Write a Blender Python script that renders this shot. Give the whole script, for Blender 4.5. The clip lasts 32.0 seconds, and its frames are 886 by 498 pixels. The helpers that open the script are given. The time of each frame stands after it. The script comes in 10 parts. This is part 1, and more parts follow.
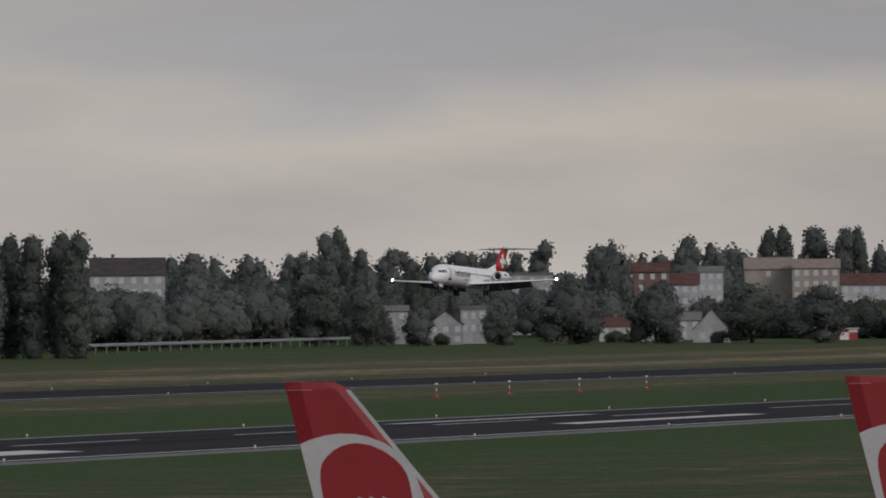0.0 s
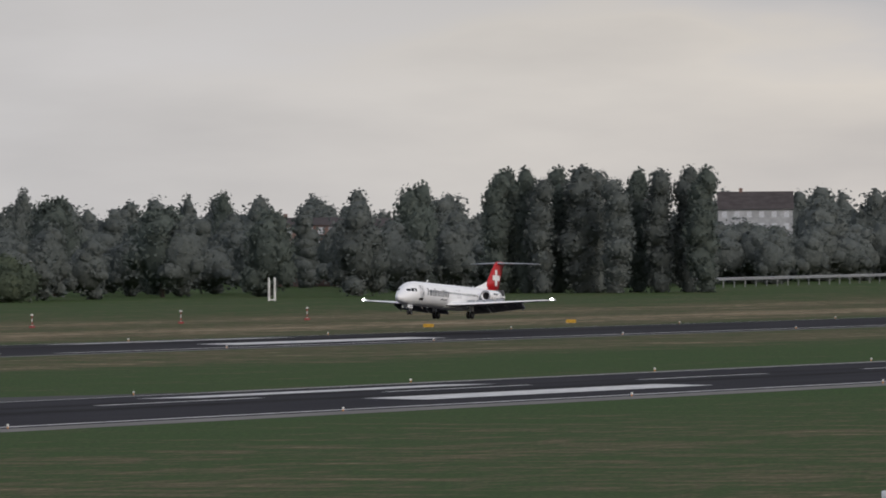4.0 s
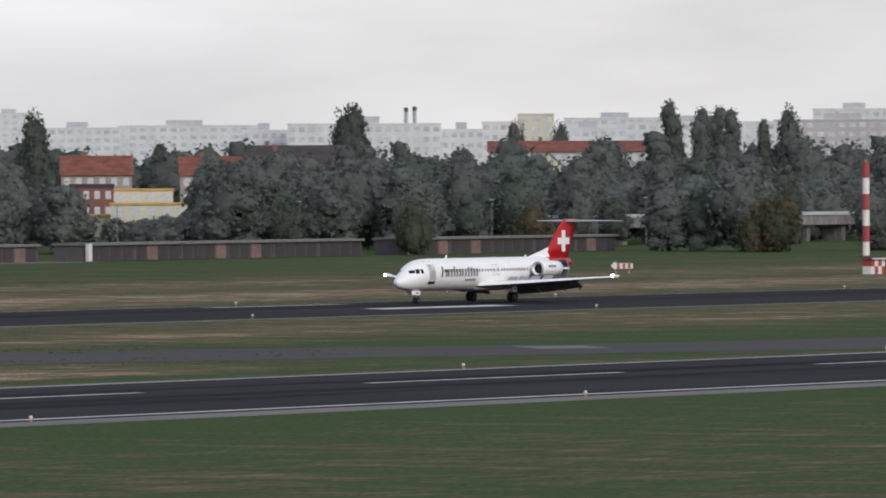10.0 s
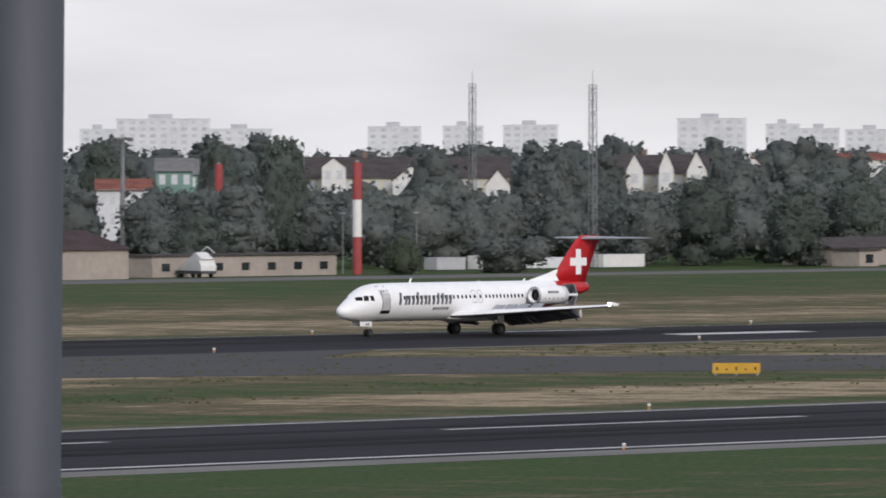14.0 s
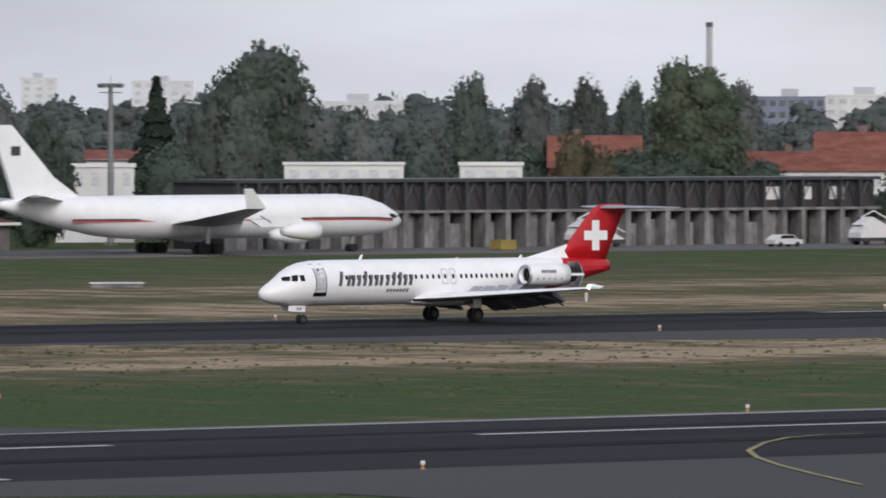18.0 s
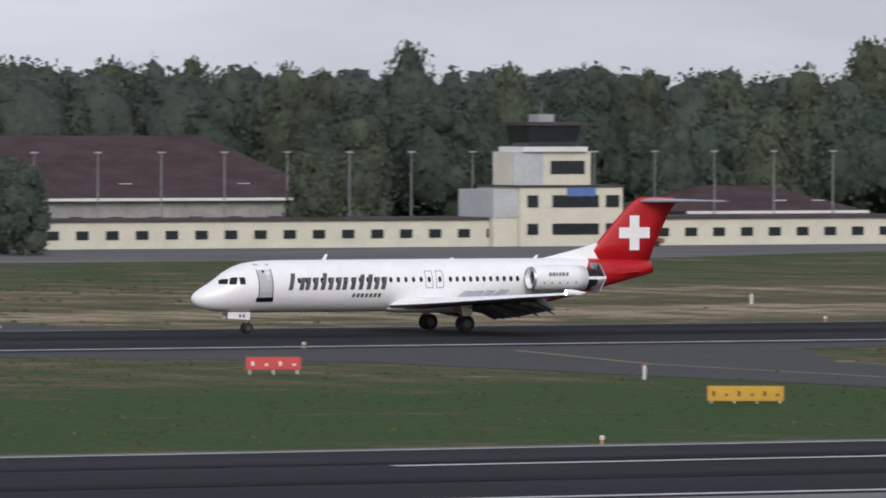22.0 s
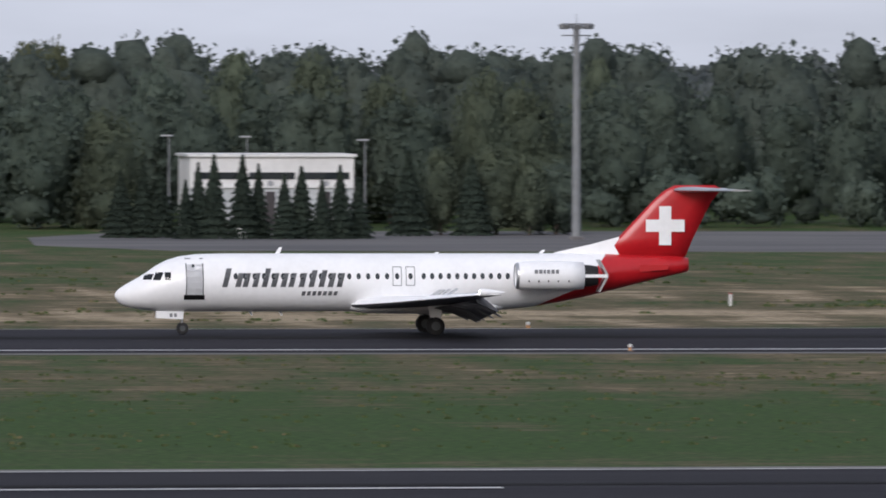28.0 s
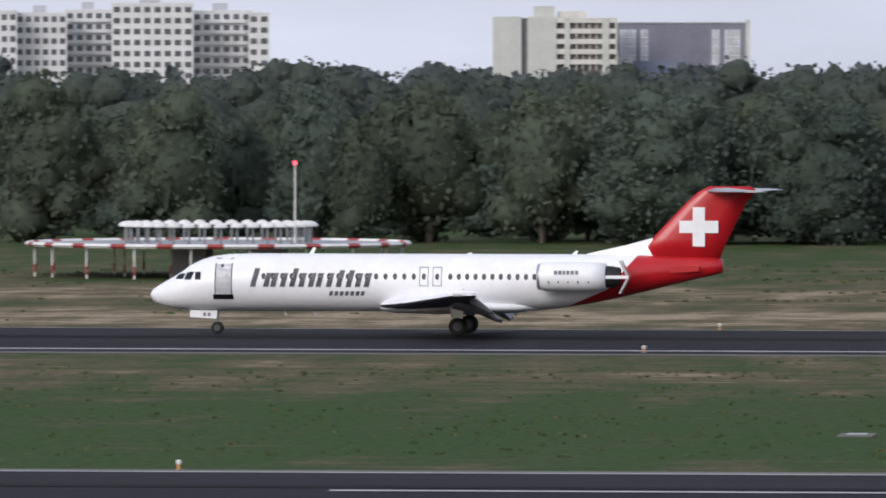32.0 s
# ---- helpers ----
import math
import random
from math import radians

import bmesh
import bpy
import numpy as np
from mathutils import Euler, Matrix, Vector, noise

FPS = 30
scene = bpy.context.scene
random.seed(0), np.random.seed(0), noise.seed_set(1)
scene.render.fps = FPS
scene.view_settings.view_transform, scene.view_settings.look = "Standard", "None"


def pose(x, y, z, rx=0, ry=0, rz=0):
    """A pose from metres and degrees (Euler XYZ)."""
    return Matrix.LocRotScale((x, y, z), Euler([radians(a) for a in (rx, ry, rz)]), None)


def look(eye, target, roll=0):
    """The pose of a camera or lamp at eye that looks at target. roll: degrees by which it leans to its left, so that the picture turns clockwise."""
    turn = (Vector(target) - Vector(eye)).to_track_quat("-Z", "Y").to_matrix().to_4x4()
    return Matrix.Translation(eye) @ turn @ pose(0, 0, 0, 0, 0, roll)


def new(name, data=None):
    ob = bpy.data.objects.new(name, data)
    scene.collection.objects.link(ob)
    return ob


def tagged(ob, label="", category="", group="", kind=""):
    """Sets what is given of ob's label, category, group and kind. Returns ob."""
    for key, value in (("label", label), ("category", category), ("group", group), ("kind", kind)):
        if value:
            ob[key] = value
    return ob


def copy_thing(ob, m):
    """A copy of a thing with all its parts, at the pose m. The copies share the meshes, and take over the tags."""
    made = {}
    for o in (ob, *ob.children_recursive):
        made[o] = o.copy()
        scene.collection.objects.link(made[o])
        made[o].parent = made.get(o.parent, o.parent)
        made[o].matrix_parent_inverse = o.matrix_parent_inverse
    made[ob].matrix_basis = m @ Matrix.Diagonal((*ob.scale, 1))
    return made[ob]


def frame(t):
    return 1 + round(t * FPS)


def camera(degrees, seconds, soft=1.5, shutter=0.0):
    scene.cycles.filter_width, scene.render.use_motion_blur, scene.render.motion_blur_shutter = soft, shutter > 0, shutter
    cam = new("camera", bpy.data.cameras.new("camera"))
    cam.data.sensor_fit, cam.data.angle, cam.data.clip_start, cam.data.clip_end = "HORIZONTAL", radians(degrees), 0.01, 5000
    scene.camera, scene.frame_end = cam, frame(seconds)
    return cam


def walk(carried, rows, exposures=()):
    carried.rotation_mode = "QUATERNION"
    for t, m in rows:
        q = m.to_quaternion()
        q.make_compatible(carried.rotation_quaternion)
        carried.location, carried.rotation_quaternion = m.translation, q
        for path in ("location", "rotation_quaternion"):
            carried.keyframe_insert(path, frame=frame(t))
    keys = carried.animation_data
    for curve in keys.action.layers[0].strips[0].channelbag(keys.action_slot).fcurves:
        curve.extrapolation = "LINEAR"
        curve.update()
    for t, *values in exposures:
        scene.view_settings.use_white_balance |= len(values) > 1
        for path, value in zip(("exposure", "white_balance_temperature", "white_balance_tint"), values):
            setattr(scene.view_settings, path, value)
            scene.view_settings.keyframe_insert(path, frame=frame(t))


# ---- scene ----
EYE = (0.0, 0.0, 15.61)


def aim(azimuth, pitch, roll):
    """The pan head's pose: azimuth to the right of north, pitch up, in degrees."""
    a, p = radians(azimuth), radians(pitch)
    way = Vector((math.sin(a) * math.cos(p), math.cos(a) * math.cos(p), math.sin(p)))
    return look(EYE, Vector(EYE) + 100 * way, roll)


PAN = [
    (0, 69.1823, 0.1987, -0.429), (0.5, 68.7584, 0.1488, -0.422), (1, 68.3541, 0.1488, -0.415), (1.5, 67.9283, 0.1325, -0.407),
    (2, 67.4233, 0.0681, -0.398), (2.5, 66.9594, -0.0251, -0.390), (3, 66.4753, -0.0913, -0.382), (3.5, 65.9522, -0.1229, -0.373),
    (5.5, 63.4390, -0.3915, -0.330), (6, 62.7623, -0.4239, -0.319), (6.5, 62.0922, -0.4338, -0.308), (7, 61.4276, -0.4724, -0.297),
    (7.5, 60.6927, -0.4716, -0.286), (8, 59.7610, -0.5002, -0.270), (8.5, 58.9992, -0.5650, -0.259), (9, 58.2912, -0.5706, -0.247),
    (9.5, 57.5010, -0.5770, -0.236), (10, 56.6879, -0.5796, -0.223), (10.5, 55.8063, -0.5192, -0.211), (11, 54.8707, -0.5013, -0.197),
    (11.5, 54.0557, -0.5241, -0.186), (12, 53.1356, -0.5715, -0.172), (12.5, 52.0171, -0.6169, -0.157), (13, 50.9420, -0.5732, -0.142),
    (13.5, 49.9971, -0.5411, -0.131), (15.5, 45.7101, -0.6908, -0.078), (16, 44.4535, -0.7029, -0.063), (16.5, 43.3275, -0.7661, -0.052),
    (17, 42.0511, -0.7735, -0.038), (17.5, 40.6204, -0.8264, -0.024), (18, 39.2997, -0.8389, -0.010), (18.5, 38.0692, -0.8390, 0.000),
    (19, 36.6406, -0.8786, 0.013), (19.5, 35.2031, -0.9153, 0.025), (20, 33.8053, -0.9475, 0.036), (20.5, 32.1922, -0.9451, 0.047),
    (21, 30.5765, -1.0070, 0.058), (21.5, 28.9574, -1.0031, 0.068), (22, 27.3083, -0.9699, 0.077), (22.5, 25.7136, -1.0147, 0.084),
    (23, 23.9717, -1.0775, 0.092), (23.5, 22.2003, -1.1778, 0.098), (24, 20.4468, -1.1866, 0.103), (24.5, 18.9114, -1.1296, 0.106),
    (25, 17.0794, -1.1277, 0.109), (25.2, 16.2923, -1.1401, 0.110), (25.5, 15.2156, -1.0898, 0.111), (26, 13.6093, -1.0886, 0.111),
    (26.5, 12.0112, -1.0953, 0.111), (28.5, 5.0005, -1.0846, 0.096), (29, 3.3414, -1.0383, 0.090), (29.5, 1.5462, -1.1022, 0.083),
    (30, -0.5257, -1.1331, 0.072), (30.5, -2.2661, -1.1689, 0.062), (31, -3.8777, -1.1955, 0.052), (31.5, -5.4839, -1.1513, 0.041),
    (32, -7.0159, -1.1203, 0.029)
]
cam = camera(5.362, 32.0, soft=1.8, shutter=0.18)
EXPOSURES = [(0, -0.78, 6500, 13), (3.5, -0.34, 6480, 12.5), (5.5, -0.08, 6400, 12), (6.8, 0.29, 6350, 12), (7.8, 0.12, 6350, 12), (9, 0.0, 6350, 12), (11, -0.10, 6350, 12.5),
             (13.5, 0.06, 6350, 13), (16, 0.02, 6300, 13), (20, -0.04, 6250, 13), (24, 0.06, 6220, 13.5), (26, 0.01, 6180, 14.4), (29, 0.11, 6140, 14.5), (32, 0.14, 6120, 14.5)]
walk(cam, [(t, aim(a, p, r)) for t, a, p, r in PAN], EXPOSURES)

# ---- sky and sun ----
world = bpy.data.worlds.new("overcast")
scene.world = world
world.use_nodes = True
wn, wl = world.node_tree.nodes, world.node_tree.links
wn.clear()
sky = wn.new("ShaderNodeTexSky")
sky.sky_type, sky.sun_disc = "NISHITA", False
sky.sun_elevation, sky.sun_rotation = radians(27), radians(205)
sky.air_density, sky.dust_density = 1.0, 3.0
bg_sky = wn.new("ShaderNodeBackground")
bg_sky.inputs["Strength"].default_value = 0.05
cloud = wn.new("ShaderNodeBackground")
cloud.inputs["Color"].default_value = (0.80, 0.82, 0.86, 1)
cloud.inputs["Strength"].default_value = 0.58
both = wn.new("ShaderNodeAddShader")
out = wn.new("ShaderNodeOutputWorld")
wl.new(sky.outputs[0], bg_sky.inputs["Color"])
wl.new(bg_sky.outputs[0], both.inputs[0])
wl.new(cloud.outputs[0], both.inputs[1])
wl.new(both.outputs[0], out.inputs["Surface"])

sun_lamp = bpy.data.lights.new("sun", "SUN")
sun_lamp.energy, sun_lamp.angle, sun_lamp.color = 1.3, radians(22), (1.0, 0.97, 0.92)
sun = new("sun", sun_lamp)
sun.matrix_world = look((-700, -1500, 845), (0, 0, 0))


def cloud_backdrop():
    """The cloud bank low over the horizon, a plain glowing arc far behind everything."""
    m = bpy.data.materials.new("overcast_cloud_bank")
    m.use_nodes = True
    n, k = m.node_tree.nodes, m.node_tree.links
    n.clear()
    co, mp, nz, n2 = n.new("ShaderNodeTexCoord"), n.new("ShaderNodeMapping"), n.new("ShaderNodeTexNoise"), n.new("ShaderNodeTexNoise")
    mp.inputs["Scale"].default_value = (1, 1, 4.5)
    nz.inputs["Scale"].default_value, nz.inputs["Detail"].default_value = 0.0022, 6
    n2.inputs["Scale"].default_value, n2.inputs["Detail"].default_value = 0.0009, 2
    k.new(co.outputs["Object"], mp.inputs["Vector"])
    k.new(mp.outputs[0], nz.inputs["Vector"])
    k.new(mp.outputs[0], n2.inputs["Vector"])
    xyz = n.new("ShaderNodeSeparateXYZ")
    k.new(co.outputs["Object"], xyz.inputs[0])
    east = n.new("ShaderNodeMapRange")
    east.inputs["From Min"].default_value, east.inputs["From Max"].default_value = 500, 4300
    k.new(xyz.outputs["X"], east.inputs["Value"])
    tone = n.new("ShaderNodeValToRGB")
    el = tone.color_ramp.elements
    el[0].position, el[0].color = 0.0, (0.60, 0.63, 0.685, 1)
    el[1].position, el[1].color = 1.0, (0.66, 0.65, 0.625, 1)
    for pos, c in ((0.45, (0.665, 0.69, 0.73, 1)), (0.70, (0.70, 0.715, 0.735, 1)), (0.82, (0.86, 0.855, 0.85, 1)), (0.92, (0.86, 0.845, 0.825, 1)), (0.965, (0.70, 0.69, 0.68, 1))):
        e = el.new(pos)
        e.color = c
    k.new(east.outputs[0], tone.inputs[0])
    amount = n.new("ShaderNodeMapRange")
    amount.inputs["From Min"].default_value, amount.inputs["From Max"].default_value = 0.32, 0.68
    amount.inputs["To Min"].default_value, amount.inputs["To Max"].default_value = 0.80, 1.12
    k.new(nz.outputs["Fac"], amount.inputs["Value"])
    wide = n.new("ShaderNodeMapRange")
    wide.inputs["From Min"].default_value, wide.inputs["From Max"].default_value = 0.3, 0.7
    wide.inputs["To Min"].default_value, wide.inputs["To Max"].default_value = 0.93, 1.07
    k.new(n2.outputs["Fac"], wide.inputs["Value"])
    mul = n.new("ShaderNodeMath")
    mul.operation = "MULTIPLY"
    k.new(amount.outputs[0], mul.inputs[0])
    k.new(wide.outputs[0], mul.inputs[1])
    # a bright break under a grey shelf of cloud, towards the east
    lift = n.new("ShaderNodeMath")
    lift.operation, lift.inputs[1].default_value = "MULTIPLY_ADD", 420.0
    k.new(nz.outputs["Fac"], lift.inputs[0])
    k.new(xyz.outputs["Z"], lift.inputs[2])
    level = n.new("ShaderNodeMapRange")
    level.inputs["From Min"].default_value, level.inputs["From Max"].default_value = 215, 430
    k.new(lift.outputs[0], level.inputs["Value"])
    shelf = n.new("ShaderNodeValToRGB")
    sh = shelf.color_ramp.elements
    sh[0].position, sh[0].color = 0.0, (0.60, 0.58, 0.57, 1)
    sh[1].position, sh[1].color = 1.0, (0.40, 0.41, 0.44, 1)
    for pos, c in ((0.30, (0.64, 0.61, 0.575, 1)), (0.52, (0.66, 0.625, 0.575, 1)), (0.66, (0.54, 0.53, 0.53, 1)), (0.80, (0.44, 0.445, 0.465, 1))):
        e = sh.new(pos)
        e.color = c
    k.new(level.outputs[0], shelf.inputs[0])
    twice = n.new("ShaderNodeMix")
    twice.data_type, twice.blend_type = "RGBA", "MULTIPLY"
    twice.inputs[0].default_value = 1.0
    k.new(tone.outputs[0], twice.inputs[6])
    k.new(shelf.outputs[0], twice.inputs[7])
    gain = n.new("ShaderNodeVectorMath")
    gain.operation = "SCALE"
    gain.inputs["Scale"].default_value = 1.95
    k.new(twice.outputs[2], gain.inputs[0])
    far_east = n.new("ShaderNodeMapRange")
    far_east.inputs["From Min"].default_value, far_east.inputs["From Max"].default_value = 4200, 4420
    k.new(xyz.outputs["X"], far_east.inputs["Value"])
    pick = n.new("ShaderNodeMix")
    pick.data_type = "RGBA"
    k.new(far_east.outputs[0], pick.inputs[0])
    k.new(tone.outputs[0], pick.inputs[6])
    k.new(gain.outputs[0], pick.inputs[7])
    em, end = n.new("ShaderNodeEmission"), n.new("ShaderNodeOutputMaterial")
    k.new(pick.outputs[2], em.inputs["Color"])
    k.new(mul.outputs[0], em.inputs["Strength"])
    k.new(em.outputs[0], end.inputs["Surface"])
    me = bpy.data.meshes.new("backdrop")
    az = [radians(a) for a in range(-24, 91, 3)]
    verts = [(4720 * math.sin(a), 4720 * math.cos(a), z) for z in (-5.0, 150.0, 320.0, 520.0) for a in az]
    w = len(az)
    me.from_pydata(verts, [], [(j * w + i, j * w + i + 1, (j + 1) * w + i + 1, (j + 1) * w + i) for j in range(3) for i in range(w - 1)])
    me.materials.append(m)
    tagged(new("backdrop", me), "grey overcast cloud bank over the horizon", "sky", kind="structure")


cloud_backdrop()

# ---- materials ----
def mat(name, colour, rough=0.8, metal=0.0, vary=0.15, scale=1.0, stretch=(1, 1, 1), bump=0.0, second=None, fine=6.0, per_object=0.0, spec=0.5):
    """A surface with two scales of mottling: broad stains and fine grain, in metres."""
    m = bpy.data.materials.new(name)
    m.use_nodes = True
    n, k = m.node_tree.nodes, m.node_tree.links
    p = n["Principled BSDF"]
    p.inputs["Roughness"].default_value, p.inputs["Metallic"].default_value = rough, metal
    p.inputs["Specular IOR Level"].default_value = spec
    co = n.new("ShaderNodeTexCoord")
    mp = n.new("ShaderNodeMapping")
    mp.inputs["Scale"].default_value = stretch
    k.new(co.outputs["Object"], mp.inputs["Vector"])
    a, b = n.new("ShaderNodeTexNoise"), n.new("ShaderNodeTexNoise")
    a.inputs["Scale"].default_value, b.inputs["Scale"].default_value = scale, scale * fine
    a.inputs["Detail"].default_value, b.inputs["Detail"].default_value = 4, 3
    k.new(mp.outputs[0], a.inputs["Vector"])
    k.new(mp.outputs[0], b.inputs["Vector"])
    mix = n.new("ShaderNodeMix")
    mix.data_type = "RGBA"
    r1 = n.new("ShaderNodeMapRange")
    r1.inputs["From Min"].default_value, r1.inputs["From Max"].default_value = 0.35, 0.65
    k.new(a.outputs["Fac"], r1.inputs["Value"])
    k.new(r1.outputs[0], mix.inputs["Factor"])
    c2 = second or tuple(c * (1 - vary) for c in colour)
    c1 = colour if second else tuple(min(c * (1 + vary), 1) for c in colour)
    mix.inputs["A"].default_value, mix.inputs["B"].default_value = (*c1, 1), (*c2, 1)
    grain = n.new("ShaderNodeMapRange")
    grain.inputs["From Min"].default_value, grain.inputs["From Max"].default_value = 0.25, 0.75
    grain.inputs["To Min"].default_value, grain.inputs["To Max"].default_value = 1 - vary, 1 + vary
    k.new(b.outputs["Fac"], grain.inputs["Value"])
    mul = n.new("ShaderNodeVectorMath")
    mul.operation = "SCALE"
    k.new(mix.outputs["Result"], mul.inputs[0])
    k.new(grain.outputs[0], mul.inputs["Scale"])
    last = mul.outputs[0]
    if per_object:
        info, rng, m2 = n.new("ShaderNodeObjectInfo"), n.new("ShaderNodeMapRange"), n.new("ShaderNodeVectorMath")
        rng.inputs["To Min"].default_value, rng.inputs["To Max"].default_value = 1 - per_object, 1 + per_object
        m2.operation = "SCALE"
        k.new(info.outputs["Random"], rng.inputs["Value"])
        k.new(last, m2.inputs[0])
        k.new(rng.outputs[0], m2.inputs["Scale"])
        last = m2.outputs[0]
    k.new(last, p.inputs["Base Color"])
    if bump:
        bp = n.new("ShaderNodeBump")
        bp.inputs["Strength"].default_value, bp.inputs["Distance"].default_value = bump, 0.05
        k.new(b.outputs["Fac"], bp.inputs["Height"])
        k.new(bp.outputs[0], p.inputs["Normal"])
    return m


def glow(name, colour, power):
    m = bpy.data.materials.new(name)
    m.use_nodes = True
    p = m.node_tree.nodes["Principled BSDF"]
    p.inputs["Base Color"].default_value = (*colour, 1)
    p.inputs["Emission Color"].default_value = (*colour, 1)
    p.inputs["Emission Strength"].default_value = power
    return m


def glass(name, colour=(0.02, 0.025, 0.03), rough=0.08):
    return mat(name, colour, rough, 0.0, 0.1, 0.5, spec=0.8)


WHITE = mat("white_aircraft_paint", (0.83, 0.84, 0.86), 0.3, 0, 0.03, 0.6)
RED = mat("red_aircraft_paint", (0.44, 0.011, 0.016), 0.3, 0, 0.05, 0.5)
GREY_LETTER = mat("slate_grey_paint", (0.20, 0.21, 0.23), 0.4, 0, 0.05, 1)
DARK_GREY = mat("dark_metal", (0.06, 0.065, 0.07), 0.5, 0.3, 0.15, 2)
UNDERSIDE = mat("shaded_wing_grey", (0.10, 0.105, 0.12), 0.5, 0, 0.12, 1.2)
METAL = mat("bare_metal", (0.45, 0.46, 0.48), 0.35, 0.8, 0.08, 1.5)
BLACK = mat("black_opening", (0.008, 0.008, 0.009), 0.6, 0, 0.1, 1)
RUBBER = mat("tyre_rubber", (0.015, 0.015, 0.016), 0.85, 0, 0.15, 4)
PANE = glass("window_glass")
# sky reflection and far haze are put into this pane's base colour
PANE_SKY = mat("sky_painted_glass", (0.50, 0.52, 0.56), 0.3, 0, 0.2, 0.3, spec=0.8)
PANE_DULL = mat("dull_window_glass", (0.075, 0.08, 0.095), 0.3, 0, 0.25, 0.3, spec=0.8)
BEACON = glow("landing_light", (1.0, 0.97, 0.9), 30)
RED_LIGHT = glow("red_lamp", (1.0, 0.05, 0.08), 5)
AMBER_LIGHT = glow("amber_lamp", (1.0, 0.38, 0.03), 1.6)
TARMAC = mat("dark_runway_asphalt", (0.022, 0.0213, 0.0268), 0.9, 0, 0.22, 0.02, (1, 8, 1), 0.2, (0.031, 0.030, 0.0355), 60, spec=0.06)
RUBBER_MARK = mat("tyre_rubber_streak", (0.014, 0.014, 0.015), 0.9, 0, 0.25, 0.05, (1, 6, 1), 0, (0.020, 0.020, 0.021), 30, spec=0.05)
TAXI = mat("grey_taxiway_asphalt", (0.070, 0.068, 0.069), 0.88, 0, 0.14, 0.03, (1, 5, 1), 0.2, (0.062, 0.062, 0.066), 50, spec=0.1)
SHOULDER = mat("light_shoulder_concrete", (0.17, 0.165, 0.16), 0.9, 0, 0.12, 0.05, (1, 4, 1), 0.2, None, 40, spec=0.1)
APRON = mat("apron_concrete", (0.15, 0.145, 0.145), 0.9, 0, 0.12, 0.03, (1, 3, 1), 0.1, (0.105, 0.103, 0.107), 40, spec=0.1)
LINE = mat("worn_white_marking", (0.62, 0.62, 0.62), 0.8, 0, 0.2, 0.3, (1, 4, 1), 0, (0.42, 0.42, 0.43), 12)
YELLOW_LINE = mat("worn_yellow_marking", (0.26, 0.22, 0.10), 0.8, 0, 0.15, 0.3)
RED_LINE = mat("red_white_marking", (0.52, 0.42, 0.42), 0.8, 0, 0.15, 0.3)

# ---- mesh helpers ----
def mesh_from(name, verts, faces, material=None, smooth=False):
    me = bpy.data.meshes.new(name)
    me.from_pydata([tuple(v) for v in verts], [], faces)
    me.update()
    if material:
        me.materials.append(material)
    if smooth:
        me.shade_smooth()
    return me


def part(name, bm, material, parent, label="", smooth=False):
    """Links a bmesh, or a mesh, as one object under a thing or a part."""
    if isinstance(bm, bpy.types.Mesh):
        me = bm
    else:
        me = bpy.data.meshes.new(name)
        bm.to_mesh(me)
        bm.free()
    if material and not me.materials:
        me.materials.append(material)
    if smooth:
        me.shade_smooth()
    ob = new(name, me)
    ob.parent = parent
    if label:
        tagged(ob, label)
    return ob


def thing(name, label, category, at=(0, 0, 0), turn=0.0, group="", kind=""):
    ob = new(name)
    ob.matrix_basis = pose(*at, 0, 0, turn)
    ob.empty_display_size = 0.2
    return tagged(ob, label, category, group, kind)


def add_box(bm, x0, x1, y0, y1, z0, z1, bevel=0.0, mi=0):
    vs = [bm.verts.new((x, y, z)) for z in (z0, z1) for y in (y0, y1) for x in (x0, x1)]
    fs = [bm.faces.new([vs[i] for i in f]) for f in ((0, 2, 3, 1), (4, 5, 7, 6), (0, 1, 5, 4), (2, 6, 7, 3), (0, 4, 6, 2), (1, 3, 7, 5))]
    for f in fs:
        f.material_index = mi
    if bevel:
        es = list({e for f in fs for e in f.edges})
        bmesh.ops.bevel(bm, geom=es, offset=bevel, segments=1, affect="EDGES", profile=0.5)
    return fs


def box(x0, x1, y0, y1, z0, z1, bevel=0.0):
    bm = bmesh.new()
    add_box(bm, x0, x1, y0, y1, z0, z1, bevel)
    return bm


def add_tube(bm, a, b, r0, r1=None, sides=10, caps=True):
    """A straight tapered tube from a to b."""
    a, b = Vector(a), Vector(b)
    r1 = r0 if r1 is None else r1
    q = (b - a).to_track_quat("Z", "Y")
    rings = []
    for c, r in ((a, r0), (b, r1)):
        rings.append([bm.verts.new(c + q @ Vector((r * math.cos(2 * math.pi * i / sides), r * math.sin(2 * math.pi * i / sides), 0))) for i in range(sides)])
    for i in range(sides):
        j = (i + 1) % sides
        bm.faces.new((rings[0][i], rings[0][j], rings[1][j], rings[1][i]))
    if caps:
        bm.faces.new(rings[0][::-1])
        bm.faces.new(rings[1])


def tube(a, b, r0, r1=None, sides=10):
    bm = bmesh.new()
    add_tube(bm, a, b, r0, r1, sides)
    return bm


def add_loft(bm, rings, caps=True):
    """Skins a list of closed rings of equal length."""
    vs = [[bm.verts.new(v) for v in ring] for ring in rings]
    n = len(vs[0])
    for a, b in zip(vs[:-1], vs[1:]):
        for i in range(n):
            j = (i + 1) % n
            bm.faces.new((a[i], b[i], b[j], a[j]))
    if caps:
        bm.faces.new(vs[0])
        bm.faces.new(vs[-1][::-1])
    bmesh.ops.recalc_face_normals(bm, faces=bm.faces)
    return vs


def loft(rings, caps=True):
    bm = bmesh.new()
    add_loft(bm, rings, caps)
    return bm


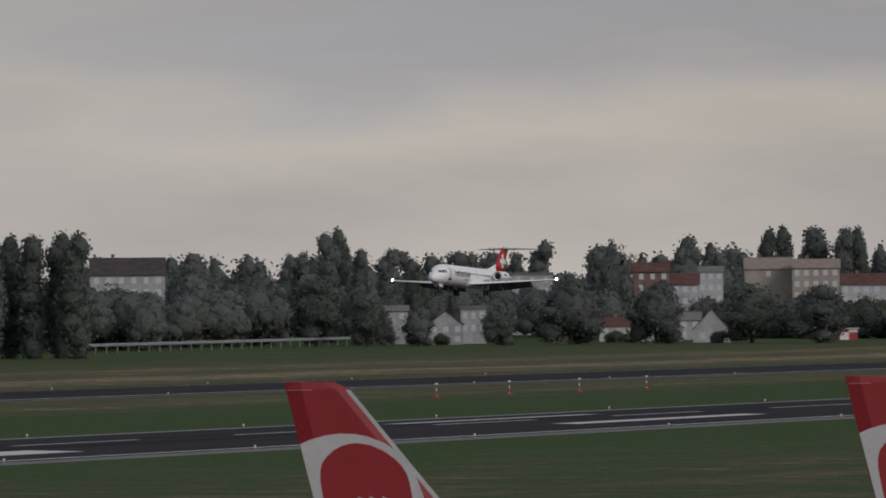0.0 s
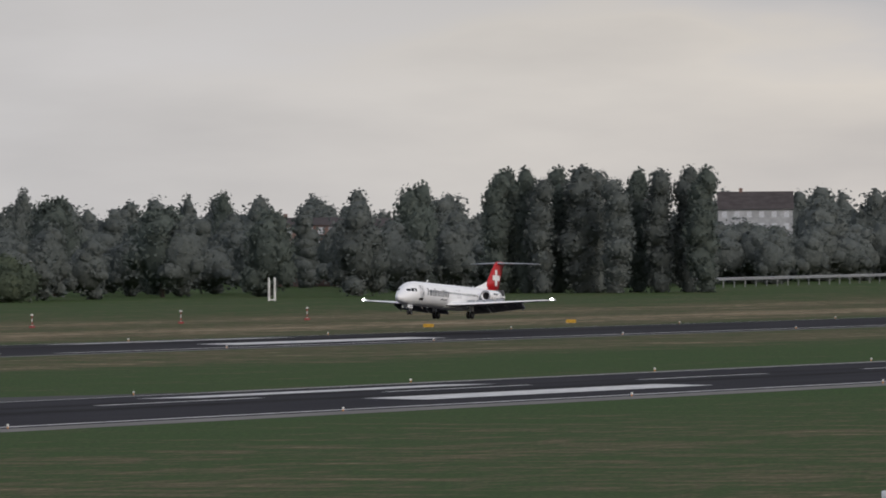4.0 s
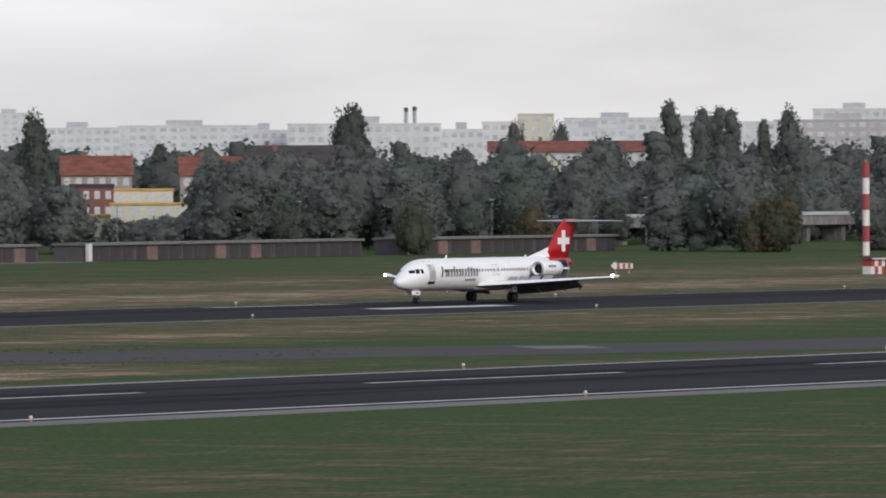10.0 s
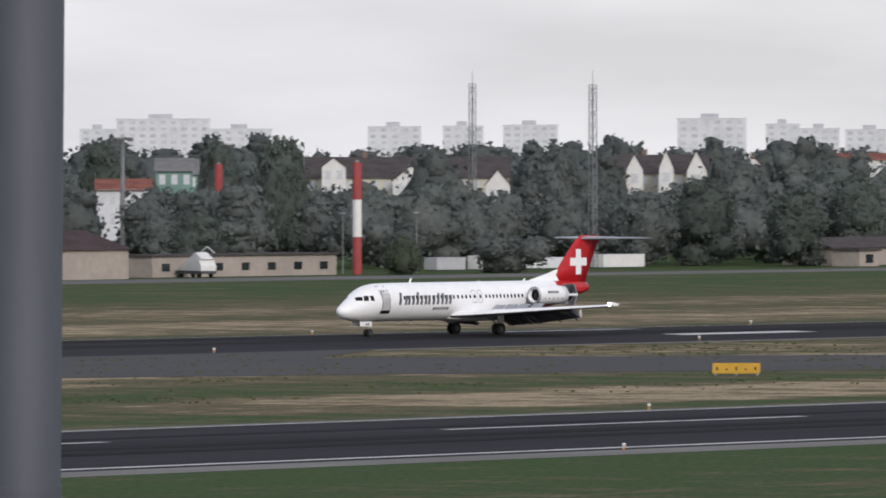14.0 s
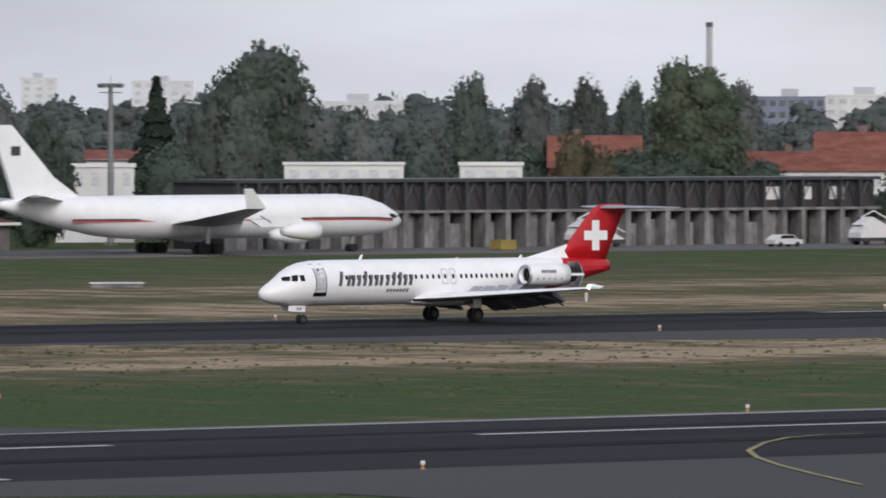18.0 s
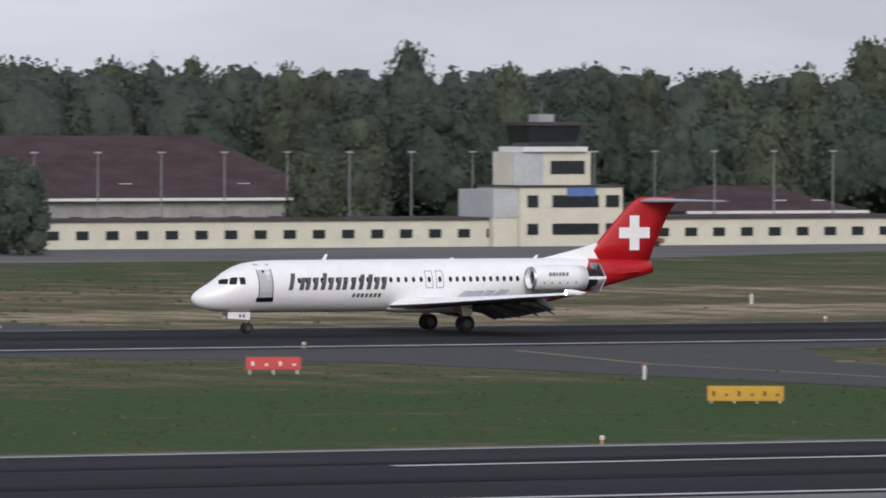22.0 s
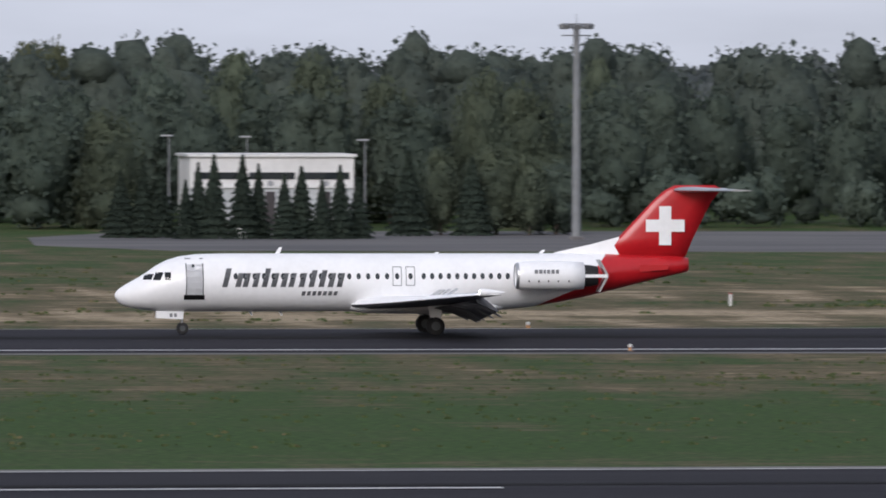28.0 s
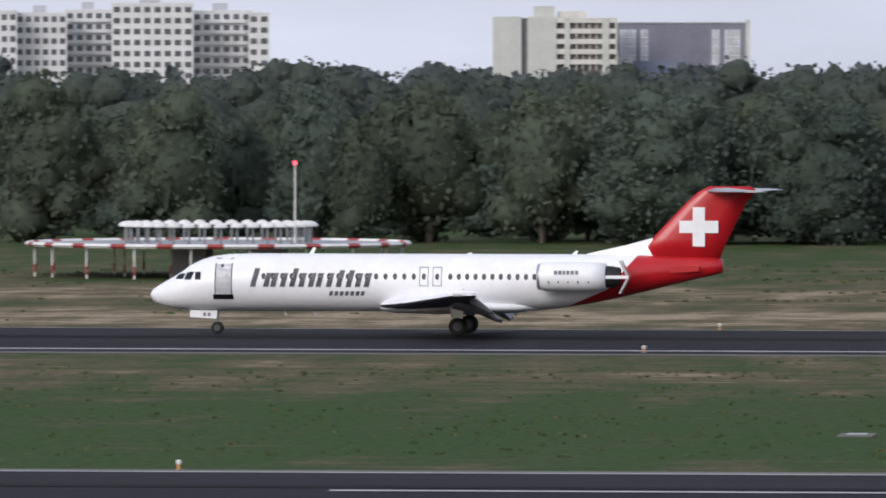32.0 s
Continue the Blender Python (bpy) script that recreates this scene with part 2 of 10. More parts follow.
def add_prism(bm, outline, axis, lo, hi):
    """A flat outline pushed out along an axis: outline in the other two axes."""
    def p(u, v, w):
        return {0: (w, u, v), 1: (u, w, v), 2: (u, v, w)}[axis]
    a = [bm.verts.new(p(u, v, lo)) for u, v in outline]
    b = [bm.verts.new(p(u, v, hi)) for u, v in outline]
    n = len(outline)
    bm.faces.new(a)
    bm.faces.new(b[::-1])
    for i in range(n):
        j = (i + 1) % n
        bm.faces.new((a[i], b[i], b[j], a[j]))
    bmesh.ops.recalc_face_normals(bm, faces=bm.faces)


def prism(outline, axis, lo, hi):
    bm = bmesh.new()
    add_prism(bm, outline, axis, lo, hi)
    return bm


def sheet(name, outline, z, material, label, category, kind="structure"):
    """A flat paved sheet with a given outline, a few centimetres thick, lying on the ground."""
    bm = bmesh.new()
    add_prism(bm, outline, 2, z - 0.25, z)
    me = bpy.data.meshes.new(name)
    bm.to_mesh(me)
    bm.free()
    me.materials.append(material)
    return tagged(new(name, me), label, category, kind=kind)

# ---- ground, runways, taxiways ----
def grass_material():
    m = bpy.data.materials.new("airfield_grass")
    m.use_nodes = True
    n, k = m.node_tree.nodes, m.node_tree.links
    p = n["Principled BSDF"]
    p.inputs["Roughness"].default_value, p.inputs["Specular IOR Level"].default_value = 0.95, 0.1
    co = n.new("ShaderNodeTexCoord")

    def noise_at(scale, stretch, detail=4):
        mp, nz = n.new("ShaderNodeMapping"), n.new("ShaderNodeTexNoise")
        mp.inputs["Scale"].default_value = stretch
        nz.inputs["Scale"].default_value, nz.inputs["Detail"].default_value = scale, detail
        k.new(co.outputs["Object"], mp.inputs["Vector"])
        k.new(mp.outputs[0], nz.inputs["Vector"])
        return nz.outputs["Fac"]

    def math_node(op, a, b):
        nd = n.new("ShaderNodeMath")
        nd.operation = op
        for i, v in enumerate((a, b)):
            if isinstance(v, (int, float)):
                nd.inputs[i].default_value = v
            else:
                k.new(v, nd.inputs[i])
        return nd.outputs[0]

    xyz = n.new("ShaderNodeSeparateXYZ")
    k.new(co.outputs["Object"], xyz.inputs[0])
    # mown strips run along the runways; their edges wander by some metres
    y = math_node("SUBTRACT", xyz.outputs["Y"], math_node("MULTIPLY", xyz.outputs["X"], 0.012))
    y = math_node("ADD", y, math_node("MULTIPLY", math_node("SUBTRACT", noise_at(0.02, (1, 1, 1), 3), 0.5), 9))
    u = math_node("DIVIDE", y, 1000)
    ramp = n.new("ShaderNodeValToRGB")
    stops = [(0.0, .3), (.20, .34), (.255, .38), (.285, .27), (.300, .14), (.318, .06), (.355, .12), (.365, .30), (.375, .08), (.42, .10), (.435, .22), (.452, .50), (.461, .48), (.466, .52),
             (.475, .52), (.481, .50), (.505, .48), (.545, .5), (.56, .72), (.585, .95), (.605, .55), (.64, .80), (.665, .5), (.70, .42), (.74, .36), (.80, .34), (1.0, .2)]
    ramp.color_ramp.elements[0].position, ramp.color_ramp.elements[0].color = stops[0][0], (stops[0][1],) * 3 + (1,)
    ramp.color_ramp.elements[1].position, ramp.color_ramp.elements[1].color = stops[-1][0], (stops[-1][1],) * 3 + (1,)
    for pos, v in stops[1:-1]:
        e = ramp.color_ramp.elements.new(pos)
        e.color = (v, v, v, 1)
    k.new(u, ramp.inputs[0])
    streak = noise_at(0.05, (0.35, 2.6, 1), 5)
    patch = noise_at(0.35, (0.6, 1.6, 1), 4)
    drift = noise_at(0.2, (1.0, 0.24, 1), 4)
    dry = math_node("ADD", ramp.outputs[0], math_node("MULTIPLY", math_node("SUBTRACT", streak, 0.5), 0.75))
    dry = math_node("ADD", dry, math_node("MULTIPLY", math_node("SUBTRACT", drift, 0.5), 1.3))
    dry = math_node("ADD", dry, math_node("MULTIPLY", math_node("SUBTRACT", patch, 0.5), 1.25))
    # the ground east of the cross taxiway is drier
    east = n.new("ShaderNodeMapRange")
    east.interpolation_type = "SMOOTHSTEP"
    east.inputs["From Min"].default_value, east.inputs["From Max"].default_value = 250, 400
    k.new(xyz.outputs["X"], east.inputs["Value"])
    north = n.new("ShaderNodeValToRGB")
    bands = [(0.0, 0), (.355, 0), (.372, .25), (.379, .30), (.402, .30), (.409, .25), (.427, .28), (.433, .50), (.443, .34), (.453, .72), (.458, .72), (.465, .30), (1.0, .3)]
    north.color_ramp.elements[1].position, north.color_ramp.elements[1].color = 1.0, (0.3, 0.3, 0.3, 1)
    north.color_ramp.elements[0].color = (0, 0, 0, 1)
    for pos, v in bands[1:-1]:
        e = north.color_ramp.elements.new(pos)
        e.color = (v, v, v, 1)
    k.new(u, north.inputs[0])
    beyond, outer = n.new("ShaderNodeMapRange"), n.new("ShaderNodeMapRange")
    beyond.inputs["From Min"].default_value, beyond.inputs["From Max"].default_value = 495, 520
    beyond.inputs["To Min"].default_value, beyond.inputs["To Max"].default_value = 1, 0
    outer.inputs["From Min"].default_value, outer.inputs["From Max"].default_value = 620, 1000
    outer.inputs["To Min"].default_value, outer.inputs["To Max"].default_value = 0, 0.12
    k.new(xyz.outputs["Y"], beyond.inputs["Value"])
    k.new(xyz.outputs["X"], outer.inputs["Value"])
    fade = n.new("ShaderNodeMapRange")
    fade.interpolation_type = "SMOOTHSTEP"
    fade.inputs["From Min"].default_value, fade.inputs["From Max"].default_value, fade.inputs["To Min"].default_value, fade.inputs["To Max"].default_value = 490, 640, 1, 0.28
    k.new(xyz.outputs["X"], fade.inputs["Value"])
    straw = math_node("MULTIPLY", math_node("MULTIPLY", east.outputs[0], north.outputs[0]), fade.outputs[0])
    dry = math_node("ADD", dry, math_node("MULTIPLY", straw, beyond.outputs[0]))
    # a bleached patch between the diagonal taxiway and the near runway
    sides = []
    for source, lo, hi in ((u, .374, .381), (u, .410, .399), (xyz.outputs["X"], 405, 470), (xyz.outputs["X"], 600, 530)):
        side = n.new("ShaderNodeMapRange")
        side.interpolation_type = "SMOOTHSTEP"
        side.inputs["From Min"].default_value, side.inputs["From Max"].default_value = min(lo, hi), max(lo, hi)
        side.inputs["To Min"].default_value, side.inputs["To Max"].default_value = (0, 1) if lo < hi else (1, 0)
        k.new(source, side.inputs["Value"])
        sides.append(side.outputs[0])
    bleached = math_node("MULTIPLY", math_node("MULTIPLY", sides[0], sides[1]), math_node("MULTIPLY", sides[2], sides[3]))
    dry = math_node("ADD", dry, math_node("MULTIPLY", bleached, 0.6))
    dry = math_node("SUBTRACT", dry, outer.outputs[0])
    cr = n.new("ShaderNodeValToRGB")
    el = cr.color_ramp.elements
    el[0].position, el[0].color = 0.0, (0.033, 0.065, 0.015, 1)
    el[1].position, el[1].color = 1.0, (0.300, 0.240, 0.160, 1)
    for pos, c in ((0.30, (0.041, 0.065, 0.020, 1)), (0.55, (0.088, 0.078, 0.042, 1)), (0.75, (0.125, 0.098, 0.056, 1))):
        e = el.new(pos)
        e.color = c
    k.new(dry, cr.inputs[0])
    tuft = noise_at(2.2, (0.8, 1.3, 1), 8)
    shade = n.new("ShaderNodeMapRange")
    shade.inputs["From Min"].default_value, shade.inputs["From Max"].default_value = 0.3, 0.7
    shade.inputs["To Min"].default_value, shade.inputs["To Max"].default_value = 0.45, 1.55
    k.new(tuft, shade.inputs["Value"])
    mul = n.new("ShaderNodeVectorMath")
    mul.operation = "SCALE"
    k.new(cr.outputs[0], mul.inputs[0])
    k.new(shade.outputs[0], mul.inputs["Scale"])
    k.new(mul.outputs[0], p.inputs["Base Color"])
    return m


GRASS = grass_material()


def ground_sheet():
    xs = [-4800, -1500, -400, 0, 400, 800, 1200, 2000, 3200, 4900]
    ys = [-1500, -200, 0, 200, 400, 700, 1000, 2000, 4900]
    verts = [(x, y, 0) for y in ys for x in xs]
    w = len(xs)
    faces = [(j * w + i, j * w + i + 1, (j + 1) * w + i + 1, (j + 1) * w + i) for j in range(len(ys) - 1) for i in range(w - 1)]
    tagged(new("ground", mesh_from("ground", verts, faces, GRASS)), "mown airfield grass, green with dry straw-coloured strips", "grass", kind="structure")


ground_sheet()
SLANT = 0.025  # the near runway's slope towards the far one, fitted to the camera's view
NEAR, FAR = 335.4, 528.8  # centre lines at the eye's foot


def strip(name, x0, x1, offsets, centre, slant, material, label, category="runway", step=50):
    """A paved strip along a runway, with a cross profile of (offset, height)."""
    xs = list(np.arange(x0, x1, step)) + [x1]
    n = len(offsets)
    verts = [(x, centre + slant * x + o, z) for x in xs for o, z in offsets]
    faces = [(i * n + j, (i + 1) * n + j, (i + 1) * n + j + 1, i * n + j + 1) for i in range(len(xs) - 1) for j in range(n - 1)]
    return tagged(new(name, mesh_from(name, verts, faces, material)), label, category, kind="structure")


def crown(o, half=23.0, top=0.35):
    return 0.03 + top * max(0, 1 - abs(o) / half)


PROFILE = [(o, crown(o)) for o in (-23, -15, -7, 0, 7, 15, 23)]
strip("runway_near", -1200, 3200, PROFILE, NEAR, SLANT, TARMAC, "dark rubber-stained asphalt runway with white markings")
strip("runway_far", -1200, 1750, PROFILE, FAR, 0, TARMAC, "dark rubber-stained asphalt runway with white edge lines")
strip("shoulder_near", -1200, 3200, [(-28, 0.02), (-23, 0.03)], NEAR, SLANT, SHOULDER, "light grey paved runway shoulder", "pavement")
strip("shoulder_far", -1200, 3200, [(23, 0.03), (25.5, 0.02)], NEAR, SLANT, SHOULDER, "light grey paved runway shoulder", "pavement")
strip("shoulder_north", -1200, 1750, [(-25, 0.02), (-23, 0.03)], FAR, 0, SHOULDER, "light grey paved runway shoulder", "pavement")


def stripe(name, x0, x1, o0, o1, centre, slant, parent=None):
    pts = [(x0, o0), (x0, o1), (x1, o1), (x1, o0)]
    verts = [(x, centre + slant * x + o, crown(o) + 0.035) for x, o in pts]
    ob = new(name, mesh_from(name, verts, [(0, 3, 2, 1)], LINE))
    ob.parent = parent
    return ob


def sheet_strip(x0, x1, o, wide, centre, slant):
    """A long thin streak on a runway."""
    pts = [(x0, o), (x0 + 30, o + wide / 2), (x1 - 30, o + wide / 2), (x1, o), (x1 - 30, o - wide / 2), (x0 + 30, o - wide / 2)]
    verts = [(x, centre + slant * x + v, crown(v) + 0.02) for x, v in pts]
    return new("rubber_streak", mesh_from("rubber_streak", verts, [(0, 5, 4, 3, 2, 1)], RUBBER_MARK))


near_lines = thing("runway_markings", "worn white painted runway lines", "marking", kind="structure")
far_lines = thing("runway_markings", "worn white painted runway lines", "marking", kind="structure")
for x0 in range(-1200, 3200, 200):
    if x0 == 200:  # broken where the taxiway joins
        stripe("edge_line", 200, 238, -22, -21.2, NEAR, SLANT, near_lines)
        stripe("edge_line", 308, 400, -22, -21.2, NEAR, SLANT, near_lines)
    else:
        stripe("edge_line", x0, x0 + 200, -22, -21.2, NEAR, SLANT, near_lines)
    stripe("edge_line", x0, x0 + 200, 22.0, 22.7, NEAR, SLANT, near_lines)
    if x0 < 1700:
        if x0 < 200 or x0 >= 1000:
            stripe("edge_line", x0, x0 + 200, -20.4, -19.6, FAR, 0, far_lines)
        elif x0 == 200:
            stripe("edge_line", x0, 298, -20.4, -19.6, FAR, 0, far_lines)  # worn away further east
        stripe("edge_line", x0, x0 + 200, 20, 20.7, FAR, 0, far_lines)

# ---- trees ----
def leaf_material(name, colour, second):
    """Leaves let some light through, so a part of it goes on behind them; clumps of leaves give a rough relief."""
    m = mat(name, colour, 0.9, 0, 0.2, 0.16, (1, 1, 1), 0, second, 9, 0.14, 0.12)
    n, k = m.node_tree.nodes, m.node_tree.links
    p, t, mix = n["Principled BSDF"], n.new("ShaderNodeBsdfTranslucent"), n.new("ShaderNodeMixShader")
    mix.inputs[0].default_value = 0.30
    k.new(p.inputs["Base Color"].links[0].from_socket, t.inputs["Color"])
    k.new(p.outputs[0], mix.inputs[1])
    k.new(t.outputs[0], mix.inputs[2])
    k.new(mix.outputs[0], n["Material Output"].inputs["Surface"])
    co, nz, bp = n.new("ShaderNodeTexCoord"), n.new("ShaderNodeTexNoise"), n.new("ShaderNodeBump")
    nz.inputs["Scale"].default_value, nz.inputs["Detail"].default_value = 1.3, 6
    bp.inputs["Strength"].default_value, bp.inputs["Distance"].default_value = 0.7, 0.6
    k.new(co.outputs["Object"], nz.inputs["Vector"])
    k.new(nz.outputs["Fac"], bp.inputs["Height"])
    k.new(bp.outputs[0], p.inputs["Normal"])
    return m


# broadleaf colours are lifted and greyed to mimic haze, eastern kinds most
LEAF_DARK = leaf_material("dark_green_foliage", (0.095, 0.121, 0.097), (0.073, 0.097, 0.079))
LEAF_OLIVE = leaf_material("olive_foliage", (0.102, 0.123, 0.084), (0.076, 0.097, 0.073))
LEAF_GREY = leaf_material("haze_grey_foliage", (0.140, 0.156, 0.150), (0.122, 0.138, 0.134))
LEAF_MID = leaf_material("faint_haze_foliage", (0.106, 0.128, 0.108), (0.085, 0.107, 0.092))
LEAF_DUSK = leaf_material("haze_dulled_foliage", (0.108, 0.128, 0.114), (0.088, 0.106, 0.098))
LEAF_TURN = leaf_material("turning_foliage", (0.118, 0.100, 0.066), (0.066, 0.078, 0.052))
LEAF_YELLOW = leaf_material("yellowing_foliage", (0.116, 0.126, 0.074), (0.086, 0.100, 0.062))
NEEDLE = leaf_material("spruce_needles", (0.048, 0.065, 0.050), (0.032, 0.046, 0.037))
BARK = mat("bark", (0.075, 0.062, 0.05), 0.95, 0, 0.25, 3, (1, 1, 0.3), 0.4)

rng = np.random.default_rng(7)


def leaves(points, outward, size, jitter=1.2):
    """Bent leaf clumps: a quad of two triangles a point, facing roughly outward. Returns (n, 4, 3)."""
    n = len(points)
    w = outward + rng.normal(0, jitter, (n, 3))
    w /= np.linalg.norm(w, axis=1, keepdims=True) + 1e-9
    a = np.cross(w, rng.normal(0, 1, (n, 3)))
    a /= np.linalg.norm(a, axis=1, keepdims=True) + 1e-9
    b = np.cross(w, a)
    s = size * rng.uniform(0.45, 1.3, (n, 1))
    a, b = a * s, b * s * rng.uniform(0.5, 1.0, (n, 1))
    return np.stack([points - a, points - b * 0.9 + w * s * 0.25, points + a, points + b], 1)


def crown_points(blobs, count):
    """Points in the outer shell of a crown of boughs (x, y, z, rx, ry, rz), none deep inside a neighbour."""
    sizes = np.array(blobs)
    area = sizes[:, 3] * sizes[:, 5]
    pts, outs = [], []
    for b, c in zip(sizes, np.maximum(8, 1.7 * count * area / area.sum()).astype(int)):
        d = rng.normal(0, 1, (c, 3))
        d /= np.linalg.norm(d, axis=1, keepdims=True)
        r = rng.uniform(0.76, 1.045, (c, 1)) * (1 + 0.10 * np.sin(d[:, :1] * 9 + b[0]) * np.cos(d[:, 2:] * 8 + b[1]))
        pts.append(b[:3] + d * r * b[3:])
        outs.append(d)
    p, o = np.concatenate(pts), np.concatenate(outs)
    deep = (np.sum(((p[:, None] - sizes[None, :, :3]) / sizes[None, :, 3:]) ** 2, 2) < 0.58).any(1)
    return p[~deep], o[~deep]


def lumps(blobs, nu=8, nv=5, k=0.80):
    """The dense body of each bough, an uneven billow: grids of (nv + 1) x nu places, one a bough."""
    i, j = np.meshgrid(np.arange(nu), np.arange(nv + 1))
    a, t = 2 * math.pi * i / nu, math.pi * (0.04 + 0.92 * j / nv)
    d = np.stack([np.sin(t) * np.cos(a), np.sin(t) * np.sin(a), np.cos(t)], 2)
    out = []
    for b in blobs:
        ph = rng.uniform(0, 6.28, 6)
        r = k * (1 + 0.10 * np.sin(3 * a + ph[0]) * np.sin(3 * t + ph[1]) + 0.08 * np.sin(2 * a + 4 * t + ph[2]) + rng.normal(0, 0.05, a.shape))
        turned = d @ np.array(Euler((ph[3] * 0.2, ph[4] * 0.2, ph[5])).to_matrix())
        out.append(np.array(b[:3]) + turned * r[:, :, None] * np.array(b[3:]))
    return np.stack(out)


def foliage_mesh(name, q, grids, material):
    """Leaf quads (n, 4, 3) and billows (one array of grids each size) as one mesh; the billows are smooth."""
    verts, faces, smooth, at = [q.reshape(-1, 3)], [np.arange(4 * len(q)).reshape(-1, 4)], [np.zeros(len(q), bool)], 4 * len(q)
    for g in grids:
        m, rows, cols, _ = g.shape
        j, i = np.meshgrid(np.arange(rows - 1), np.arange(cols), indexing="ij")
        one = np.stack([j * cols + i, (j + 1) * cols + i, (j + 1) * cols + (i + 1) % cols, j * cols + (i + 1) % cols], 2).reshape(-1, 4)
        f = (at + one[None] + (np.arange(m) * rows * cols)[:, None, None]).reshape(-1, 4)
        verts.append(g.reshape(-1, 3))
        faces.append(f)
        smooth.append(np.ones(len(f), bool))
        at += m * rows * cols
    v, f, sm = np.concatenate(verts), np.concatenate(faces), np.concatenate(smooth)
    me = bpy.data.meshes.new(name)
    me.vertices.add(len(v))
    me.vertices.foreach_set("co", v.astype(np.float32).ravel())
    me.loops.add(4 * len(f))
    me.loops.foreach_set("vertex_index", f.astype(np.int32).ravel())
    me.polygons.add(len(f))
    me.polygons.foreach_set("loop_start", np.arange(0, 4 * len(f), 4, dtype=np.int32))
    me.polygons.foreach_set("use_smooth", sm)
    me.update(calc_edges=True)
    me.materials.append(material)
    return me


def broad_blobs(h, w, low=0.1, count=9):
    """A broad oval crown whose boughs only swell its outline, for a tree of height h and width w."""
    out = []
    for i in range(count):
        f = i / (count - 1)
        z = h * (low + 0.1 + (0.70 - low) * f + rng.uniform(-0.04, 0.04))
        ring = w * 0.5 * math.sin(math.pi * min(0.9, 0.28 + 0.70 * f)) ** 0.7
        a = i * 2.4 + rng.uniform(-0.7, 0.7)
        rr = w * rng.uniform(0.15, 0.26)
        out.append((ring * 0.56 * math.cos(a), ring * 0.56 * math.sin(a), z, rr, rr, h * rng.uniform(0.13, 0.21)))
    out.append((0, 0, h * 0.5, w * 0.42, w * 0.42, h * 0.46))
    return out


def oak_blobs(h, w, count=26):
    """A wide dome of many small billows down to near the ground."""
    out = [(0, 0, h * 0.48, w * 0.46, w * 0.46, h * 0.45), (0, 0, h * 0.28, w * 0.46, w * 0.46, h * 0.25)]
    for i in range(count):
        f = (i + 0.5) / count
        z = 0.10 + 0.74 * f
        ring = w * 0.5 * math.sqrt(max(0.05, 1 - ((z - 0.36) / 0.60) ** 2))
        a = i * 2.4 + rng.uniform(-0.4, 0.4)
        rr = w * rng.uniform(0.15, 0.23)
        out.append((ring * 0.54 * math.cos(a), ring * 0.54 * math.sin(a), h * z, rr, rr, h * rng.uniform(0.11, 0.17)))
    return out


def poplar_blobs(h, w):
    out = []
    for i in range(9):
        f = i / 8
        r = w * 0.5 * (0.55 + 0.5 * math.sin(math.pi * (0.12 + 0.75 * f)))
        out.append((rng.normal(0, w * 0.1), rng.normal(0, w * 0.1), h * (0.08 + 0.79 * f), r * 0.84, r * 0.84, h * 0.13))
    return out


def spruce_points(h, w, count):
    z = rng.uniform(0.04, 1, count) ** 1.3
    layer = np.floor(z * 11) / 11
    rad = w * 0.5 * (1 - z) * (0.7 + 0.6 * (1 - (z - layer) * 11))
    a = rng.uniform(0, 2 * math.pi, count)
    p = np.stack([rad * np.cos(a), rad * np.sin(a), z * h], 1)
    o = np.stack([np.cos(a), np.sin(a), 0.3 + 0 * a], 1)
    return p, o


def trunk_mesh(h, w, limbs=5):
    bm = bmesh.new()
    add_tube(bm, (0, 0, -0.3), (0.1, 0, h * 0.45), w * 0.035 + 0.08, w * 0.022 + 0.04, 7)
    add_tube(bm, (0.1, 0, h * 0.45), (0, 0.1, h * 0.85), w * 0.022 + 0.04, 0.03, 6)
    for i in range(limbs):
        a, z = i * 2.4, h * (0.22 + 0.09 * i)
        add_tube(bm, (0.05, 0, z), (w * 0.33 * math.cos(a), w * 0.33 * math.sin(a), z + h * 0.16), w * 0.014 + 0.03, 0.03, 5)
    me = bpy.data.meshes.new("trunk")
    bm.to_mesh(me)
    bm.free()
    me.materials.append(BARK)
    return me


def tree_kind(kind, material, count=1350, size=0.36):
    """A unit tree of 10 m: its trunk and crown."""
    h = 10.0
    if kind == "spruce":
        p, o = spruce_points(h, 4.6, count * 2)
        body = np.array([[[[(1 - 0.13 * j) * 1.15 * (1 + 0.25 * (j % 2)) * math.cos(a), (1 - 0.13 * j) * 1.15 * (1 + 0.25 * (j % 2)) * math.sin(a), 0.3 + 1.25 * j] for a in np.arange(9) * 0.698] for j in range(8)]])
        return trunk_mesh(h, 2, 0), foliage_mesh("crown", leaves(p, o, size * 0.6, 0.4), [body], material)
    wide, blobs, small = {"broad": (6, broad_blobs(h, 8.5, 0.04), 0.56), "tall": (4, broad_blobs(h, 5.4, 0.06), 0.46), "poplar": (2, poplar_blobs(h, 3.3), 0.38), "oak": (6, oak_blobs(h, 10.5), 0.50),
                          "bush": (4, [(rng.normal(0, 2), rng.normal(0, 2), 3.6 + rng.normal(0, 1), 3.4, 3.4, 4.0) for _ in range(6)], 0.8)}[kind]
    p, o = crown_points(blobs, count)
    return trunk_mesh(h * (0.5 if kind == "bush" else 1), wide, 3 if kind == "poplar" else 5), foliage_mesh("crown", leaves(p, o, size * small, 1.9 if kind == "oak" else 1.2), [lumps(blobs, k=0.76 if kind == "oak" else 0.80)], material)


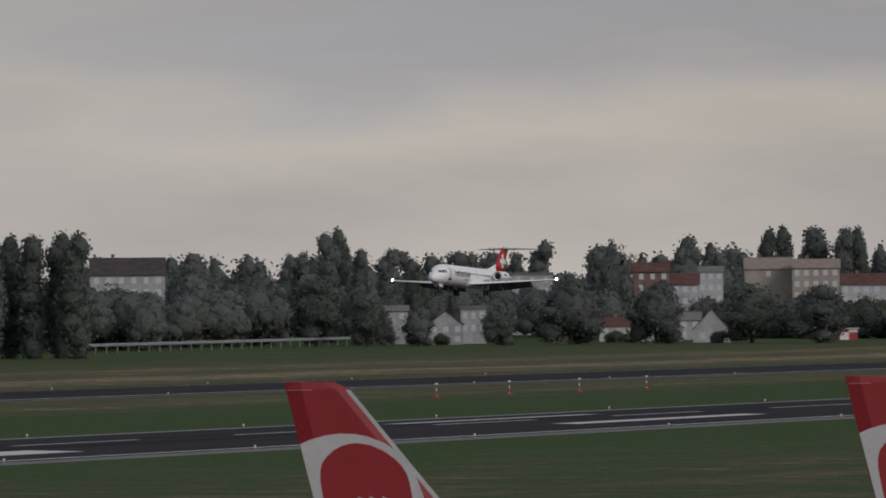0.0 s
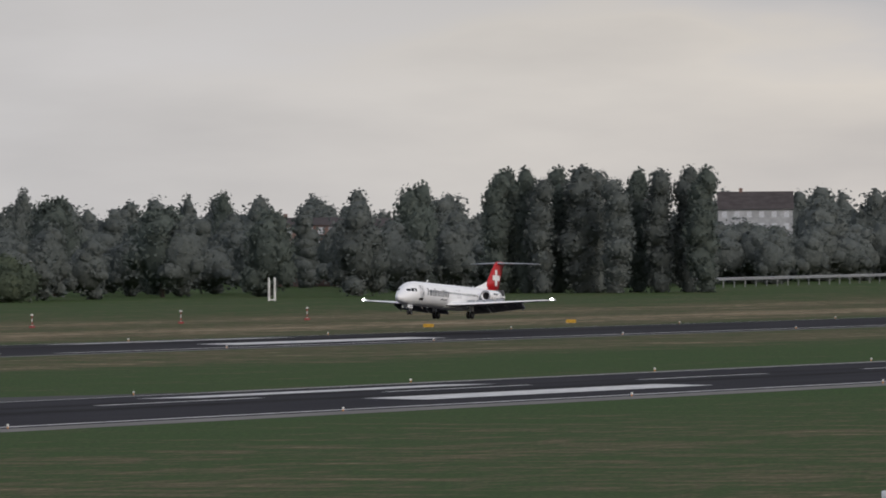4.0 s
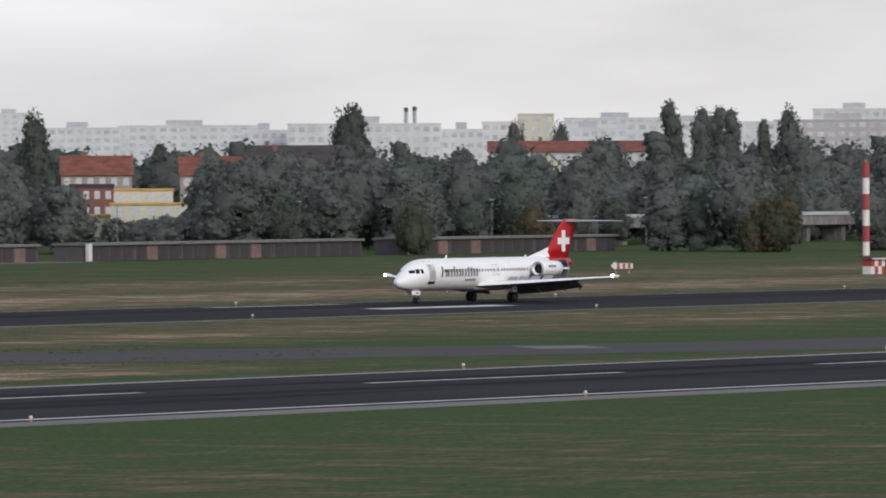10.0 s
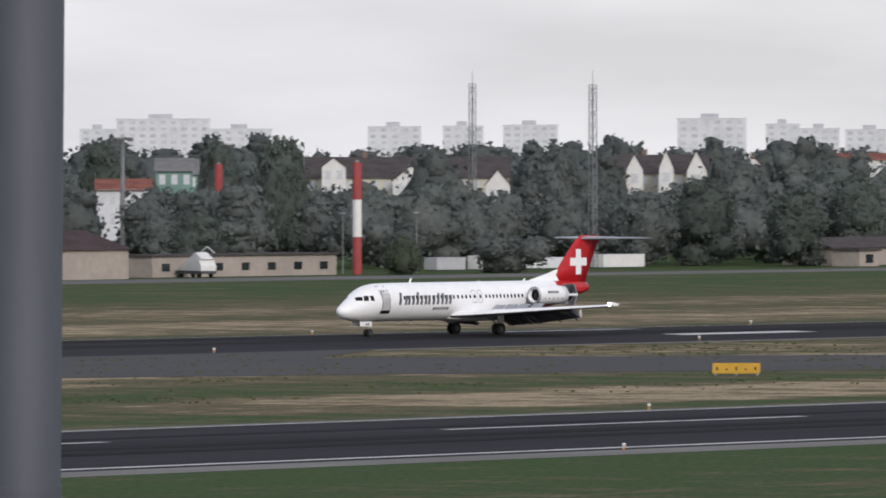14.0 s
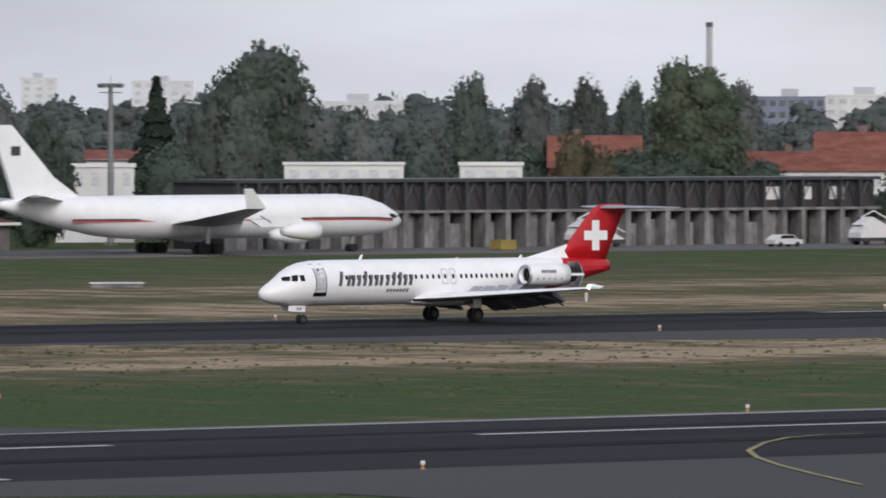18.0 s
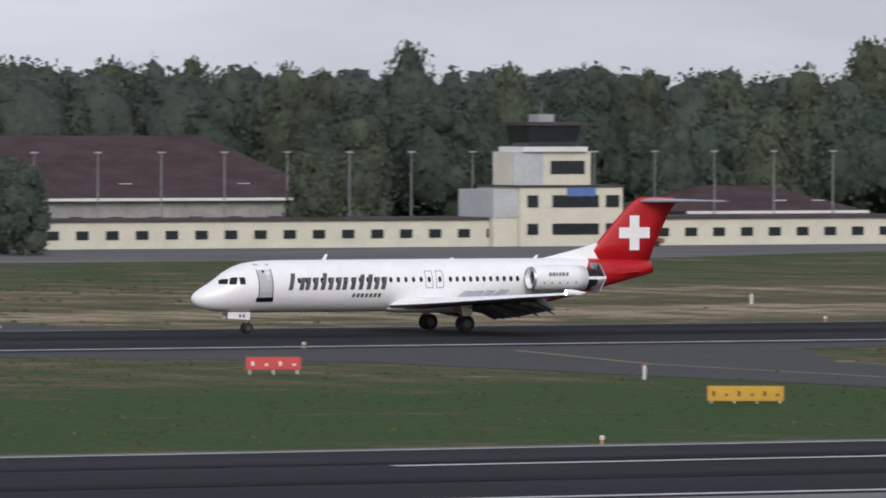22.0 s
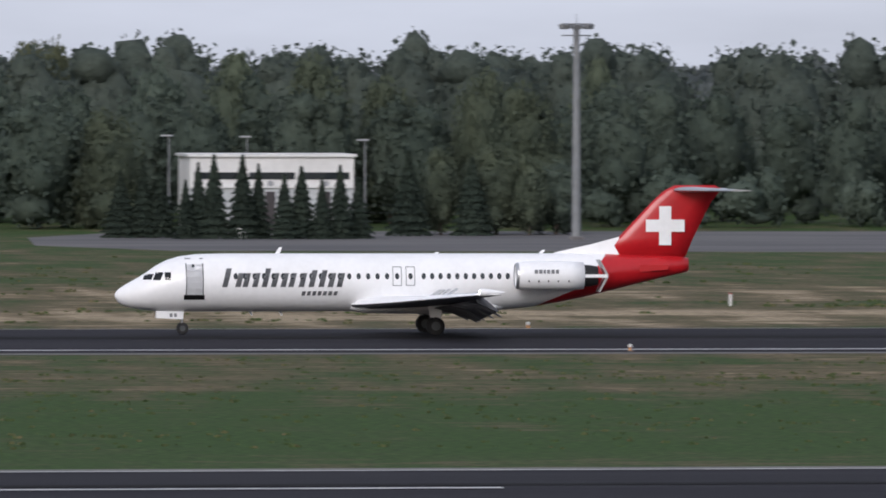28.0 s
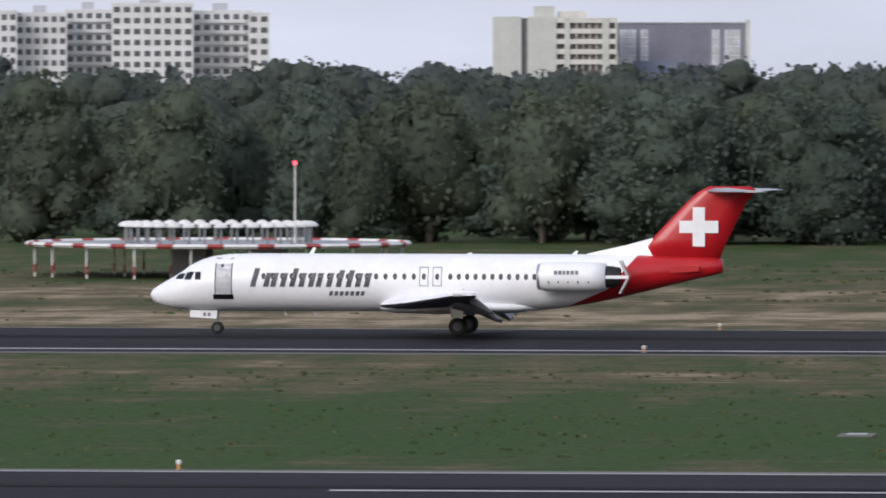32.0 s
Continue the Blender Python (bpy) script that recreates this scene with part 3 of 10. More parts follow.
KINDS = {}
for tree_name, mats_of in (("broad", (LEAF_DARK, LEAF_OLIVE, LEAF_GREY, LEAF_DUSK)), ("tall", (LEAF_DARK, LEAF_OLIVE, LEAF_GREY, LEAF_DUSK)), ("poplar", (LEAF_DUSK, LEAF_GREY)), ("bush", (LEAF_OLIVE, LEAF_GREY, LEAF_TURN)), ("spruce", (NEEDLE,))):
    KINDS[tree_name] = [tree_kind(tree_name, m, 1600 if m in (LEAF_DARK, LEAF_OLIVE) else 1250, 0.43 if m in (LEAF_DARK, LEAF_OLIVE) else 0.46) for m in mats_of for _ in range(2 if tree_name in ("broad", "tall") else 1)]
KINDS["turning"] = [tree_kind("oak", LEAF_TURN, 5600, 0.38)]
KINDS["shrub"] = [tree_kind("oak", NEEDLE, 2600, 0.5)]
KINDS["yellow"] = [tree_kind("oak", LEAF_YELLOW, 4600, 0.40)]
KINDS["oak"] = [tree_kind("oak", LEAF_DARK, 6500, 0.38), tree_kind("oak", LEAF_OLIVE, 6500, 0.38)]
TREE_LABEL = {"broad": "full-crowned broadleaf tree in late summer leaf", "tall": "tall slender broadleaf tree in the wood's edge", "poplar": "tall narrow poplar with upright crown",
              "bush": "low rounded scrub bush", "spruce": "dark pointed spruce with drooping boughs", "turning": "broadleaf tree with leaves turning brown", "yellow": "broadleaf tree with yellowing leaves", "oak": "large dark oak with a dense crown", "shrub": "dense dark evergreen shrub"}


def tree(kind, x, y, h, w=1.0, pick=None):
    """A tree of height h; w widens it."""
    some = KINDS[kind]
    if kind in ("broad", "tall"):
        some = some[:4] if x < 700 else some[4:]  # eastern trees take leaf colours greyed for haze
    trunk, leafage = some[int(rng.integers(len(some))) if pick is None else pick % len(some)]
    t = thing("bush" if kind in ("bush", "shrub") else "spruce" if kind == "spruce" else "poplar" if kind == "poplar" else "tree", TREE_LABEL[kind], "bush" if kind in ("bush", "shrub") else "tree", group="trees along the airfield")
    t.matrix_basis = pose(x, y, 0, 0, 0, float(rng.uniform(0, 360))) @ Matrix.Diagonal((h / 10 * w, h / 10 * w, h / 10, 1))
    part("trunk", trunk, BARK, t)
    part("crown", leafage, None, t)
    return t


def woods(name, zones, material, label, size=0.4, count=240, boughs=6, grid=(7, 5), bare=0.0):
    """A wood: crowns of many trees joined in one mesh. Zones: x0, x1, y0, y1, trees, low, high, width.
    Below the share bare of its height a tree that stands behind others has no leaves."""
    quads, grids = [], []
    for x0, x1, y0, y1, trees, low, high, wide in zones:
        for i in range(trees):
            h = rng.uniform(low, high)
            w = wide * rng.uniform(0.75, 1.25)
            f = (i + rng.uniform(0, 1)) / trees
            x, y = x0 + (x1 - x0) * f, rng.uniform(y0, y1)
            if 1.396 * y < x < 1.441 * y and y < 1042 and high > 6:
                continue  # kept free of trees: the camera's sight line to the ochre works
            blobs = broad_blobs(h, w, 0.05, boughs) if rng.random() < 0.92 else poplar_blobs(h * 1.06, w * 0.6)
            p, o = crown_points(blobs, count)
            seen = p[:, 2] > bare * h
            p, o = p[seen], o[seen]
            quads.append(leaves(p + np.array([x, y, 0]), o, size))
            grids.append(lumps(blobs, *grid) + np.array([x, y, 0]))
    return tagged(new(name, foliage_mesh(name, np.concatenate(quads), grids, material)), label, "wood", kind="stuff")

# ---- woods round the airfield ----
# leaf colour greyed and blued to stand in for distance haze
LEAF_FAR = leaf_material("hazed_distant_foliage", (0.128, 0.145, 0.145), (0.108, 0.124, 0.126))
woods("wood_edge", [(1150, 2900, 850, 960, 300, 11, 17, 12), (940, 1160, 890, 1010, 45, 9, 13, 10)], LEAF_GREY, "dense wood along the airfield's edge, greyed for haze", 0.47, 342)
woods("wood_edge", [(650, 845, 930, 1030, 44, 8, 12, 10), (845, 960, 930, 960, 16, 4, 6, 8), (480, 700, 900, 1010, 60, 11, 16, 9)], LEAF_DARK, "dense green wood behind the old terminal", 0.34, 612)
woods("wood_edge", [(300, 500, 925, 1010, 60, 13.4, 15.4, 8.5), (120, 330, 896, 930, 50, 11, 14, 8), (60, 130, 908, 940, 18, 11, 14, 8)], LEAF_DARK, "dense dark green wood behind the hangars", 0.32, 660)
woods("wood_edge", [(-190, -40, 905, 950, 46, 10.5, 12.8, 8), (-44, 66, 960, 985, 34, 11.5, 14, 9)], LEAF_OLIVE, "dense green wood behind the radio beacons", 0.29, 774)
woods("wood_edge", [(-190, -46, 842, 850, 34, 2.5, 4.5, 5), (-190, -44, 902, 908, 30, 3.5, 6, 5.5), (-44, 66, 955, 960, 34, 3.5, 6, 6), (120, 330, 890, 896, 50, 4, 6.5, 5)], LEAF_DARK, "dark undergrowth along the wood's edge", 0.26, 200, 4)
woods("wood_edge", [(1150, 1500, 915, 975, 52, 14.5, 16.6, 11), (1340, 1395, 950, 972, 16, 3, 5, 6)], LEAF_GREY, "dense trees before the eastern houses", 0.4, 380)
woods("far_wood", [(1250, 3200, 1000, 1250, 260, 14, 20, 14), (900, 1400, 1250, 1500, 90, 12, 16, 13)], LEAF_GREY, "wood and gardens behind the airfield, greyed for haze", 0.60, 192, 5, (6, 4), 0.4)
woods("far_wood", [(560, 1000, 1080, 1300, 100, 12, 17, 12)], LEAF_GREY, "wood further behind, greyed for haze", 0.42, 312, 5, (6, 4), 0.4)
woods("far_wood", [(60, 300, 960, 1040, 120, 17.5, 18.6, 11), (290, 470, 960, 1040, 95, 18.4, 19.5, 12), (385, 500, 1040, 1090, 46, 19.6, 20.6, 12), (420, 660, 1030, 1110, 115, 17.4, 18.6, 12), (-260, -40, 960, 1080, 130, 15.0, 15.6, 13), (-45, 70, 985, 1080, 56, 14.3, 15.0, 13)], LEAF_MID, "green wood further behind", 0.36, 370, 5, (6, 4), 0.4)
woods("distant_wood", [(1300, 4000, 1500, 2100, 260, 15, 20, 20), (700, 1700, 1500, 2200, 200, 13, 17, 18), (-600, 800, 1400, 1900, 210, 12, 14.8, 16)], LEAF_FAR, "distant woods and gardens, haze tinted into their leaves", 1.04, 95, 4, (6, 4), 0.5)
woods("distant_wood", [(2000, 4300, 2200, 3000, 170, 16, 24, 30), (700, 2400, 2600, 3600, 170, 16, 24, 28), (-800, 450, 2300, 3400, 120, 14, 17.4, 26), (450, 1000, 2300, 3400, 80, 14, 20, 26)], LEAF_FAR, "distant woods on the horizon, haze tinted into their leaves", 1.44, 75, 4, (6, 4), 0.5)
woods("far_wood", [(2600, 2690, 820, 980, 34, 24, 28, 14), (2560, 2640, 960, 1100, 30, 23, 26, 14), (2480, 2570, 1080, 1240, 30, 21, 25, 14), (2380, 2490, 1220, 1400, 30, 20, 23, 14), (2560, 2700, 740, 840, 24, 25, 29, 14)], LEAF_GREY, "tall trees behind the eastern houses, greyed for haze", 0.64, 240, 5, (6, 4), 0.4)
woods("wood_edge", [(1925, 2000, 848, 868, 12, 11, 15, 13), (2000, 2080, 860, 885, 12, 11, 15, 13), (2080, 2160, 875, 900, 12, 11, 15, 13), (2160, 2225, 885, 915, 10, 11, 15, 13), (960, 1225, 864, 905, 44, 9.5, 12.5, 12), (1272, 1600, 864, 905, 52, 9.5, 12.5, 12), (1225, 1272, 864, 880, 8, 4, 5.5, 9)], LEAF_GREY, "dense trees behind sheds and viaduct, greyed for haze", 0.43, 378)

# ---- the landing airliner: nose towards -x, lengths from the nose; its origin lies between the main wheels ----
GEAR = 17.8
BODY = [(0.0, 2.26, 2.10), (0.06, 2.38, 1.96), (0.2, 2.53, 1.78), (0.45, 2.70, 1.63), (0.8, 2.91, 1.51), (1.3, 3.18, 1.41), (1.8, 3.50, 1.35), (2.3, 3.86, 1.31), (2.9, 4.16, 1.29), (3.6, 4.37, 1.28),
        (4.5, 4.49, 1.27), (6.0, 4.53, 1.27), (10, 4.53, 1.27), (14, 4.53, 1.27), (18, 4.53, 1.27), (20.5, 4.53, 1.28), (22, 4.53, 1.36), (23.5, 4.53, 1.52), (25, 4.53, 1.76),
        (26.5, 4.52, 2.06), (28, 4.50, 2.42), (29.5, 4.47, 2.80), (31, 4.42, 3.16), (32, 4.36, 3.38), (32.45, 4.28, 3.50)]


def body_at(s):
    ss, top, low = zip(*BODY)
    t, b = np.interp(s, ss, top), np.interp(s, ss, low)
    half = (t - b) / 2
    wide = float(np.interp(s, [0, 0.2, 0.45, 1.3, 2.3, 3.6, 4.5, 22, 26.5, 29.5, 32.45], [0.1, 0.38, 0.58, 0.98, 1.32, 1.58, 1.65, 1.65, 1.36, 0.86, 0.36]))
    return (t + b) / 2, half, wide


def body_ring(s, sides=32):
    c, half, wide = body_at(s)
    return [(s, wide * math.sin(2 * math.pi * i / sides), c + half * math.cos(2 * math.pi * i / sides)) for i in range(sides)]


def skin(s0, s1, z0, z1, out=0.012, lean=0.0, nu=2, nv=3, side=-1):
    """A patch on the body's side, lying just proud of it."""
    verts = []
    for j in range(nv + 1):
        z = z0 + (z1 - z0) * j / nv
        for i in range(nu + 1):
            s = s0 + (s1 - s0) * i / nu + lean * (z - z0)
            c, half, wide = body_at(s)
            verts.append((s, side * (wide * math.sqrt(max(0.0, 1 - ((z - c) / half) ** 2)) + out), z))
    w = nu + 1
    faces = [(j * w + i, j * w + i + 1, (j + 1) * w + i + 1, (j + 1) * w + i) for j in range(nv) for i in range(nu)]
    bm = bmesh.new()
    vs = [bm.verts.new(v) for v in verts]
    for f in faces:
        bm.faces.new([vs[i] for i in f])
    # a little thickness
    bmesh.ops.solidify(bm, geom=bm.faces[:], thickness=0.01)
    return bm


def oval_skin(s, z, w, h, out=0.014):
    c, half, wide = body_at(s)
    bm = bmesh.new()
    vs = []
    for i in range(12):
        a = 2 * math.pi * i / 12
        ss, zz = s + w * math.cos(a), z + h * math.sin(a)
        vs.append(bm.verts.new((ss, -(wide * math.sqrt(max(0.0, 1 - ((zz - c) / half) ** 2)) + out), zz)))
    bm.faces.new(vs)
    bmesh.ops.solidify(bm, geom=bm.faces[:], thickness=0.01)
    return bm


def fly(name, bm, material, parent, label="", smooth=False):
    """A part of the airliner, moved from the nose's measure to the origin between the wheels."""
    bmesh.ops.translate(bm, verts=bm.verts, vec=(-GEAR, 0, 0))
    return part(name, bm, material, parent, label, smooth)


def foil(s0, s1, y, z, thick, sides=7):
    """A wing section's ring, from nose s0 to tail s1."""
    up = [(0, 0), (0.04, 0.36), (0.15, 0.62), (0.38, 0.7), (0.7, 0.42), (1.0, 0.02)]
    low = [(0.7, -0.2), (0.38, -0.32), (0.15, -0.34), (0.04, -0.22)]
    return [(s0 + (s1 - s0) * u, y, z + thick * v) for u, v in up + low]


def upright_foil(s0, s1, z, thick):
    up = [(0, 0), (0.05, 0.5), (0.2, 0.9), (0.4, 1.0), (0.7, 0.6), (1.0, 0.05)]
    return [(s0 + (s1 - s0) * u, thick / 2 * v, z) for u, v in up] + [(s0 + (s1 - s0) * u, -thick / 2 * v, z) for u, v in up[::-1][:-1]]


def wheel(parent, s, y, r, wide, name="wheel"):
    bm = bmesh.new()
    prof = [(r * 0.55, wide / 2 - 0.02), (r * 0.86, wide / 2), (r * 0.97, wide * 0.36), (r, wide * 0.15), (r, -wide * 0.15), (r * 0.97, -wide * 0.36), (r * 0.86, -wide / 2), (r * 0.55, -wide / 2 + 0.02)]
    add_loft(bm, [[(s + q * math.cos(2 * math.pi * i / 24), y + w, r + q * math.sin(2 * math.pi * i / 24)) for i in range(24)] for q, w in prof])
    w = fly(name, bm, RUBBER, parent, "black rubber tyre", True)
    fly("rim", tube((s, y - wide / 2 + 0.01, r), (s, y + wide / 2 - 0.01, r), r * 0.5, None, 20), DARK_GREY, w, "dark metal wheel rim")
    return w


def airliner():
    t = thing("airliner", "white twin-engined airliner with red T-tail and white cross, landing", "airplane")
    bm = loft([body_ring(s) for s in [b[0] for b in BODY]])
    for (s0, z0), (s1, z1) in (((23.3, 1.40), (26.1, 2.60)), ((26.1, 2.60), (28.5, 5.40))):
        nrm = Vector((z1 - z0, 0, -(s1 - s0))).normalized()
        bmesh.ops.bisect_plane(bm, geom=bm.verts[:] + bm.edges[:] + bm.faces[:], plane_co=(s0, 0, z0), plane_no=nrm)
    for f in bm.faces:
        c = f.calc_center_median()
        line = max(1.40 + (c.x - 23.3) * 0.4286, 2.60 + (c.x - 26.1) * 1.1667)
        f.material_index = 1 if c.z < line and c.x > 22.5 else 0
    body = fly("fuselage", bm, WHITE, t, "glossy white fuselage with red tail end", True)
    body.data.materials.append(RED)
    # cockpit windows, wrapped round the nose
    for a, b, z0, z1, ln in ((1.50, 1.96, 3.08, 3.40, 0.5), (2.04, 2.46, 3.06, 3.50, 0.42), (2.70, 3.04, 3.06, 3.50, 0.0)):
        fly("cockpit_window", skin(a, b, z0, z1, 0.012, ln), PANE, body, "dark cockpit window")
        fly("cockpit_window", skin(a, b, z0, z1, 0.012, ln, side=1), PANE, body, "dark cockpit window")
    # forward door, with its outline and dark sill
    door = fly("cabin_door", skin(3.92, 4.80, 2.26, 4.24, 0.012, 0.0, 2, 6), WHITE, t, "white passenger door with dark outline")
    for a, b, z0, z1 in ((3.86, 3.92, 2.2, 4.3), (4.80, 4.86, 2.2, 4.3), (3.86, 4.86, 4.24, 4.29)):
        fly("seam", skin(a, b, z0, z1, 0.016, 0, 1, 6), GREY_LETTER, door)
    fly("sill", skin(3.76, 4.92, 1.96, 2.24, 0.016, 0, 2, 2), BLACK, door, "dark door sill")
    fly("porthole", oval_skin(4.28, 3.86, 0.08, 0.09, 0.03), PANE, door)
    # cabin windows
    win = [6.65 + 0.533 * i for i in range(17)] + [15.75, 16.5] + [17.25 + 0.475 * i for i in range(11)]
    for s in win:
        w = fly("cabin_window", oval_skin(s, 3.28, 0.125, 0.18), PANE, body, "small dark oval window")
    for s in (15.75, 16.5):
        for a, b, z0, z1 in ((s - 0.26, s - 0.22, 2.78, 3.78), (s + 0.22, s + 0.26, 2.78, 3.78), (s - 0.26, s + 0.26, 2.74, 2.78), (s - 0.26, s + 0.26, 3.78, 3.82)):
            fly("exit_outline", skin(a, b, z0, z1, 0.014, 0, 1, 3), GREY_LETTER, body)
    # the name on the side, as plain slanted bars
    k = 0.26
    for a, b, top in ((5.88, 6.92, 3.72), (7.02, 7.86, 3.46), (8.10, 8.38, 3.72), (8.62, 9.46, 3.46), (9.60, 10.48, 3.46), (10.74, 11.02, 3.62), (11.30, 11.58, 3.62), (11.82, 12.62, 3.46)):
        fly("name_bar", skin(a, a + 0.30, 2.68, top, 0.016, k, 1, 4), GREY_LETTER, body, "slate grey painted bar")
        if b - a > 0.4:
            fly("name_bar", skin(b - 0.30, b, 2.68, 3.46, 0.016, k, 1, 4), GREY_LETTER, body, "slate grey painted bar")
    for i in range(7):
        fly("name_bar", skin(10.35 + 0.3 * i, 10.55 + 0.3 * i, 2.2, 2.44, 0.016, k, 1, 1), GREY_LETTER, body, "slate grey painted bar")
    for s, h in ((9.0, 0.38), (23.9, 0.22), (17.9, 0.1)):
        fly("aerial", prism([(s, 4.5), (s + 0.28, 4.5), (s + 0.42, 4.5 + h), (s + 0.26, 4.5 + h)], 1, -0.03, 0.03), WHITE, body, "small white blade aerial")
    for s in (7.5, 9.2, 2.6):
        fly("drain_mast", prism([(s, 1.32), (s + 0.2, 1.32), (s + 0.26, 1.05), (s + 0.16, 1.05)], 1, -0.02, 0.02), WHITE, body)

    for side in (-1, 1):
        # wing
        secs = [foil(13.1, 19.1, side * 0.9, 1.66, 0.72), foil(14.0, 19.0, side * 2.4, 1.74, 0.62), foil(15.1, 18.95, side * 4.6, 1.88, 0.5), foil(17.25, 19.6, side * 9.6, 2.24, 0.32), foil(18.75, 20.15, side * 13.5, 2.5, 0.2), foil(19.2, 20.1, side * 14.04, 2.54, 0.08)]
        if side > 0:
            secs = [s[::-1] for s in secs]
        wing = fly("wing", loft(secs), WHITE, t, "white swept wing, underside coloured grey with its shade")
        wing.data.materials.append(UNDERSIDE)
        # lower faces get a darker grey that has the wing's shade in it
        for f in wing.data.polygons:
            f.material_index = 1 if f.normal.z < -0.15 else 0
        for y0, y1 in ((1.75, 4.5), (4.7, 9.4)):
            def te(y):
                return float(np.interp(y, [0.9, 4.6, 9.6], [19.05, 18.95, 19.6])), float(np.interp(y, [0.9, 4.6, 9.6], [1.64, 1.86, 2.22]))
            ring = []
            for y in (y0, y1):
                s, z = te(y)
                ln = 1.55 if y < 5 else 1.2
                ring.append([(s - 0.35, side * y, z - 0.02), (s + 0.1, side * y, z + 0.06), (s + ln * 0.8, side * y, z - 0.55 * ln), (s + ln * 0.72, side * y, z - 0.62 * ln), (s - 0.2, side * y, z - 0.25)])
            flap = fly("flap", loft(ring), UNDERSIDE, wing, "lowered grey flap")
            for f in (0.12, 0.55, 0.92):
                y = y0 + (y1 - y0) * f
                s, z = te(y)
                fly("flap_fairing", loft([[(s - 1.3 + 0.1 * i, side * y + 0.02 * math.cos(a), z - 0.25 + 0.02 * math.sin(a)) for a in np.arange(0, 6.28, 1.05)] for i in (0,)] +
                                         [[(q, side * y + r * math.cos(a), zz + r * math.sin(a)) for a in np.arange(0, 6.28, 1.05)] for q, zz, r in ((s - 0.8, z - 0.28, 0.13), (s + 0.2, z - 0.45, 0.15), (s + 1.2, z - 1.0, 0.04))]), UNDERSIDE, wing, "grey flap track fairing")
        for y0 in (2.6, 3.9, 5.2, 6.5):
            s, z = float(np.interp(y0, [0.9, 4.6, 9.6], [17.4, 17.55, 18.6])), float(np.interp(y0, [0.9, 4.6, 9.6], [2.05, 2.15, 2.42]))
            fly("lift_dumper", prism([(s, z), (s + 0.62, z + 0.42), (s + 0.60, z + 0.46), (s - 0.03, z + 0.05)], 1, side * y0 - 0.55, side * y0 + 0.55), METAL, wing, "raised grey lift dumper panel")
        lamp_y = side * 13.92
        dish = lambda q, r: [(q, lamp_y + r * math.cos(a), 2.66 + r * math.sin(a)) for a in np.arange(0, 6.28, 0.524)]
        house = fly("light_housing", loft([dish(q, r) for q, r in ((19.04, 0.17), (18.9, 0.17), (18.9, 0.2), (19.3, 0.2), (20.3, 0.03))], False), WHITE, wing)
        fly("landing_light", loft([dish(19.03, 0.165), dish(19.0, 0.06)]), BEACON, house, "shining landing light")
        # engine on the rear body
        ey, ez = side * 2.62, 3.32
        ring = lambda q, r: [(q, ey + r * math.cos(2 * math.pi * i / 24), ez + r * math.sin(2 * math.pi * i / 24)) for i in range(24)]
        nac = fly("engine_nacelle", loft([ring(q, r) for q, r in ((22.62, 0.5), (22.36, 0.6), (22.3, 0.66), (22.36, 0.72), (22.7, 0.79), (23.4, 0.82), (25.2, 0.82), (26.15, 0.76), (26.15, 0.6))], False), WHITE, t, "white rear-mounted engine nacelle", True)
        fly("intake_lip", loft([ring(q, r) for q, r in ((22.45, 0.575), (22.34, 0.62), (22.285, 0.665), (22.34, 0.725), (22.46, 0.75))], False), METAL, nac, "bare metal intake lip", True)
        fly("fan", loft([ring(22.75, 0.52), ring(22.7, 0.2), ring(22.5, 0.04)]), BLACK, nac, "dark intake fan")
        fly("jet_pipe", loft([ring(26.1, 0.62), ring(26.5, 0.6), ring(26.95, 0.52), ring(26.97, 0.3)]), BLACK, nac, "black jet pipe")
        for sg in (1, -1):
            out = [(27.52, ez + sg * 0.03), (27.02, ez + sg * 0.92), (26.92, ez + sg * 0.90), (27.36, ez + sg * 0.05)]
            fly("reverser_bucket", prism(out, 1, ey - 0.62, ey + 0.62), METAL, nac, "open thrust reverser bucket")
        fly("reverser_arm", box(26.1, 27.45, ey + side * 0.56, ey + side * 0.66, ez - 0.09, ez + 0.09), WHITE, nac)
        fly("stub_pylon", loft([foil(22.9, 26.2, side * 1.1, 3.28, 0.4), foil(22.9, 26.2, side * 2.2, 3.3, 0.32)] if side < 0 else [foil(22.9, 26.2, side * 1.1, 3.28, 0.4)[::-1], foil(22.9, 26.2, side * 2.2, 3.3, 0.32)[::-1]]), WHITE, nac)
        if side < 0:
            for i, (a, b) in enumerate(((23.3, 23.48), (23.55, 23.73), (23.8, 23.92), (24.0, 24.16), (24.24, 24.42), (24.5, 24.66))):
                fly("registration_bar", prism([(a, 3.46), (b, 3.46), (b, 3.68), (a, 3.68)], 1, ey - 0.835, ey - 0.80), GREY_LETTER, nac, "small grey painted bar")
            for q in (22.95, 23.5, 24.05, 24.6, 25.2):
                fly("vent", prism([(q, 2.98), (q + 0.07, 2.98), (q + 0.07, 3.08), (q, 3.08)], 1, ey - 0.80, ey - 0.76), DARK_GREY, nac)
        # main gear
        leg = fly("main_gear", tube((17.7, side * 2.52, 1.9), (17.8, side * 2.52, 0.5), 0.13, 0.1, 10), METAL, t, "grey main landing gear leg")
        fly("axle", tube((17.8, side * 2.52 - 0.32, 0.5), (17.8, side * 2.52 + 0.32, 0.5), 0.07), METAL, leg)
        fly("side_stay", tube((17.75, side * 2.5, 0.95), (17.6, side * 1.2, 1.5), 0.06), METAL, leg)
        fly("gear_door", prism([(17.35, 1.75), (18.15, 1.75), (18.1, 0.95), (17.45, 1.0)], 1, side * 2.86 - 0.02, side * 2.86 + 0.02), WHITE, leg, "white gear door")
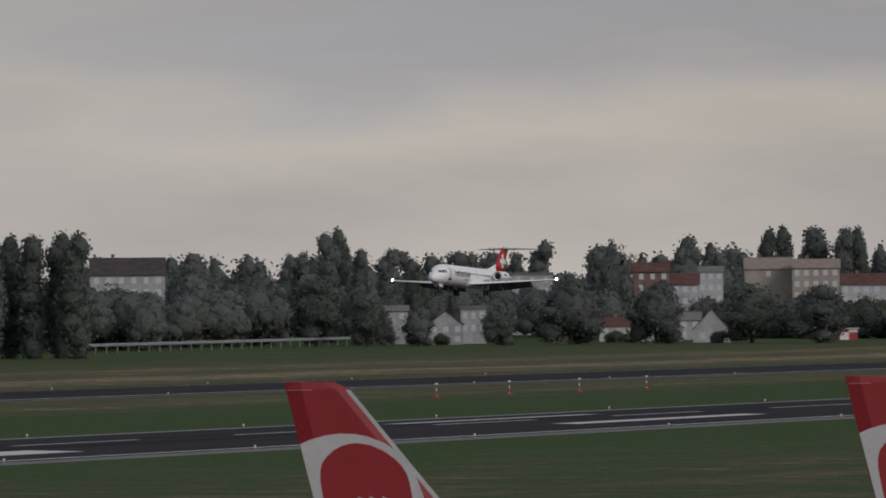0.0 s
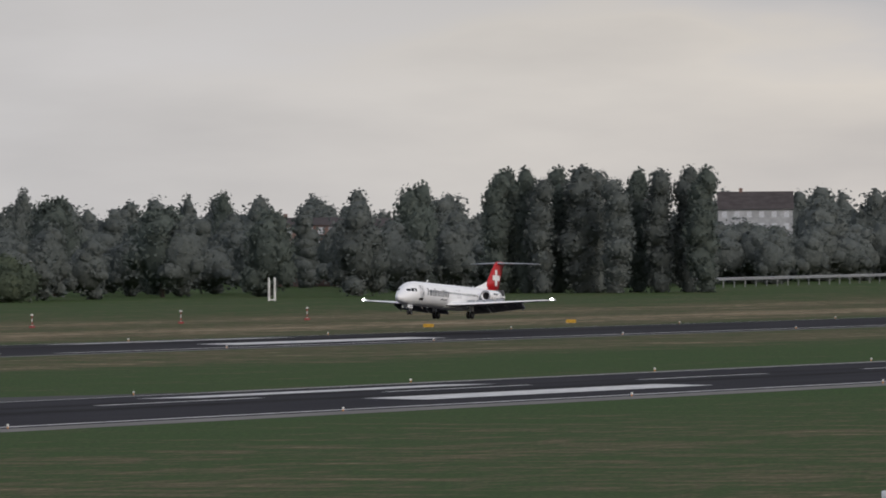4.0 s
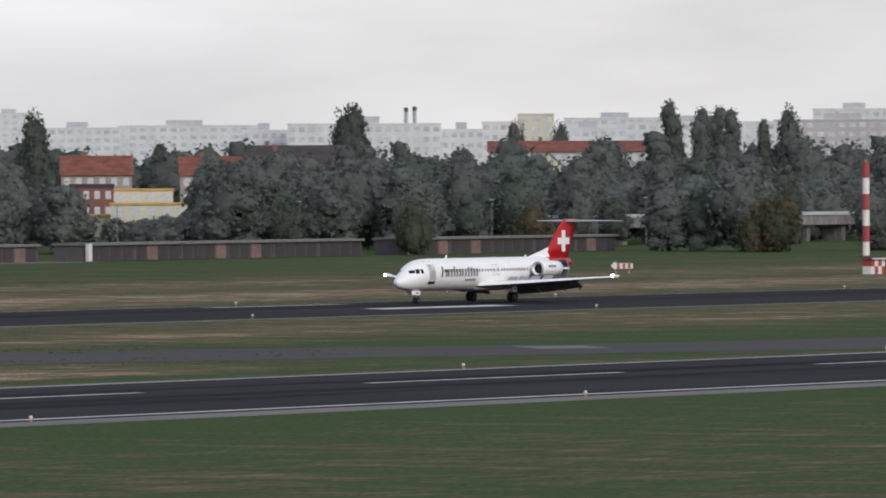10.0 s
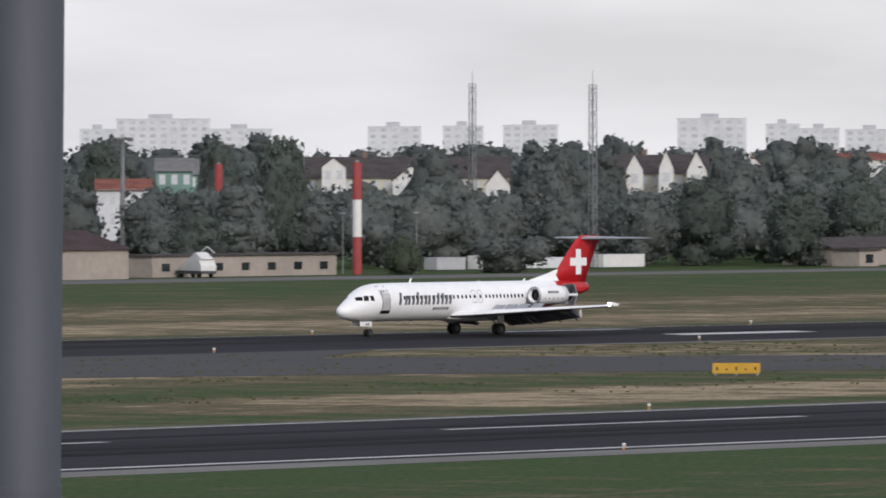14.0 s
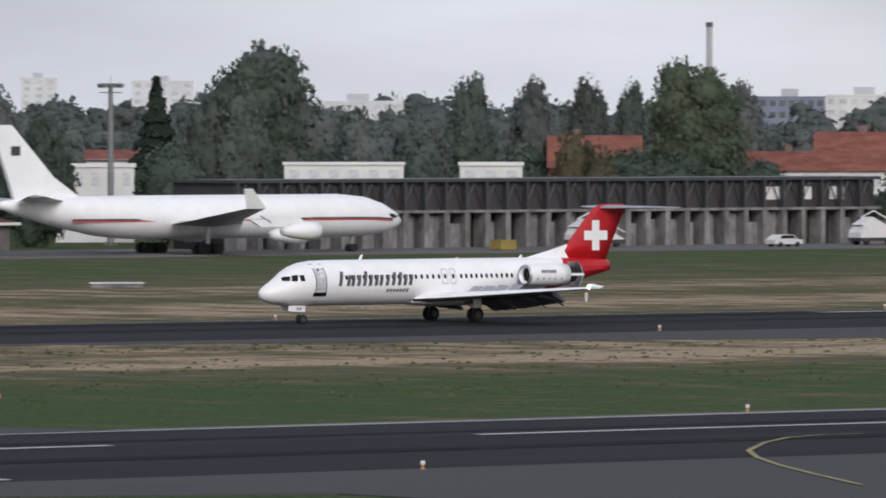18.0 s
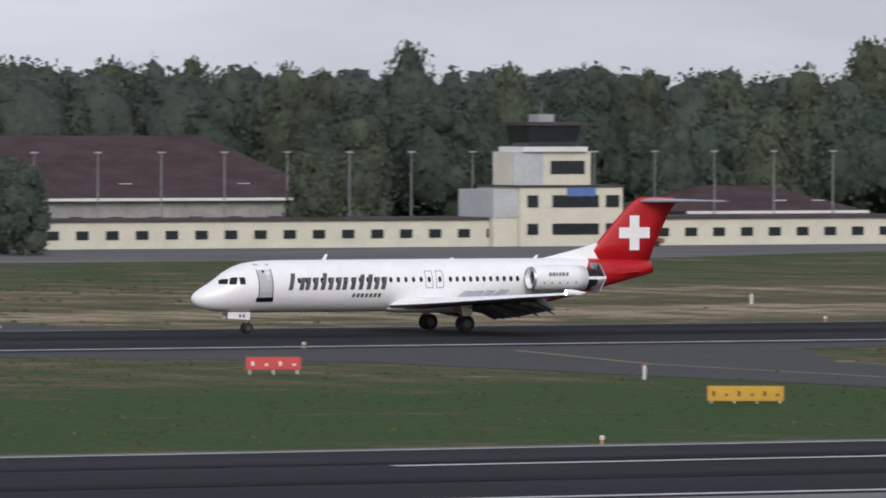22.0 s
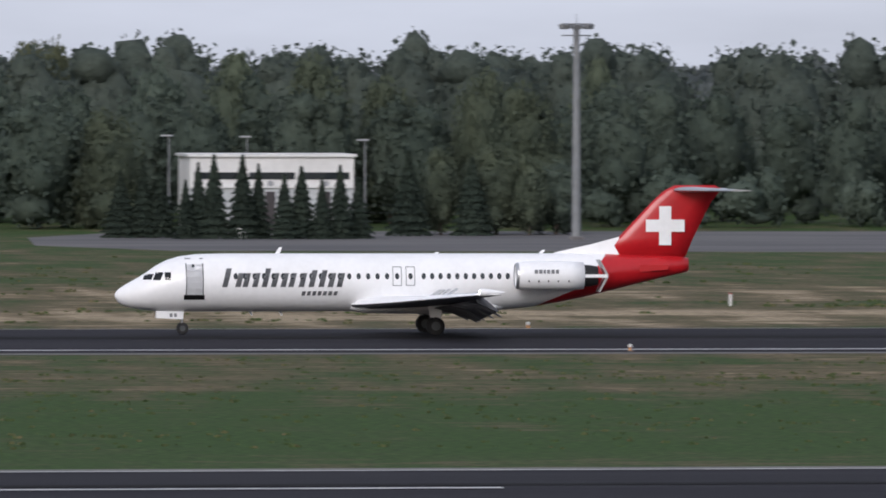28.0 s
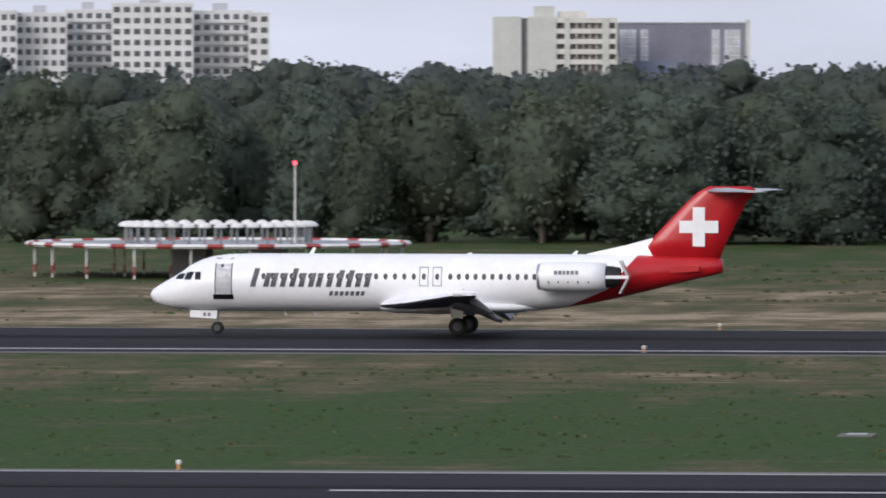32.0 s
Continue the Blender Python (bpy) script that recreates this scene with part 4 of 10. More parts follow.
        wheel(leg, 17.8, side * 2.52 - 0.26, 0.51, 0.3)
        wheel(leg, 17.8, side * 2.52 + 0.26, 0.51, 0.3)
    # belly fairing under the wing
    fly("belly_fairing", loft([[(q, 1.5 * w * math.sin(a), 1.55 - 0.42 * d * math.cos(a)) for a in np.arange(0, 6.28, 0.4)] for q, w, d in ((12.6, 0.3, 0.3), (14, 0.95, 0.9), (16, 1.05, 1), (19, 1.05, 1), (20.8, 0.9, 0.8), (22.3, 0.3, 0.3))]), WHITE, body, "white belly fairing", True)
    # nose gear
    leg = fly("nose_gear", tube((3.7, 0, 1.5), (3.8, 0, 0.34), 0.075, 0.06), METAL, t, "nose landing gear leg")
    for y in (-0.2, 0.2):
        wheel(leg, 3.8, y, 0.33, 0.19)
    for y in (-0.42, 0.42):
        d = fly("gear_door", prism([(2.28, 1.32), (3.85, 1.32), (3.80, 0.84), (2.30, 0.92)], 1, y - 0.015, y + 0.015), WHITE, leg, "white nose gear door")
    for a in (3.05, 3.3):
        fly("registration_bar", prism([(a, 0.98), (a + 0.16, 0.98), (a + 0.16, 1.18), (a, 1.18)], 1, -0.45, -0.436), GREY_LETTER, d, "small grey painted bar")
    # fin, with white dorsal fillet, cross and tailplane
    fin = fly("fin", loft([upright_foil(27.2, 32.25, 4.2, 0.5), upright_foil(28.45, 32.75, 5.4, 0.46), upright_foil(30.35, 33.75, 7.4, 0.36), upright_foil(31.0, 34.25, 8.0, 0.34), upright_foil(31.35, 34.3, 8.2, 0.4), upright_foil(31.7, 34.0, 8.36, 0.12)]), RED, t, "red swept tail fin", True)
    fly("dorsal_fillet", loft([[(24.8, 0.03, 4.45), (24.8, -0.03, 4.45), (24.8, -0.02, 4.56), (24.8, 0.02, 4.56)], [(27.0, 0.14, 4.4), (27.0, -0.14, 4.4), (27.0, -0.05, 5.05), (27.0, 0.05, 5.05)], [(28.52, 0.24, 4.4), (28.52, -0.24, 4.4), (28.52, -0.05, 5.46), (28.52, 0.05, 5.46)]]), WHITE, t, "white dorsal fin fillet")
    for side in (-1, 1):
        cs, cz, y = 31.12, 6.09, side * 0.235
        arm = [(cs - 1.1, cz - 0.345), (cs - 0.345, cz - 0.345), (cs - 0.345, cz - 1.1), (cs + 0.345, cz - 1.1), (cs + 0.345, cz - 0.345), (cs + 1.1, cz - 0.345), (cs + 1.1, cz + 0.345), (cs + 0.345, cz + 0.345), (cs + 0.345, cz + 1.1), (cs - 0.345, cz + 1.1), (cs - 0.345, cz + 0.345), (cs - 1.1, cz + 0.345)]
        fly("cross", prism(arm, 1, y - 0.012, y + 0.012), WHITE, fin, "white painted cross")
        tail = [foil(31.55, 34.35, side * 0.1, 8.08, 0.3), foil(34.1, 35.45, side * 5.02, 8.12, 0.1)]
        fly("tailplane", loft(tail if side < 0 else [s[::-1] for s in tail]), METAL, t, "silver grey tailplane with red root")
    fly("tail_brake", prism([(29.6, 3.5), (31.2, 3.62), (31.2, 3.9), (29.6, 3.9)], 1, -0.86, -0.5), RED, t, "red airbrake fairing at the tail end")
    return t


AIRLINER = airliner()

# ---- the city beyond ----
# far haze is lightened and blued into this render's base colour
PALE_WALL = mat("haze_pale_render", (0.62, 0.64, 0.68), 0.85, 0, 0.07, 0.2)
WHITE_WALL = mat("white_render", (0.66, 0.66, 0.66), 0.85, 0, 0.06, 0.2)
CREAM_WALL = mat("cream_render", (0.58, 0.56, 0.47), 0.85, 0, 0.06, 0.2)
TAN_WALL = mat("tan_render", (0.34, 0.30, 0.27), 0.88, 0, 0.1, 0.2)
GREY_WALL = mat("grey_render", (0.42, 0.43, 0.46), 0.88, 0, 0.08, 0.2)
BLUE_WALL = mat("blue_grey_cladding", (0.17, 0.20, 0.28), 0.6, 0, 0.08, 0.2)
GREEN_WALL = mat("green_cladding", (0.16, 0.27, 0.24), 0.7, 0, 0.1, 0.2)
DARK_WALL = mat("dark_brick", (0.105, 0.095, 0.105), 0.9, 0, 0.12, 0.3)
BRICK_WALL = mat("red_brown_brick", (0.19, 0.125, 0.11), 0.9, 0, 0.15, 0.4)
RUST_WALL = mat("rust_red_cladding", (0.20, 0.09, 0.08), 0.85, 0, 0.12, 0.3)
SLATE = mat("dark_roof_tiles", (0.070, 0.062, 0.064), 0.9, 0, 0.15, 0.5, (1, 1, 3), spec=0.1)
REDROOF = mat("red_roof_tiles", (0.205, 0.084, 0.066), 0.9, 0, 0.2, 0.4, (1, 1, 3), spec=0.1)
TANROOF = mat("tan_roof", (0.24, 0.20, 0.175), 0.9, 0, 0.12, 0.4)
FLATROOF = mat("flat_roof_felt", (0.17, 0.17, 0.17), 0.9, 0, 0.12, 0.4, spec=0.1)
# far walls and tiles dimmed in colour to stand in for haze
HAZED_RENDER = mat("haze_dimmed_render", (0.37, 0.38, 0.405), 0.9, 0, 0.16, 0.2)
HAZED_TILES = mat("haze_dimmed_tiles", (0.115, 0.062, 0.056), 0.9, 0, 0.2, 0.4, (1, 1, 3), spec=0.1)
WHITEROOF = mat("white_sheet_roof", (0.70, 0.70, 0.70), 0.6, 0, 0.06, 0.3)
YELLOWROOF = mat("ochre_roof_edge", (0.50, 0.33, 0.08), 0.7, 0, 0.1, 0.4)
FRAME_WHITE = mat("white_window_frame", (0.7, 0.7, 0.7), 0.6, 0, 0.05, 1)


def window_mesh(w, h):
    bm = bmesh.new()
    add_box(bm, -w / 2, w / 2, -0.06, 0.1, 0, h)
    me = bpy.data.meshes.new("window")
    bm.to_mesh(me)
    bm.free()
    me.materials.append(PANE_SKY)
    return me


def house(x, y, turn, w, d, hw, hr, wall, roof, cols, floors, gable, label):
    if len(label.split()) < 4:
        label += " among garden trees"
    t = thing("house", label, "house", (x, y, 0), turn)
    if gable:
        part("wall", prism([(-w / 2, 0), (w / 2, 0), (w / 2, hw), (0, hw + hr), (-w / 2, hw)], 1, -d / 2, d / 2), wall, t)
        bm = bmesh.new()
        for s in (-1, 1):
            add_prism(bm, [(0, hw + hr + 0.25), (0, hw + hr), (s * (w / 2 + 0.3), hw - 0.2), (s * (w / 2 + 0.3), hw + 0.05)], 1, -d / 2 - 0.25, d / 2 + 0.25)
        part("roof", bm, roof, t)
    else:
        part("wall", box(-w / 2, w / 2, -d / 2, d / 2, 0, hw), wall, t)
        if hr < 1.2:
            part("roof", box(-w / 2 - 0.2, w / 2 + 0.2, -d / 2 - 0.2, d / 2 + 0.2, hw, hw + hr), roof, t)
        else:
            r = part("roof", prism([(-d / 2 - 0.5, hw - 0.15), (d / 2 + 0.5, hw - 0.15), (0, hw + hr)], 0, -w / 2 - 0.3, w / 2 + 0.3), roof, t)
            if w > 9:
                part("chimney", box(-w * 0.22, -w * 0.22 + 0.9, -0.4, 0.5, hw + hr * 0.5, hw + hr + 0.9), BRICK_WALL, r)
    shown = min(hw, 3.1 * floors)
    ww, wh = min(1.3, w / cols * 0.5), min(1.6, shown / floors * 0.55)
    me = window_mesh(ww, wh)
    for j in range(floors):
        for i in range(cols):
            p = part("window", me, None, t)
            p.location = (-w / 2 + w * (i + 0.5) / cols, -d / 2, hw - shown * (j + 1) / floors + shown / floors * 0.28)
    return t


def flats(x, y, turn, w, d, h, floors, cols, wall, label):
    if len(label.split()) < 4:
        label += " on the skyline"
    t = thing("apartment_block", label, "building", (x, y, 0), turn, "blocks on the skyline")
    part("wall", box(-w / 2, w / 2, -d / 2, d / 2, 0, h), wall, t)
    part("parapet", box(-w / 2 - 0.15, w / 2 + 0.15, -d / 2 - 0.15, d / 2 + 0.15, h, h + 0.5), wall, t)
    step = 2.9
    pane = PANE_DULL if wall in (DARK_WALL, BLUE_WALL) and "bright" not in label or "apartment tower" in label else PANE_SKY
    rows = bmesh.new()
    for j in range(floors):
        z = h - step * (j + 1) + 0.9
        if z < 0.5:
            break
        wide = w / cols
        ww = min(wide * 0.62, 2.4)
        if math.hypot(x, y) < 2000:
            for i in range(cols):
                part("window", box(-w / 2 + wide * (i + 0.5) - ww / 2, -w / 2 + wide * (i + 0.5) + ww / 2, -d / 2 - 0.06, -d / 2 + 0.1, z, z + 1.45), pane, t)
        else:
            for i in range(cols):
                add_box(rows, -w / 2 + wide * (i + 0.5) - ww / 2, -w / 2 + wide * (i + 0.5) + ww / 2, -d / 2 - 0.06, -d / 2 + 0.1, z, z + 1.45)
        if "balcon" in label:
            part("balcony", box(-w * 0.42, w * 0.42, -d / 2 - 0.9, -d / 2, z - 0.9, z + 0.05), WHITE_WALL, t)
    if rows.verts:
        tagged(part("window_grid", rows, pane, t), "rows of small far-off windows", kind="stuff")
    if w > 12:
        part("plant_room", box(-w * 0.16, w * 0.1, -d * 0.2, d * 0.25, h + 0.4, h + 2.4), GREY_WALL, t)
    return t


house(2266.2, 949.3, -67.3, 19.3, 14, 18.0, 4.5, HAZED_RENDER, SLATE, 6, 3, False, "pale rendered villa with dark hipped slate roof")
house(2252.5, 978.9, -66.5, 9.6, 12, 18.8, 1.9, HAZED_RENDER, SLATE, 3, 2, False, "pale rendered house among poplars")
house(2225.0, 858.9, -68.9, 6.3, 10, 8.5, 1.3, HAZED_RENDER, FLATROOF, 2, 2, False, "small white rendered house behind trees")
house(2202.4, 836.8, -69.2, 8.8, 12, 4.9, 3.4, HAZED_RENDER, HAZED_TILES, 3, 2, True, "off-white gabled house with red-brown tiled roof")
house(2232.9, 840.9, -69.4, 6.4, 12, 8.5, 1.0, HAZED_RENDER, FLATROOF, 3, 2, False, "off-white rendered house wing with upright windows")
house(2586.1, 955.6, -69.7, 12.0, 14, 17.4, 0.7, HAZED_RENDER, FLATROOF, 3, 4, False, "pale grey apartment house with flat roof")
house(2502.8, 892.1, -70.4, 15.8, 14, 18.1, 2.5, BRICK_WALL, HAZED_TILES, 5, 4, False, "brick apartment house with red tiled roof")
house(2412.0, 847.2, -70.6, 7.5, 13, 14.5, 2.9, HAZED_RENDER, HAZED_TILES, 3, 4, False, "narrow pale apartment house with red roof")
house(2461.6, 857.1, -70.8, 6.8, 13, 18.0, 1.4, GREY_WALL, FLATROOF, 3, 4, False, "grey apartment house with flat roof")
house(2514.5, 858.4, -71.2, 13.3, 14, 18.6, 3.2, TAN_WALL, TANROOF, 1, 1, False, "blank tan side wall of an apartment house")
house(2509.3, 842.6, -71.4, 13.2, 14, 18.8, 2.5, TAN_WALL, TANROOF, 5, 4, False, "tan apartment house with upright windows")
house(2494.8, 822.9, -71.7, 14.4, 14, 14.1, 3.0, GREY_WALL, HAZED_TILES, 5, 3, False, "apartment house with faded red roof")
house(2282.8, 818.3, -70.3, 13.0, 10, 4.0, 2.2, GREY_WALL, HAZED_TILES, 4, 1, False, "low house with red tiled roof")
house(2248.6, 794.9, -70.5, 8.2, 10, 3.7, 2.3, HAZED_RENDER, HAZED_TILES, 2, 1, True, "low off-white gabled house with red roof")
house(2345.0, 822.5, -70.7, 5.9, 10, 5.2, 2.1, HAZED_RENDER, FLATROOF, 2, 2, False, "small off-white house behind a gabled one")
house(2235.4, 778.2, -70.8, 9.3, 14, 3.1, 5.2, HAZED_RENDER, HAZED_TILES, 2, 1, True, "off-white gabled house with steep red roof")
house(2037.3, 971.2, -64.5, 17.4, 14, 14.7, 1.7, BRICK_WALL, SLATE, 7, 4, False, "dark brick apartment house with white window frames")
house(2026.9, 946.5, -65.0, 18.2, 14, 14.2, 2.0, TAN_WALL, SLATE, 6, 4, False, "weathered tan apartment house with dormers")
house(1960.4, 897.2, -65.4, 15.4, 12, 8.7, 1.0, TAN_WALL, SLATE, 6, 2, False, "low tan workshop wall behind trees")
OFF_WHITE = mat("off_white_render", (0.62, 0.605, 0.56), 0.9, 0, 0.07, 0.2)
LILAC_WALL = mat("grey_lilac_render", (0.44, 0.42, 0.44), 0.9, 0, 0.06, 0.2)
ASH_WALL = mat("ash_grey_render", (0.52, 0.53, 0.50), 0.9, 0, 0.06, 0.2)
# HAZE_WALL: the blue is distance haze mixed into the wall colour
HAZE_WALL = mat("haze_blue_render", (0.40, 0.44, 0.52), 0.9, 0, 0.06, 0.2)
flats(2619.4, 1478.8, -60.6, 24.7, 16, 34.0, 9, 8, ASH_WALL, "tall ash-grey apartment block with balconies")
flats(2617.3, 1460.0, -60.8, 6.4, 14, 30.3, 8, 3, ASH_WALL, "lower ash-grey wing of an apartment block")
flats(2626.6, 1480.3, -60.6, 10.1, 10, 37.6, 11, 4, ASH_WALL, "stepped roof house of an apartment block")
flats(2522.7, 1444.6, -60.2, 12.1, 14, 26.6, 6, 5, TAN_WALL, "tan apartment block behind poplars")
flats(2249.0, 1504.8, -56.2, 43.8, 12, 23.8, 6, 16, PALE_WALL, "long pale prefabricated apartment slab")
flats(2249.6, 1539.6, -55.6, 13.0, 12, 22.1, 6, 5, PALE_WALL, "long pale prefabricated apartment slab")
flats(2272.9, 1486.8, -56.8, 12.3, 12, 22.1, 5, 5, PALE_WALL, "lower pale prefabricated apartment slab")
flats(2303.8, 1494.3, -57.0, 10.0, 12, 24.3, 6, 4, WHITE_WALL, "white prefabricated apartment slab")
flats(2360.9, 1518.4, -57.3, 10.7, 14, 26.8, 5, 3, CREAM_WALL, "cream industrial hall with two stacks")
flats(2326.5, 1477.5, -57.6, 21.0, 12, 22.4, 5, 8, PALE_WALL, "pale apartment row behind poplars")
flats(3050.5, 1924.8, -57.7, 40.8, 14, 28.5, 8, 12, PALE_WALL, "distant pale housing blocks")
flats(2557.1, 1582.1, -58.3, 47.5, 14, 24.9, 6, 14, PALE_WALL, "pale housing row above the trees")
flats(2755.4, 1642.9, -59.2, 29.6, 16, 29.8, 6, 9, PALE_WALL, "grey hospital block with a stack")
flats(2581.2, 1542.6, -59.1, 46.6, 14, 25.4, 6, 14, LILAC_WALL, "grey-lilac housing row above the trees")
flats(2559.7, 1480.5, -60.0, 38.7, 14, 25.2, 5, 12, LILAC_WALL, "grey-lilac housing row among poplars")
flats(3599.3, 2712.6, -53.0, 11.0, 14, 37.3, 14, 3, PALE_WALL, "distant white tower slab")
flats(3608.6, 2700.3, -53.2, 19.9, 14, 36.7, 14, 5, PALE_WALL, "distant white tower slab")
flats(3624.7, 2678.6, -53.5, 16.9, 14, 37.2, 14, 4, PALE_WALL, "distant white tower slab")
flats(3619.6, 2651.8, -53.8, 20.1, 14, 36.5, 14, 5, PALE_WALL, "distant white tower slab")
flats(3609.1, 2615.2, -54.1, 26.6, 14, 34.9, 13, 6, PALE_WALL, "distant white tower slab")
flats(2773.4, 1978.9, -54.5, 29.4, 14, 24.9, 6, 9, PALE_WALL, "grey housing row with red roofs before it")
flats(2960.1, 2061.2, -55.1, 53.8, 14, 26.2, 6, 14, PALE_WALL, "distant pale housing row")
flats(3487.2, 2694.6, -52.3, 14.9, 14, 29.9, 8, 3, PALE_WALL, "distant grey tower")
flats(3499.4, 2678.8, -52.6, 18.6, 14, 28.2, 7, 4, PALE_WALL, "distant grey tower")
flats(3238.1, 2839.8, -48.7, 24.4, 14, 29.0, 8, 5, PALE_WALL, "distant grey housing slab")
flats(3258.6, 2816.3, -49.2, 18.5, 14, 29.2, 8, 4, PALE_WALL, "distant grey housing slab")
flats(3278.6, 2793.0, -49.6, 24.9, 14, 29.6, 8, 6, PALE_WALL, "distant grey housing slab")
flats(3100.2, 2540.2, -50.7, 29.1, 16, 31.2, 11, 6, PALE_WALL, "pair of pale tower blocks")
flats(3351.9, 2704.6, -51.1, 15.4, 14, 29.9, 9, 3, PALE_WALL, "stepped housing slab far off")
flats(3362.4, 2691.6, -51.3, 18.0, 14, 27.8, 8, 4, PALE_WALL, "stepped housing slab far off")
flats(3376.8, 2673.4, -51.6, 23.1, 14, 27.2, 8, 5, PALE_WALL, "distant housing slab")
flats(3397.9, 2646.6, -52.1, 14.1, 14, 28.4, 8, 3, PALE_WALL, "distant housing slab")
flats(3408.1, 2633.4, -52.3, 14.1, 14, 30.4, 9, 3, PALE_WALL, "distant tower slab")
flats(3420.6, 2617.1, -52.6, 19.2, 14, 28.6, 8, 4, PALE_WALL, "distant housing slab")
flats(2879.3, 3067.4, -43.2, 15.5, 14, 18.7, 8, 4, PALE_WALL, "distant pale housing slab")
flats(2893.9, 3053.6, -43.5, 24.5, 14, 22.7, 9, 5, PALE_WALL, "distant pale housing slab")
flats(2876.3, 3001.2, -43.8, 22.3, 14, 28.0, 11, 5, PALE_WALL, "distant white tower slab")
flats(2928.1, 3020.8, -44.1, 15.0, 14, 21.4, 8, 3, PALE_WALL, "distant pale housing slab")
flats(2959.1, 2990.5, -44.7, 23.8, 14, 21.8, 8, 5, PALE_WALL, "distant housing slab")
flats(3027.9, 2920.7, -46.0, 21.3, 14, 27.9, 10, 5, PALE_WALL, "distant pale housing slab")
flats(3074.6, 2871.5, -47.0, 16.3, 14, 27.8, 10, 3, PALE_WALL, "distant pale housing slab")
flats(3057.5, 2816.5, -47.3, 40.9, 14, 32.1, 12, 9, PALE_WALL, "distant white tower slabs")
flats(3080.5, 2791.3, -47.8, 27.2, 14, 27.6, 10, 5, PALE_WALL, "distant pale housing slab")
flats(2416.5, 2677.8, -42.1, 36.5, 14, 20.4, 6, 9, PALE_WALL, "pale housing slab behind red roofs")
flats(1592.8, 1806.0, -41.4, 16.9, 16, 18.7, 8, 7, BLUE_WALL, "blue-grey apartment block with window bands")
flats(1620.4, 1808.2, -41.9, 21.2, 16, 19.2, 6, 7, WHITE_WALL, "white apartment block")
flats(2021.9, 2227.1, -42.2, 12.5, 16, 21.5, 7, 4, BLUE_WALL, "blue-grey tower behind trees")
flats(2329.3, 2487.8, -43.1, 17.2, 16, 18.8, 7, 4, PALE_WALL, "pale housing slab")
flats(1633.6, 2031.7, -38.8, 23.6, 14, 17.8, 6, 8, PALE_WALL, "white and blue housing row")
flats(2140.5, 2779.3, -37.6, 22.9, 16, 26.1, 9, 5, PALE_WALL, "distant pale tower blocks")
flats(1258.3, 1936.0, -33.0, 17.9, 18, 26.0, 6, 8, DARK_WALL, "large dark red-brown clinic block")
flats(1266.4, 1940.3, -33.1, 8.6, 14, 28.4, 7, 4, DARK_WALL, "roof house of the dark clinic block")
flats(1287.1, 1953.0, -33.4, 12.2, 18, 25.6, 6, 5, DARK_WALL, "dark clinic block between two wings")
flats(1277.3, 1899.5, -33.9, 34.6, 18, 23.4, 5, 14, DARK_WALL, "long dark clinic block with window bands")
flats(1286.1, 1902.0, -34.1, 8.2, 12, 25.5, 6, 3, DARK_WALL, "roof house of the dark clinic block")
flats(2196.0, 3109.8, -35.2, 9.1, 14, 23.4, 8, 2, HAZE_WALL, "distant pale blue tower block")
flats(2211.4, 3098.9, -35.5, 29.5, 14, 29.1, 10, 6, HAZE_WALL, "distant pale blue tower block")
flats(2025.2, 3221.3, -32.2, 5.7, 10, 24.4, 9, 1, PALE_WALL, "distant slim tower")
flats(2342.7, 3125.4, -36.9, 14.7, 12, 28.7, 8, 3, PALE_WALL, "distant pale tower")
flats(530.8, 2247.2, -13.3, 21.7, 18, 26.1, 4, 12, DARK_WALL, "dark brown brick office block with bright windows")
flats(532.4, 2254.0, -13.3, 12.0, 12, 28.9, 5, 4, BLUE_WALL, "blue-grey plant room on the brick office block")
flats(440.2, 2265.6, -11.0, 13.7, 16, 22.4, 3, 6, BRICK_WALL, "brick works building behind the wood")
flats(441.4, 2252.2, -11.1, 4.0, 10, 23.5, 3, 2, WHITE_WALL, "white roof house on a brick building")
flats(478.8, 2358.9, -11.5, 25.8, 14, 18.7, 3, 8, PALE_WALL, "pale low works building behind the wood")
flats(557.2, 2444.3, -12.8, 14.9, 14, 20.1, 2, 5, GREY_WALL, "green-grey roofed hall behind the wood")
flats(636.9, 2528.0, -14.1, 21.7, 14, 20.4, 2, 8, GREY_WALL, "green-grey roofed hall behind the wood")
flats(632.5, 2321.4, -15.2, 5.3, 12, 20.2, 3, 2, BRICK_WALL, "small brick tower house behind the wood")


def clinker_tower():
    """A dark tower block: two columns of triple window strips, taller ones above a ledge."""
    t = thing("tower_block", "dark clinker tower block with pale triple window strips", "tower", (122.5, 2404, 0), -2.9)
    part("wall", box(-6.3, 6.2, 0, 14, 0, 33.2), CLINKER, t)
    part("ledge", box(-6.6, 6.5, -0.3, 14.2, 25.5, 25.9), CLINKER, t)
    part("parapet", box(-6.45, 6.35, -0.15, 14.1, 33.2, 33.6), GREY_WALL, t, "pale parapet")
    part("roof_house", box(-2.9, 2.5, 2, 10, 33.6, 37.5), SPIRE_BLUE, t, "blue-grey roof house")
    part("roof_ledge", box(-3.4, 3.0, 0.5, 11, 33.6, 33.9), WHITE_WALL, t)
    for x0, x1, rows in ((-4.7, -2.5, ((26.4, 31.2), (22.8, 24.9), (19.8, 21.7), (16.7, 18.7))), (-1.4, 0.9, ((26.4, 31.2),)), (2.0, 4.2, ((26.4, 31.2), (22.8, 24.9), (19.8, 21.7), (16.7, 18.7)))):
        for z0, z1 in rows:
            for i in range(3):
                a = x0 + (x1 - x0) * i / 3
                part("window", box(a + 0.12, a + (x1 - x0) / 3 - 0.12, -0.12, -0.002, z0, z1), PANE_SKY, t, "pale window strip")


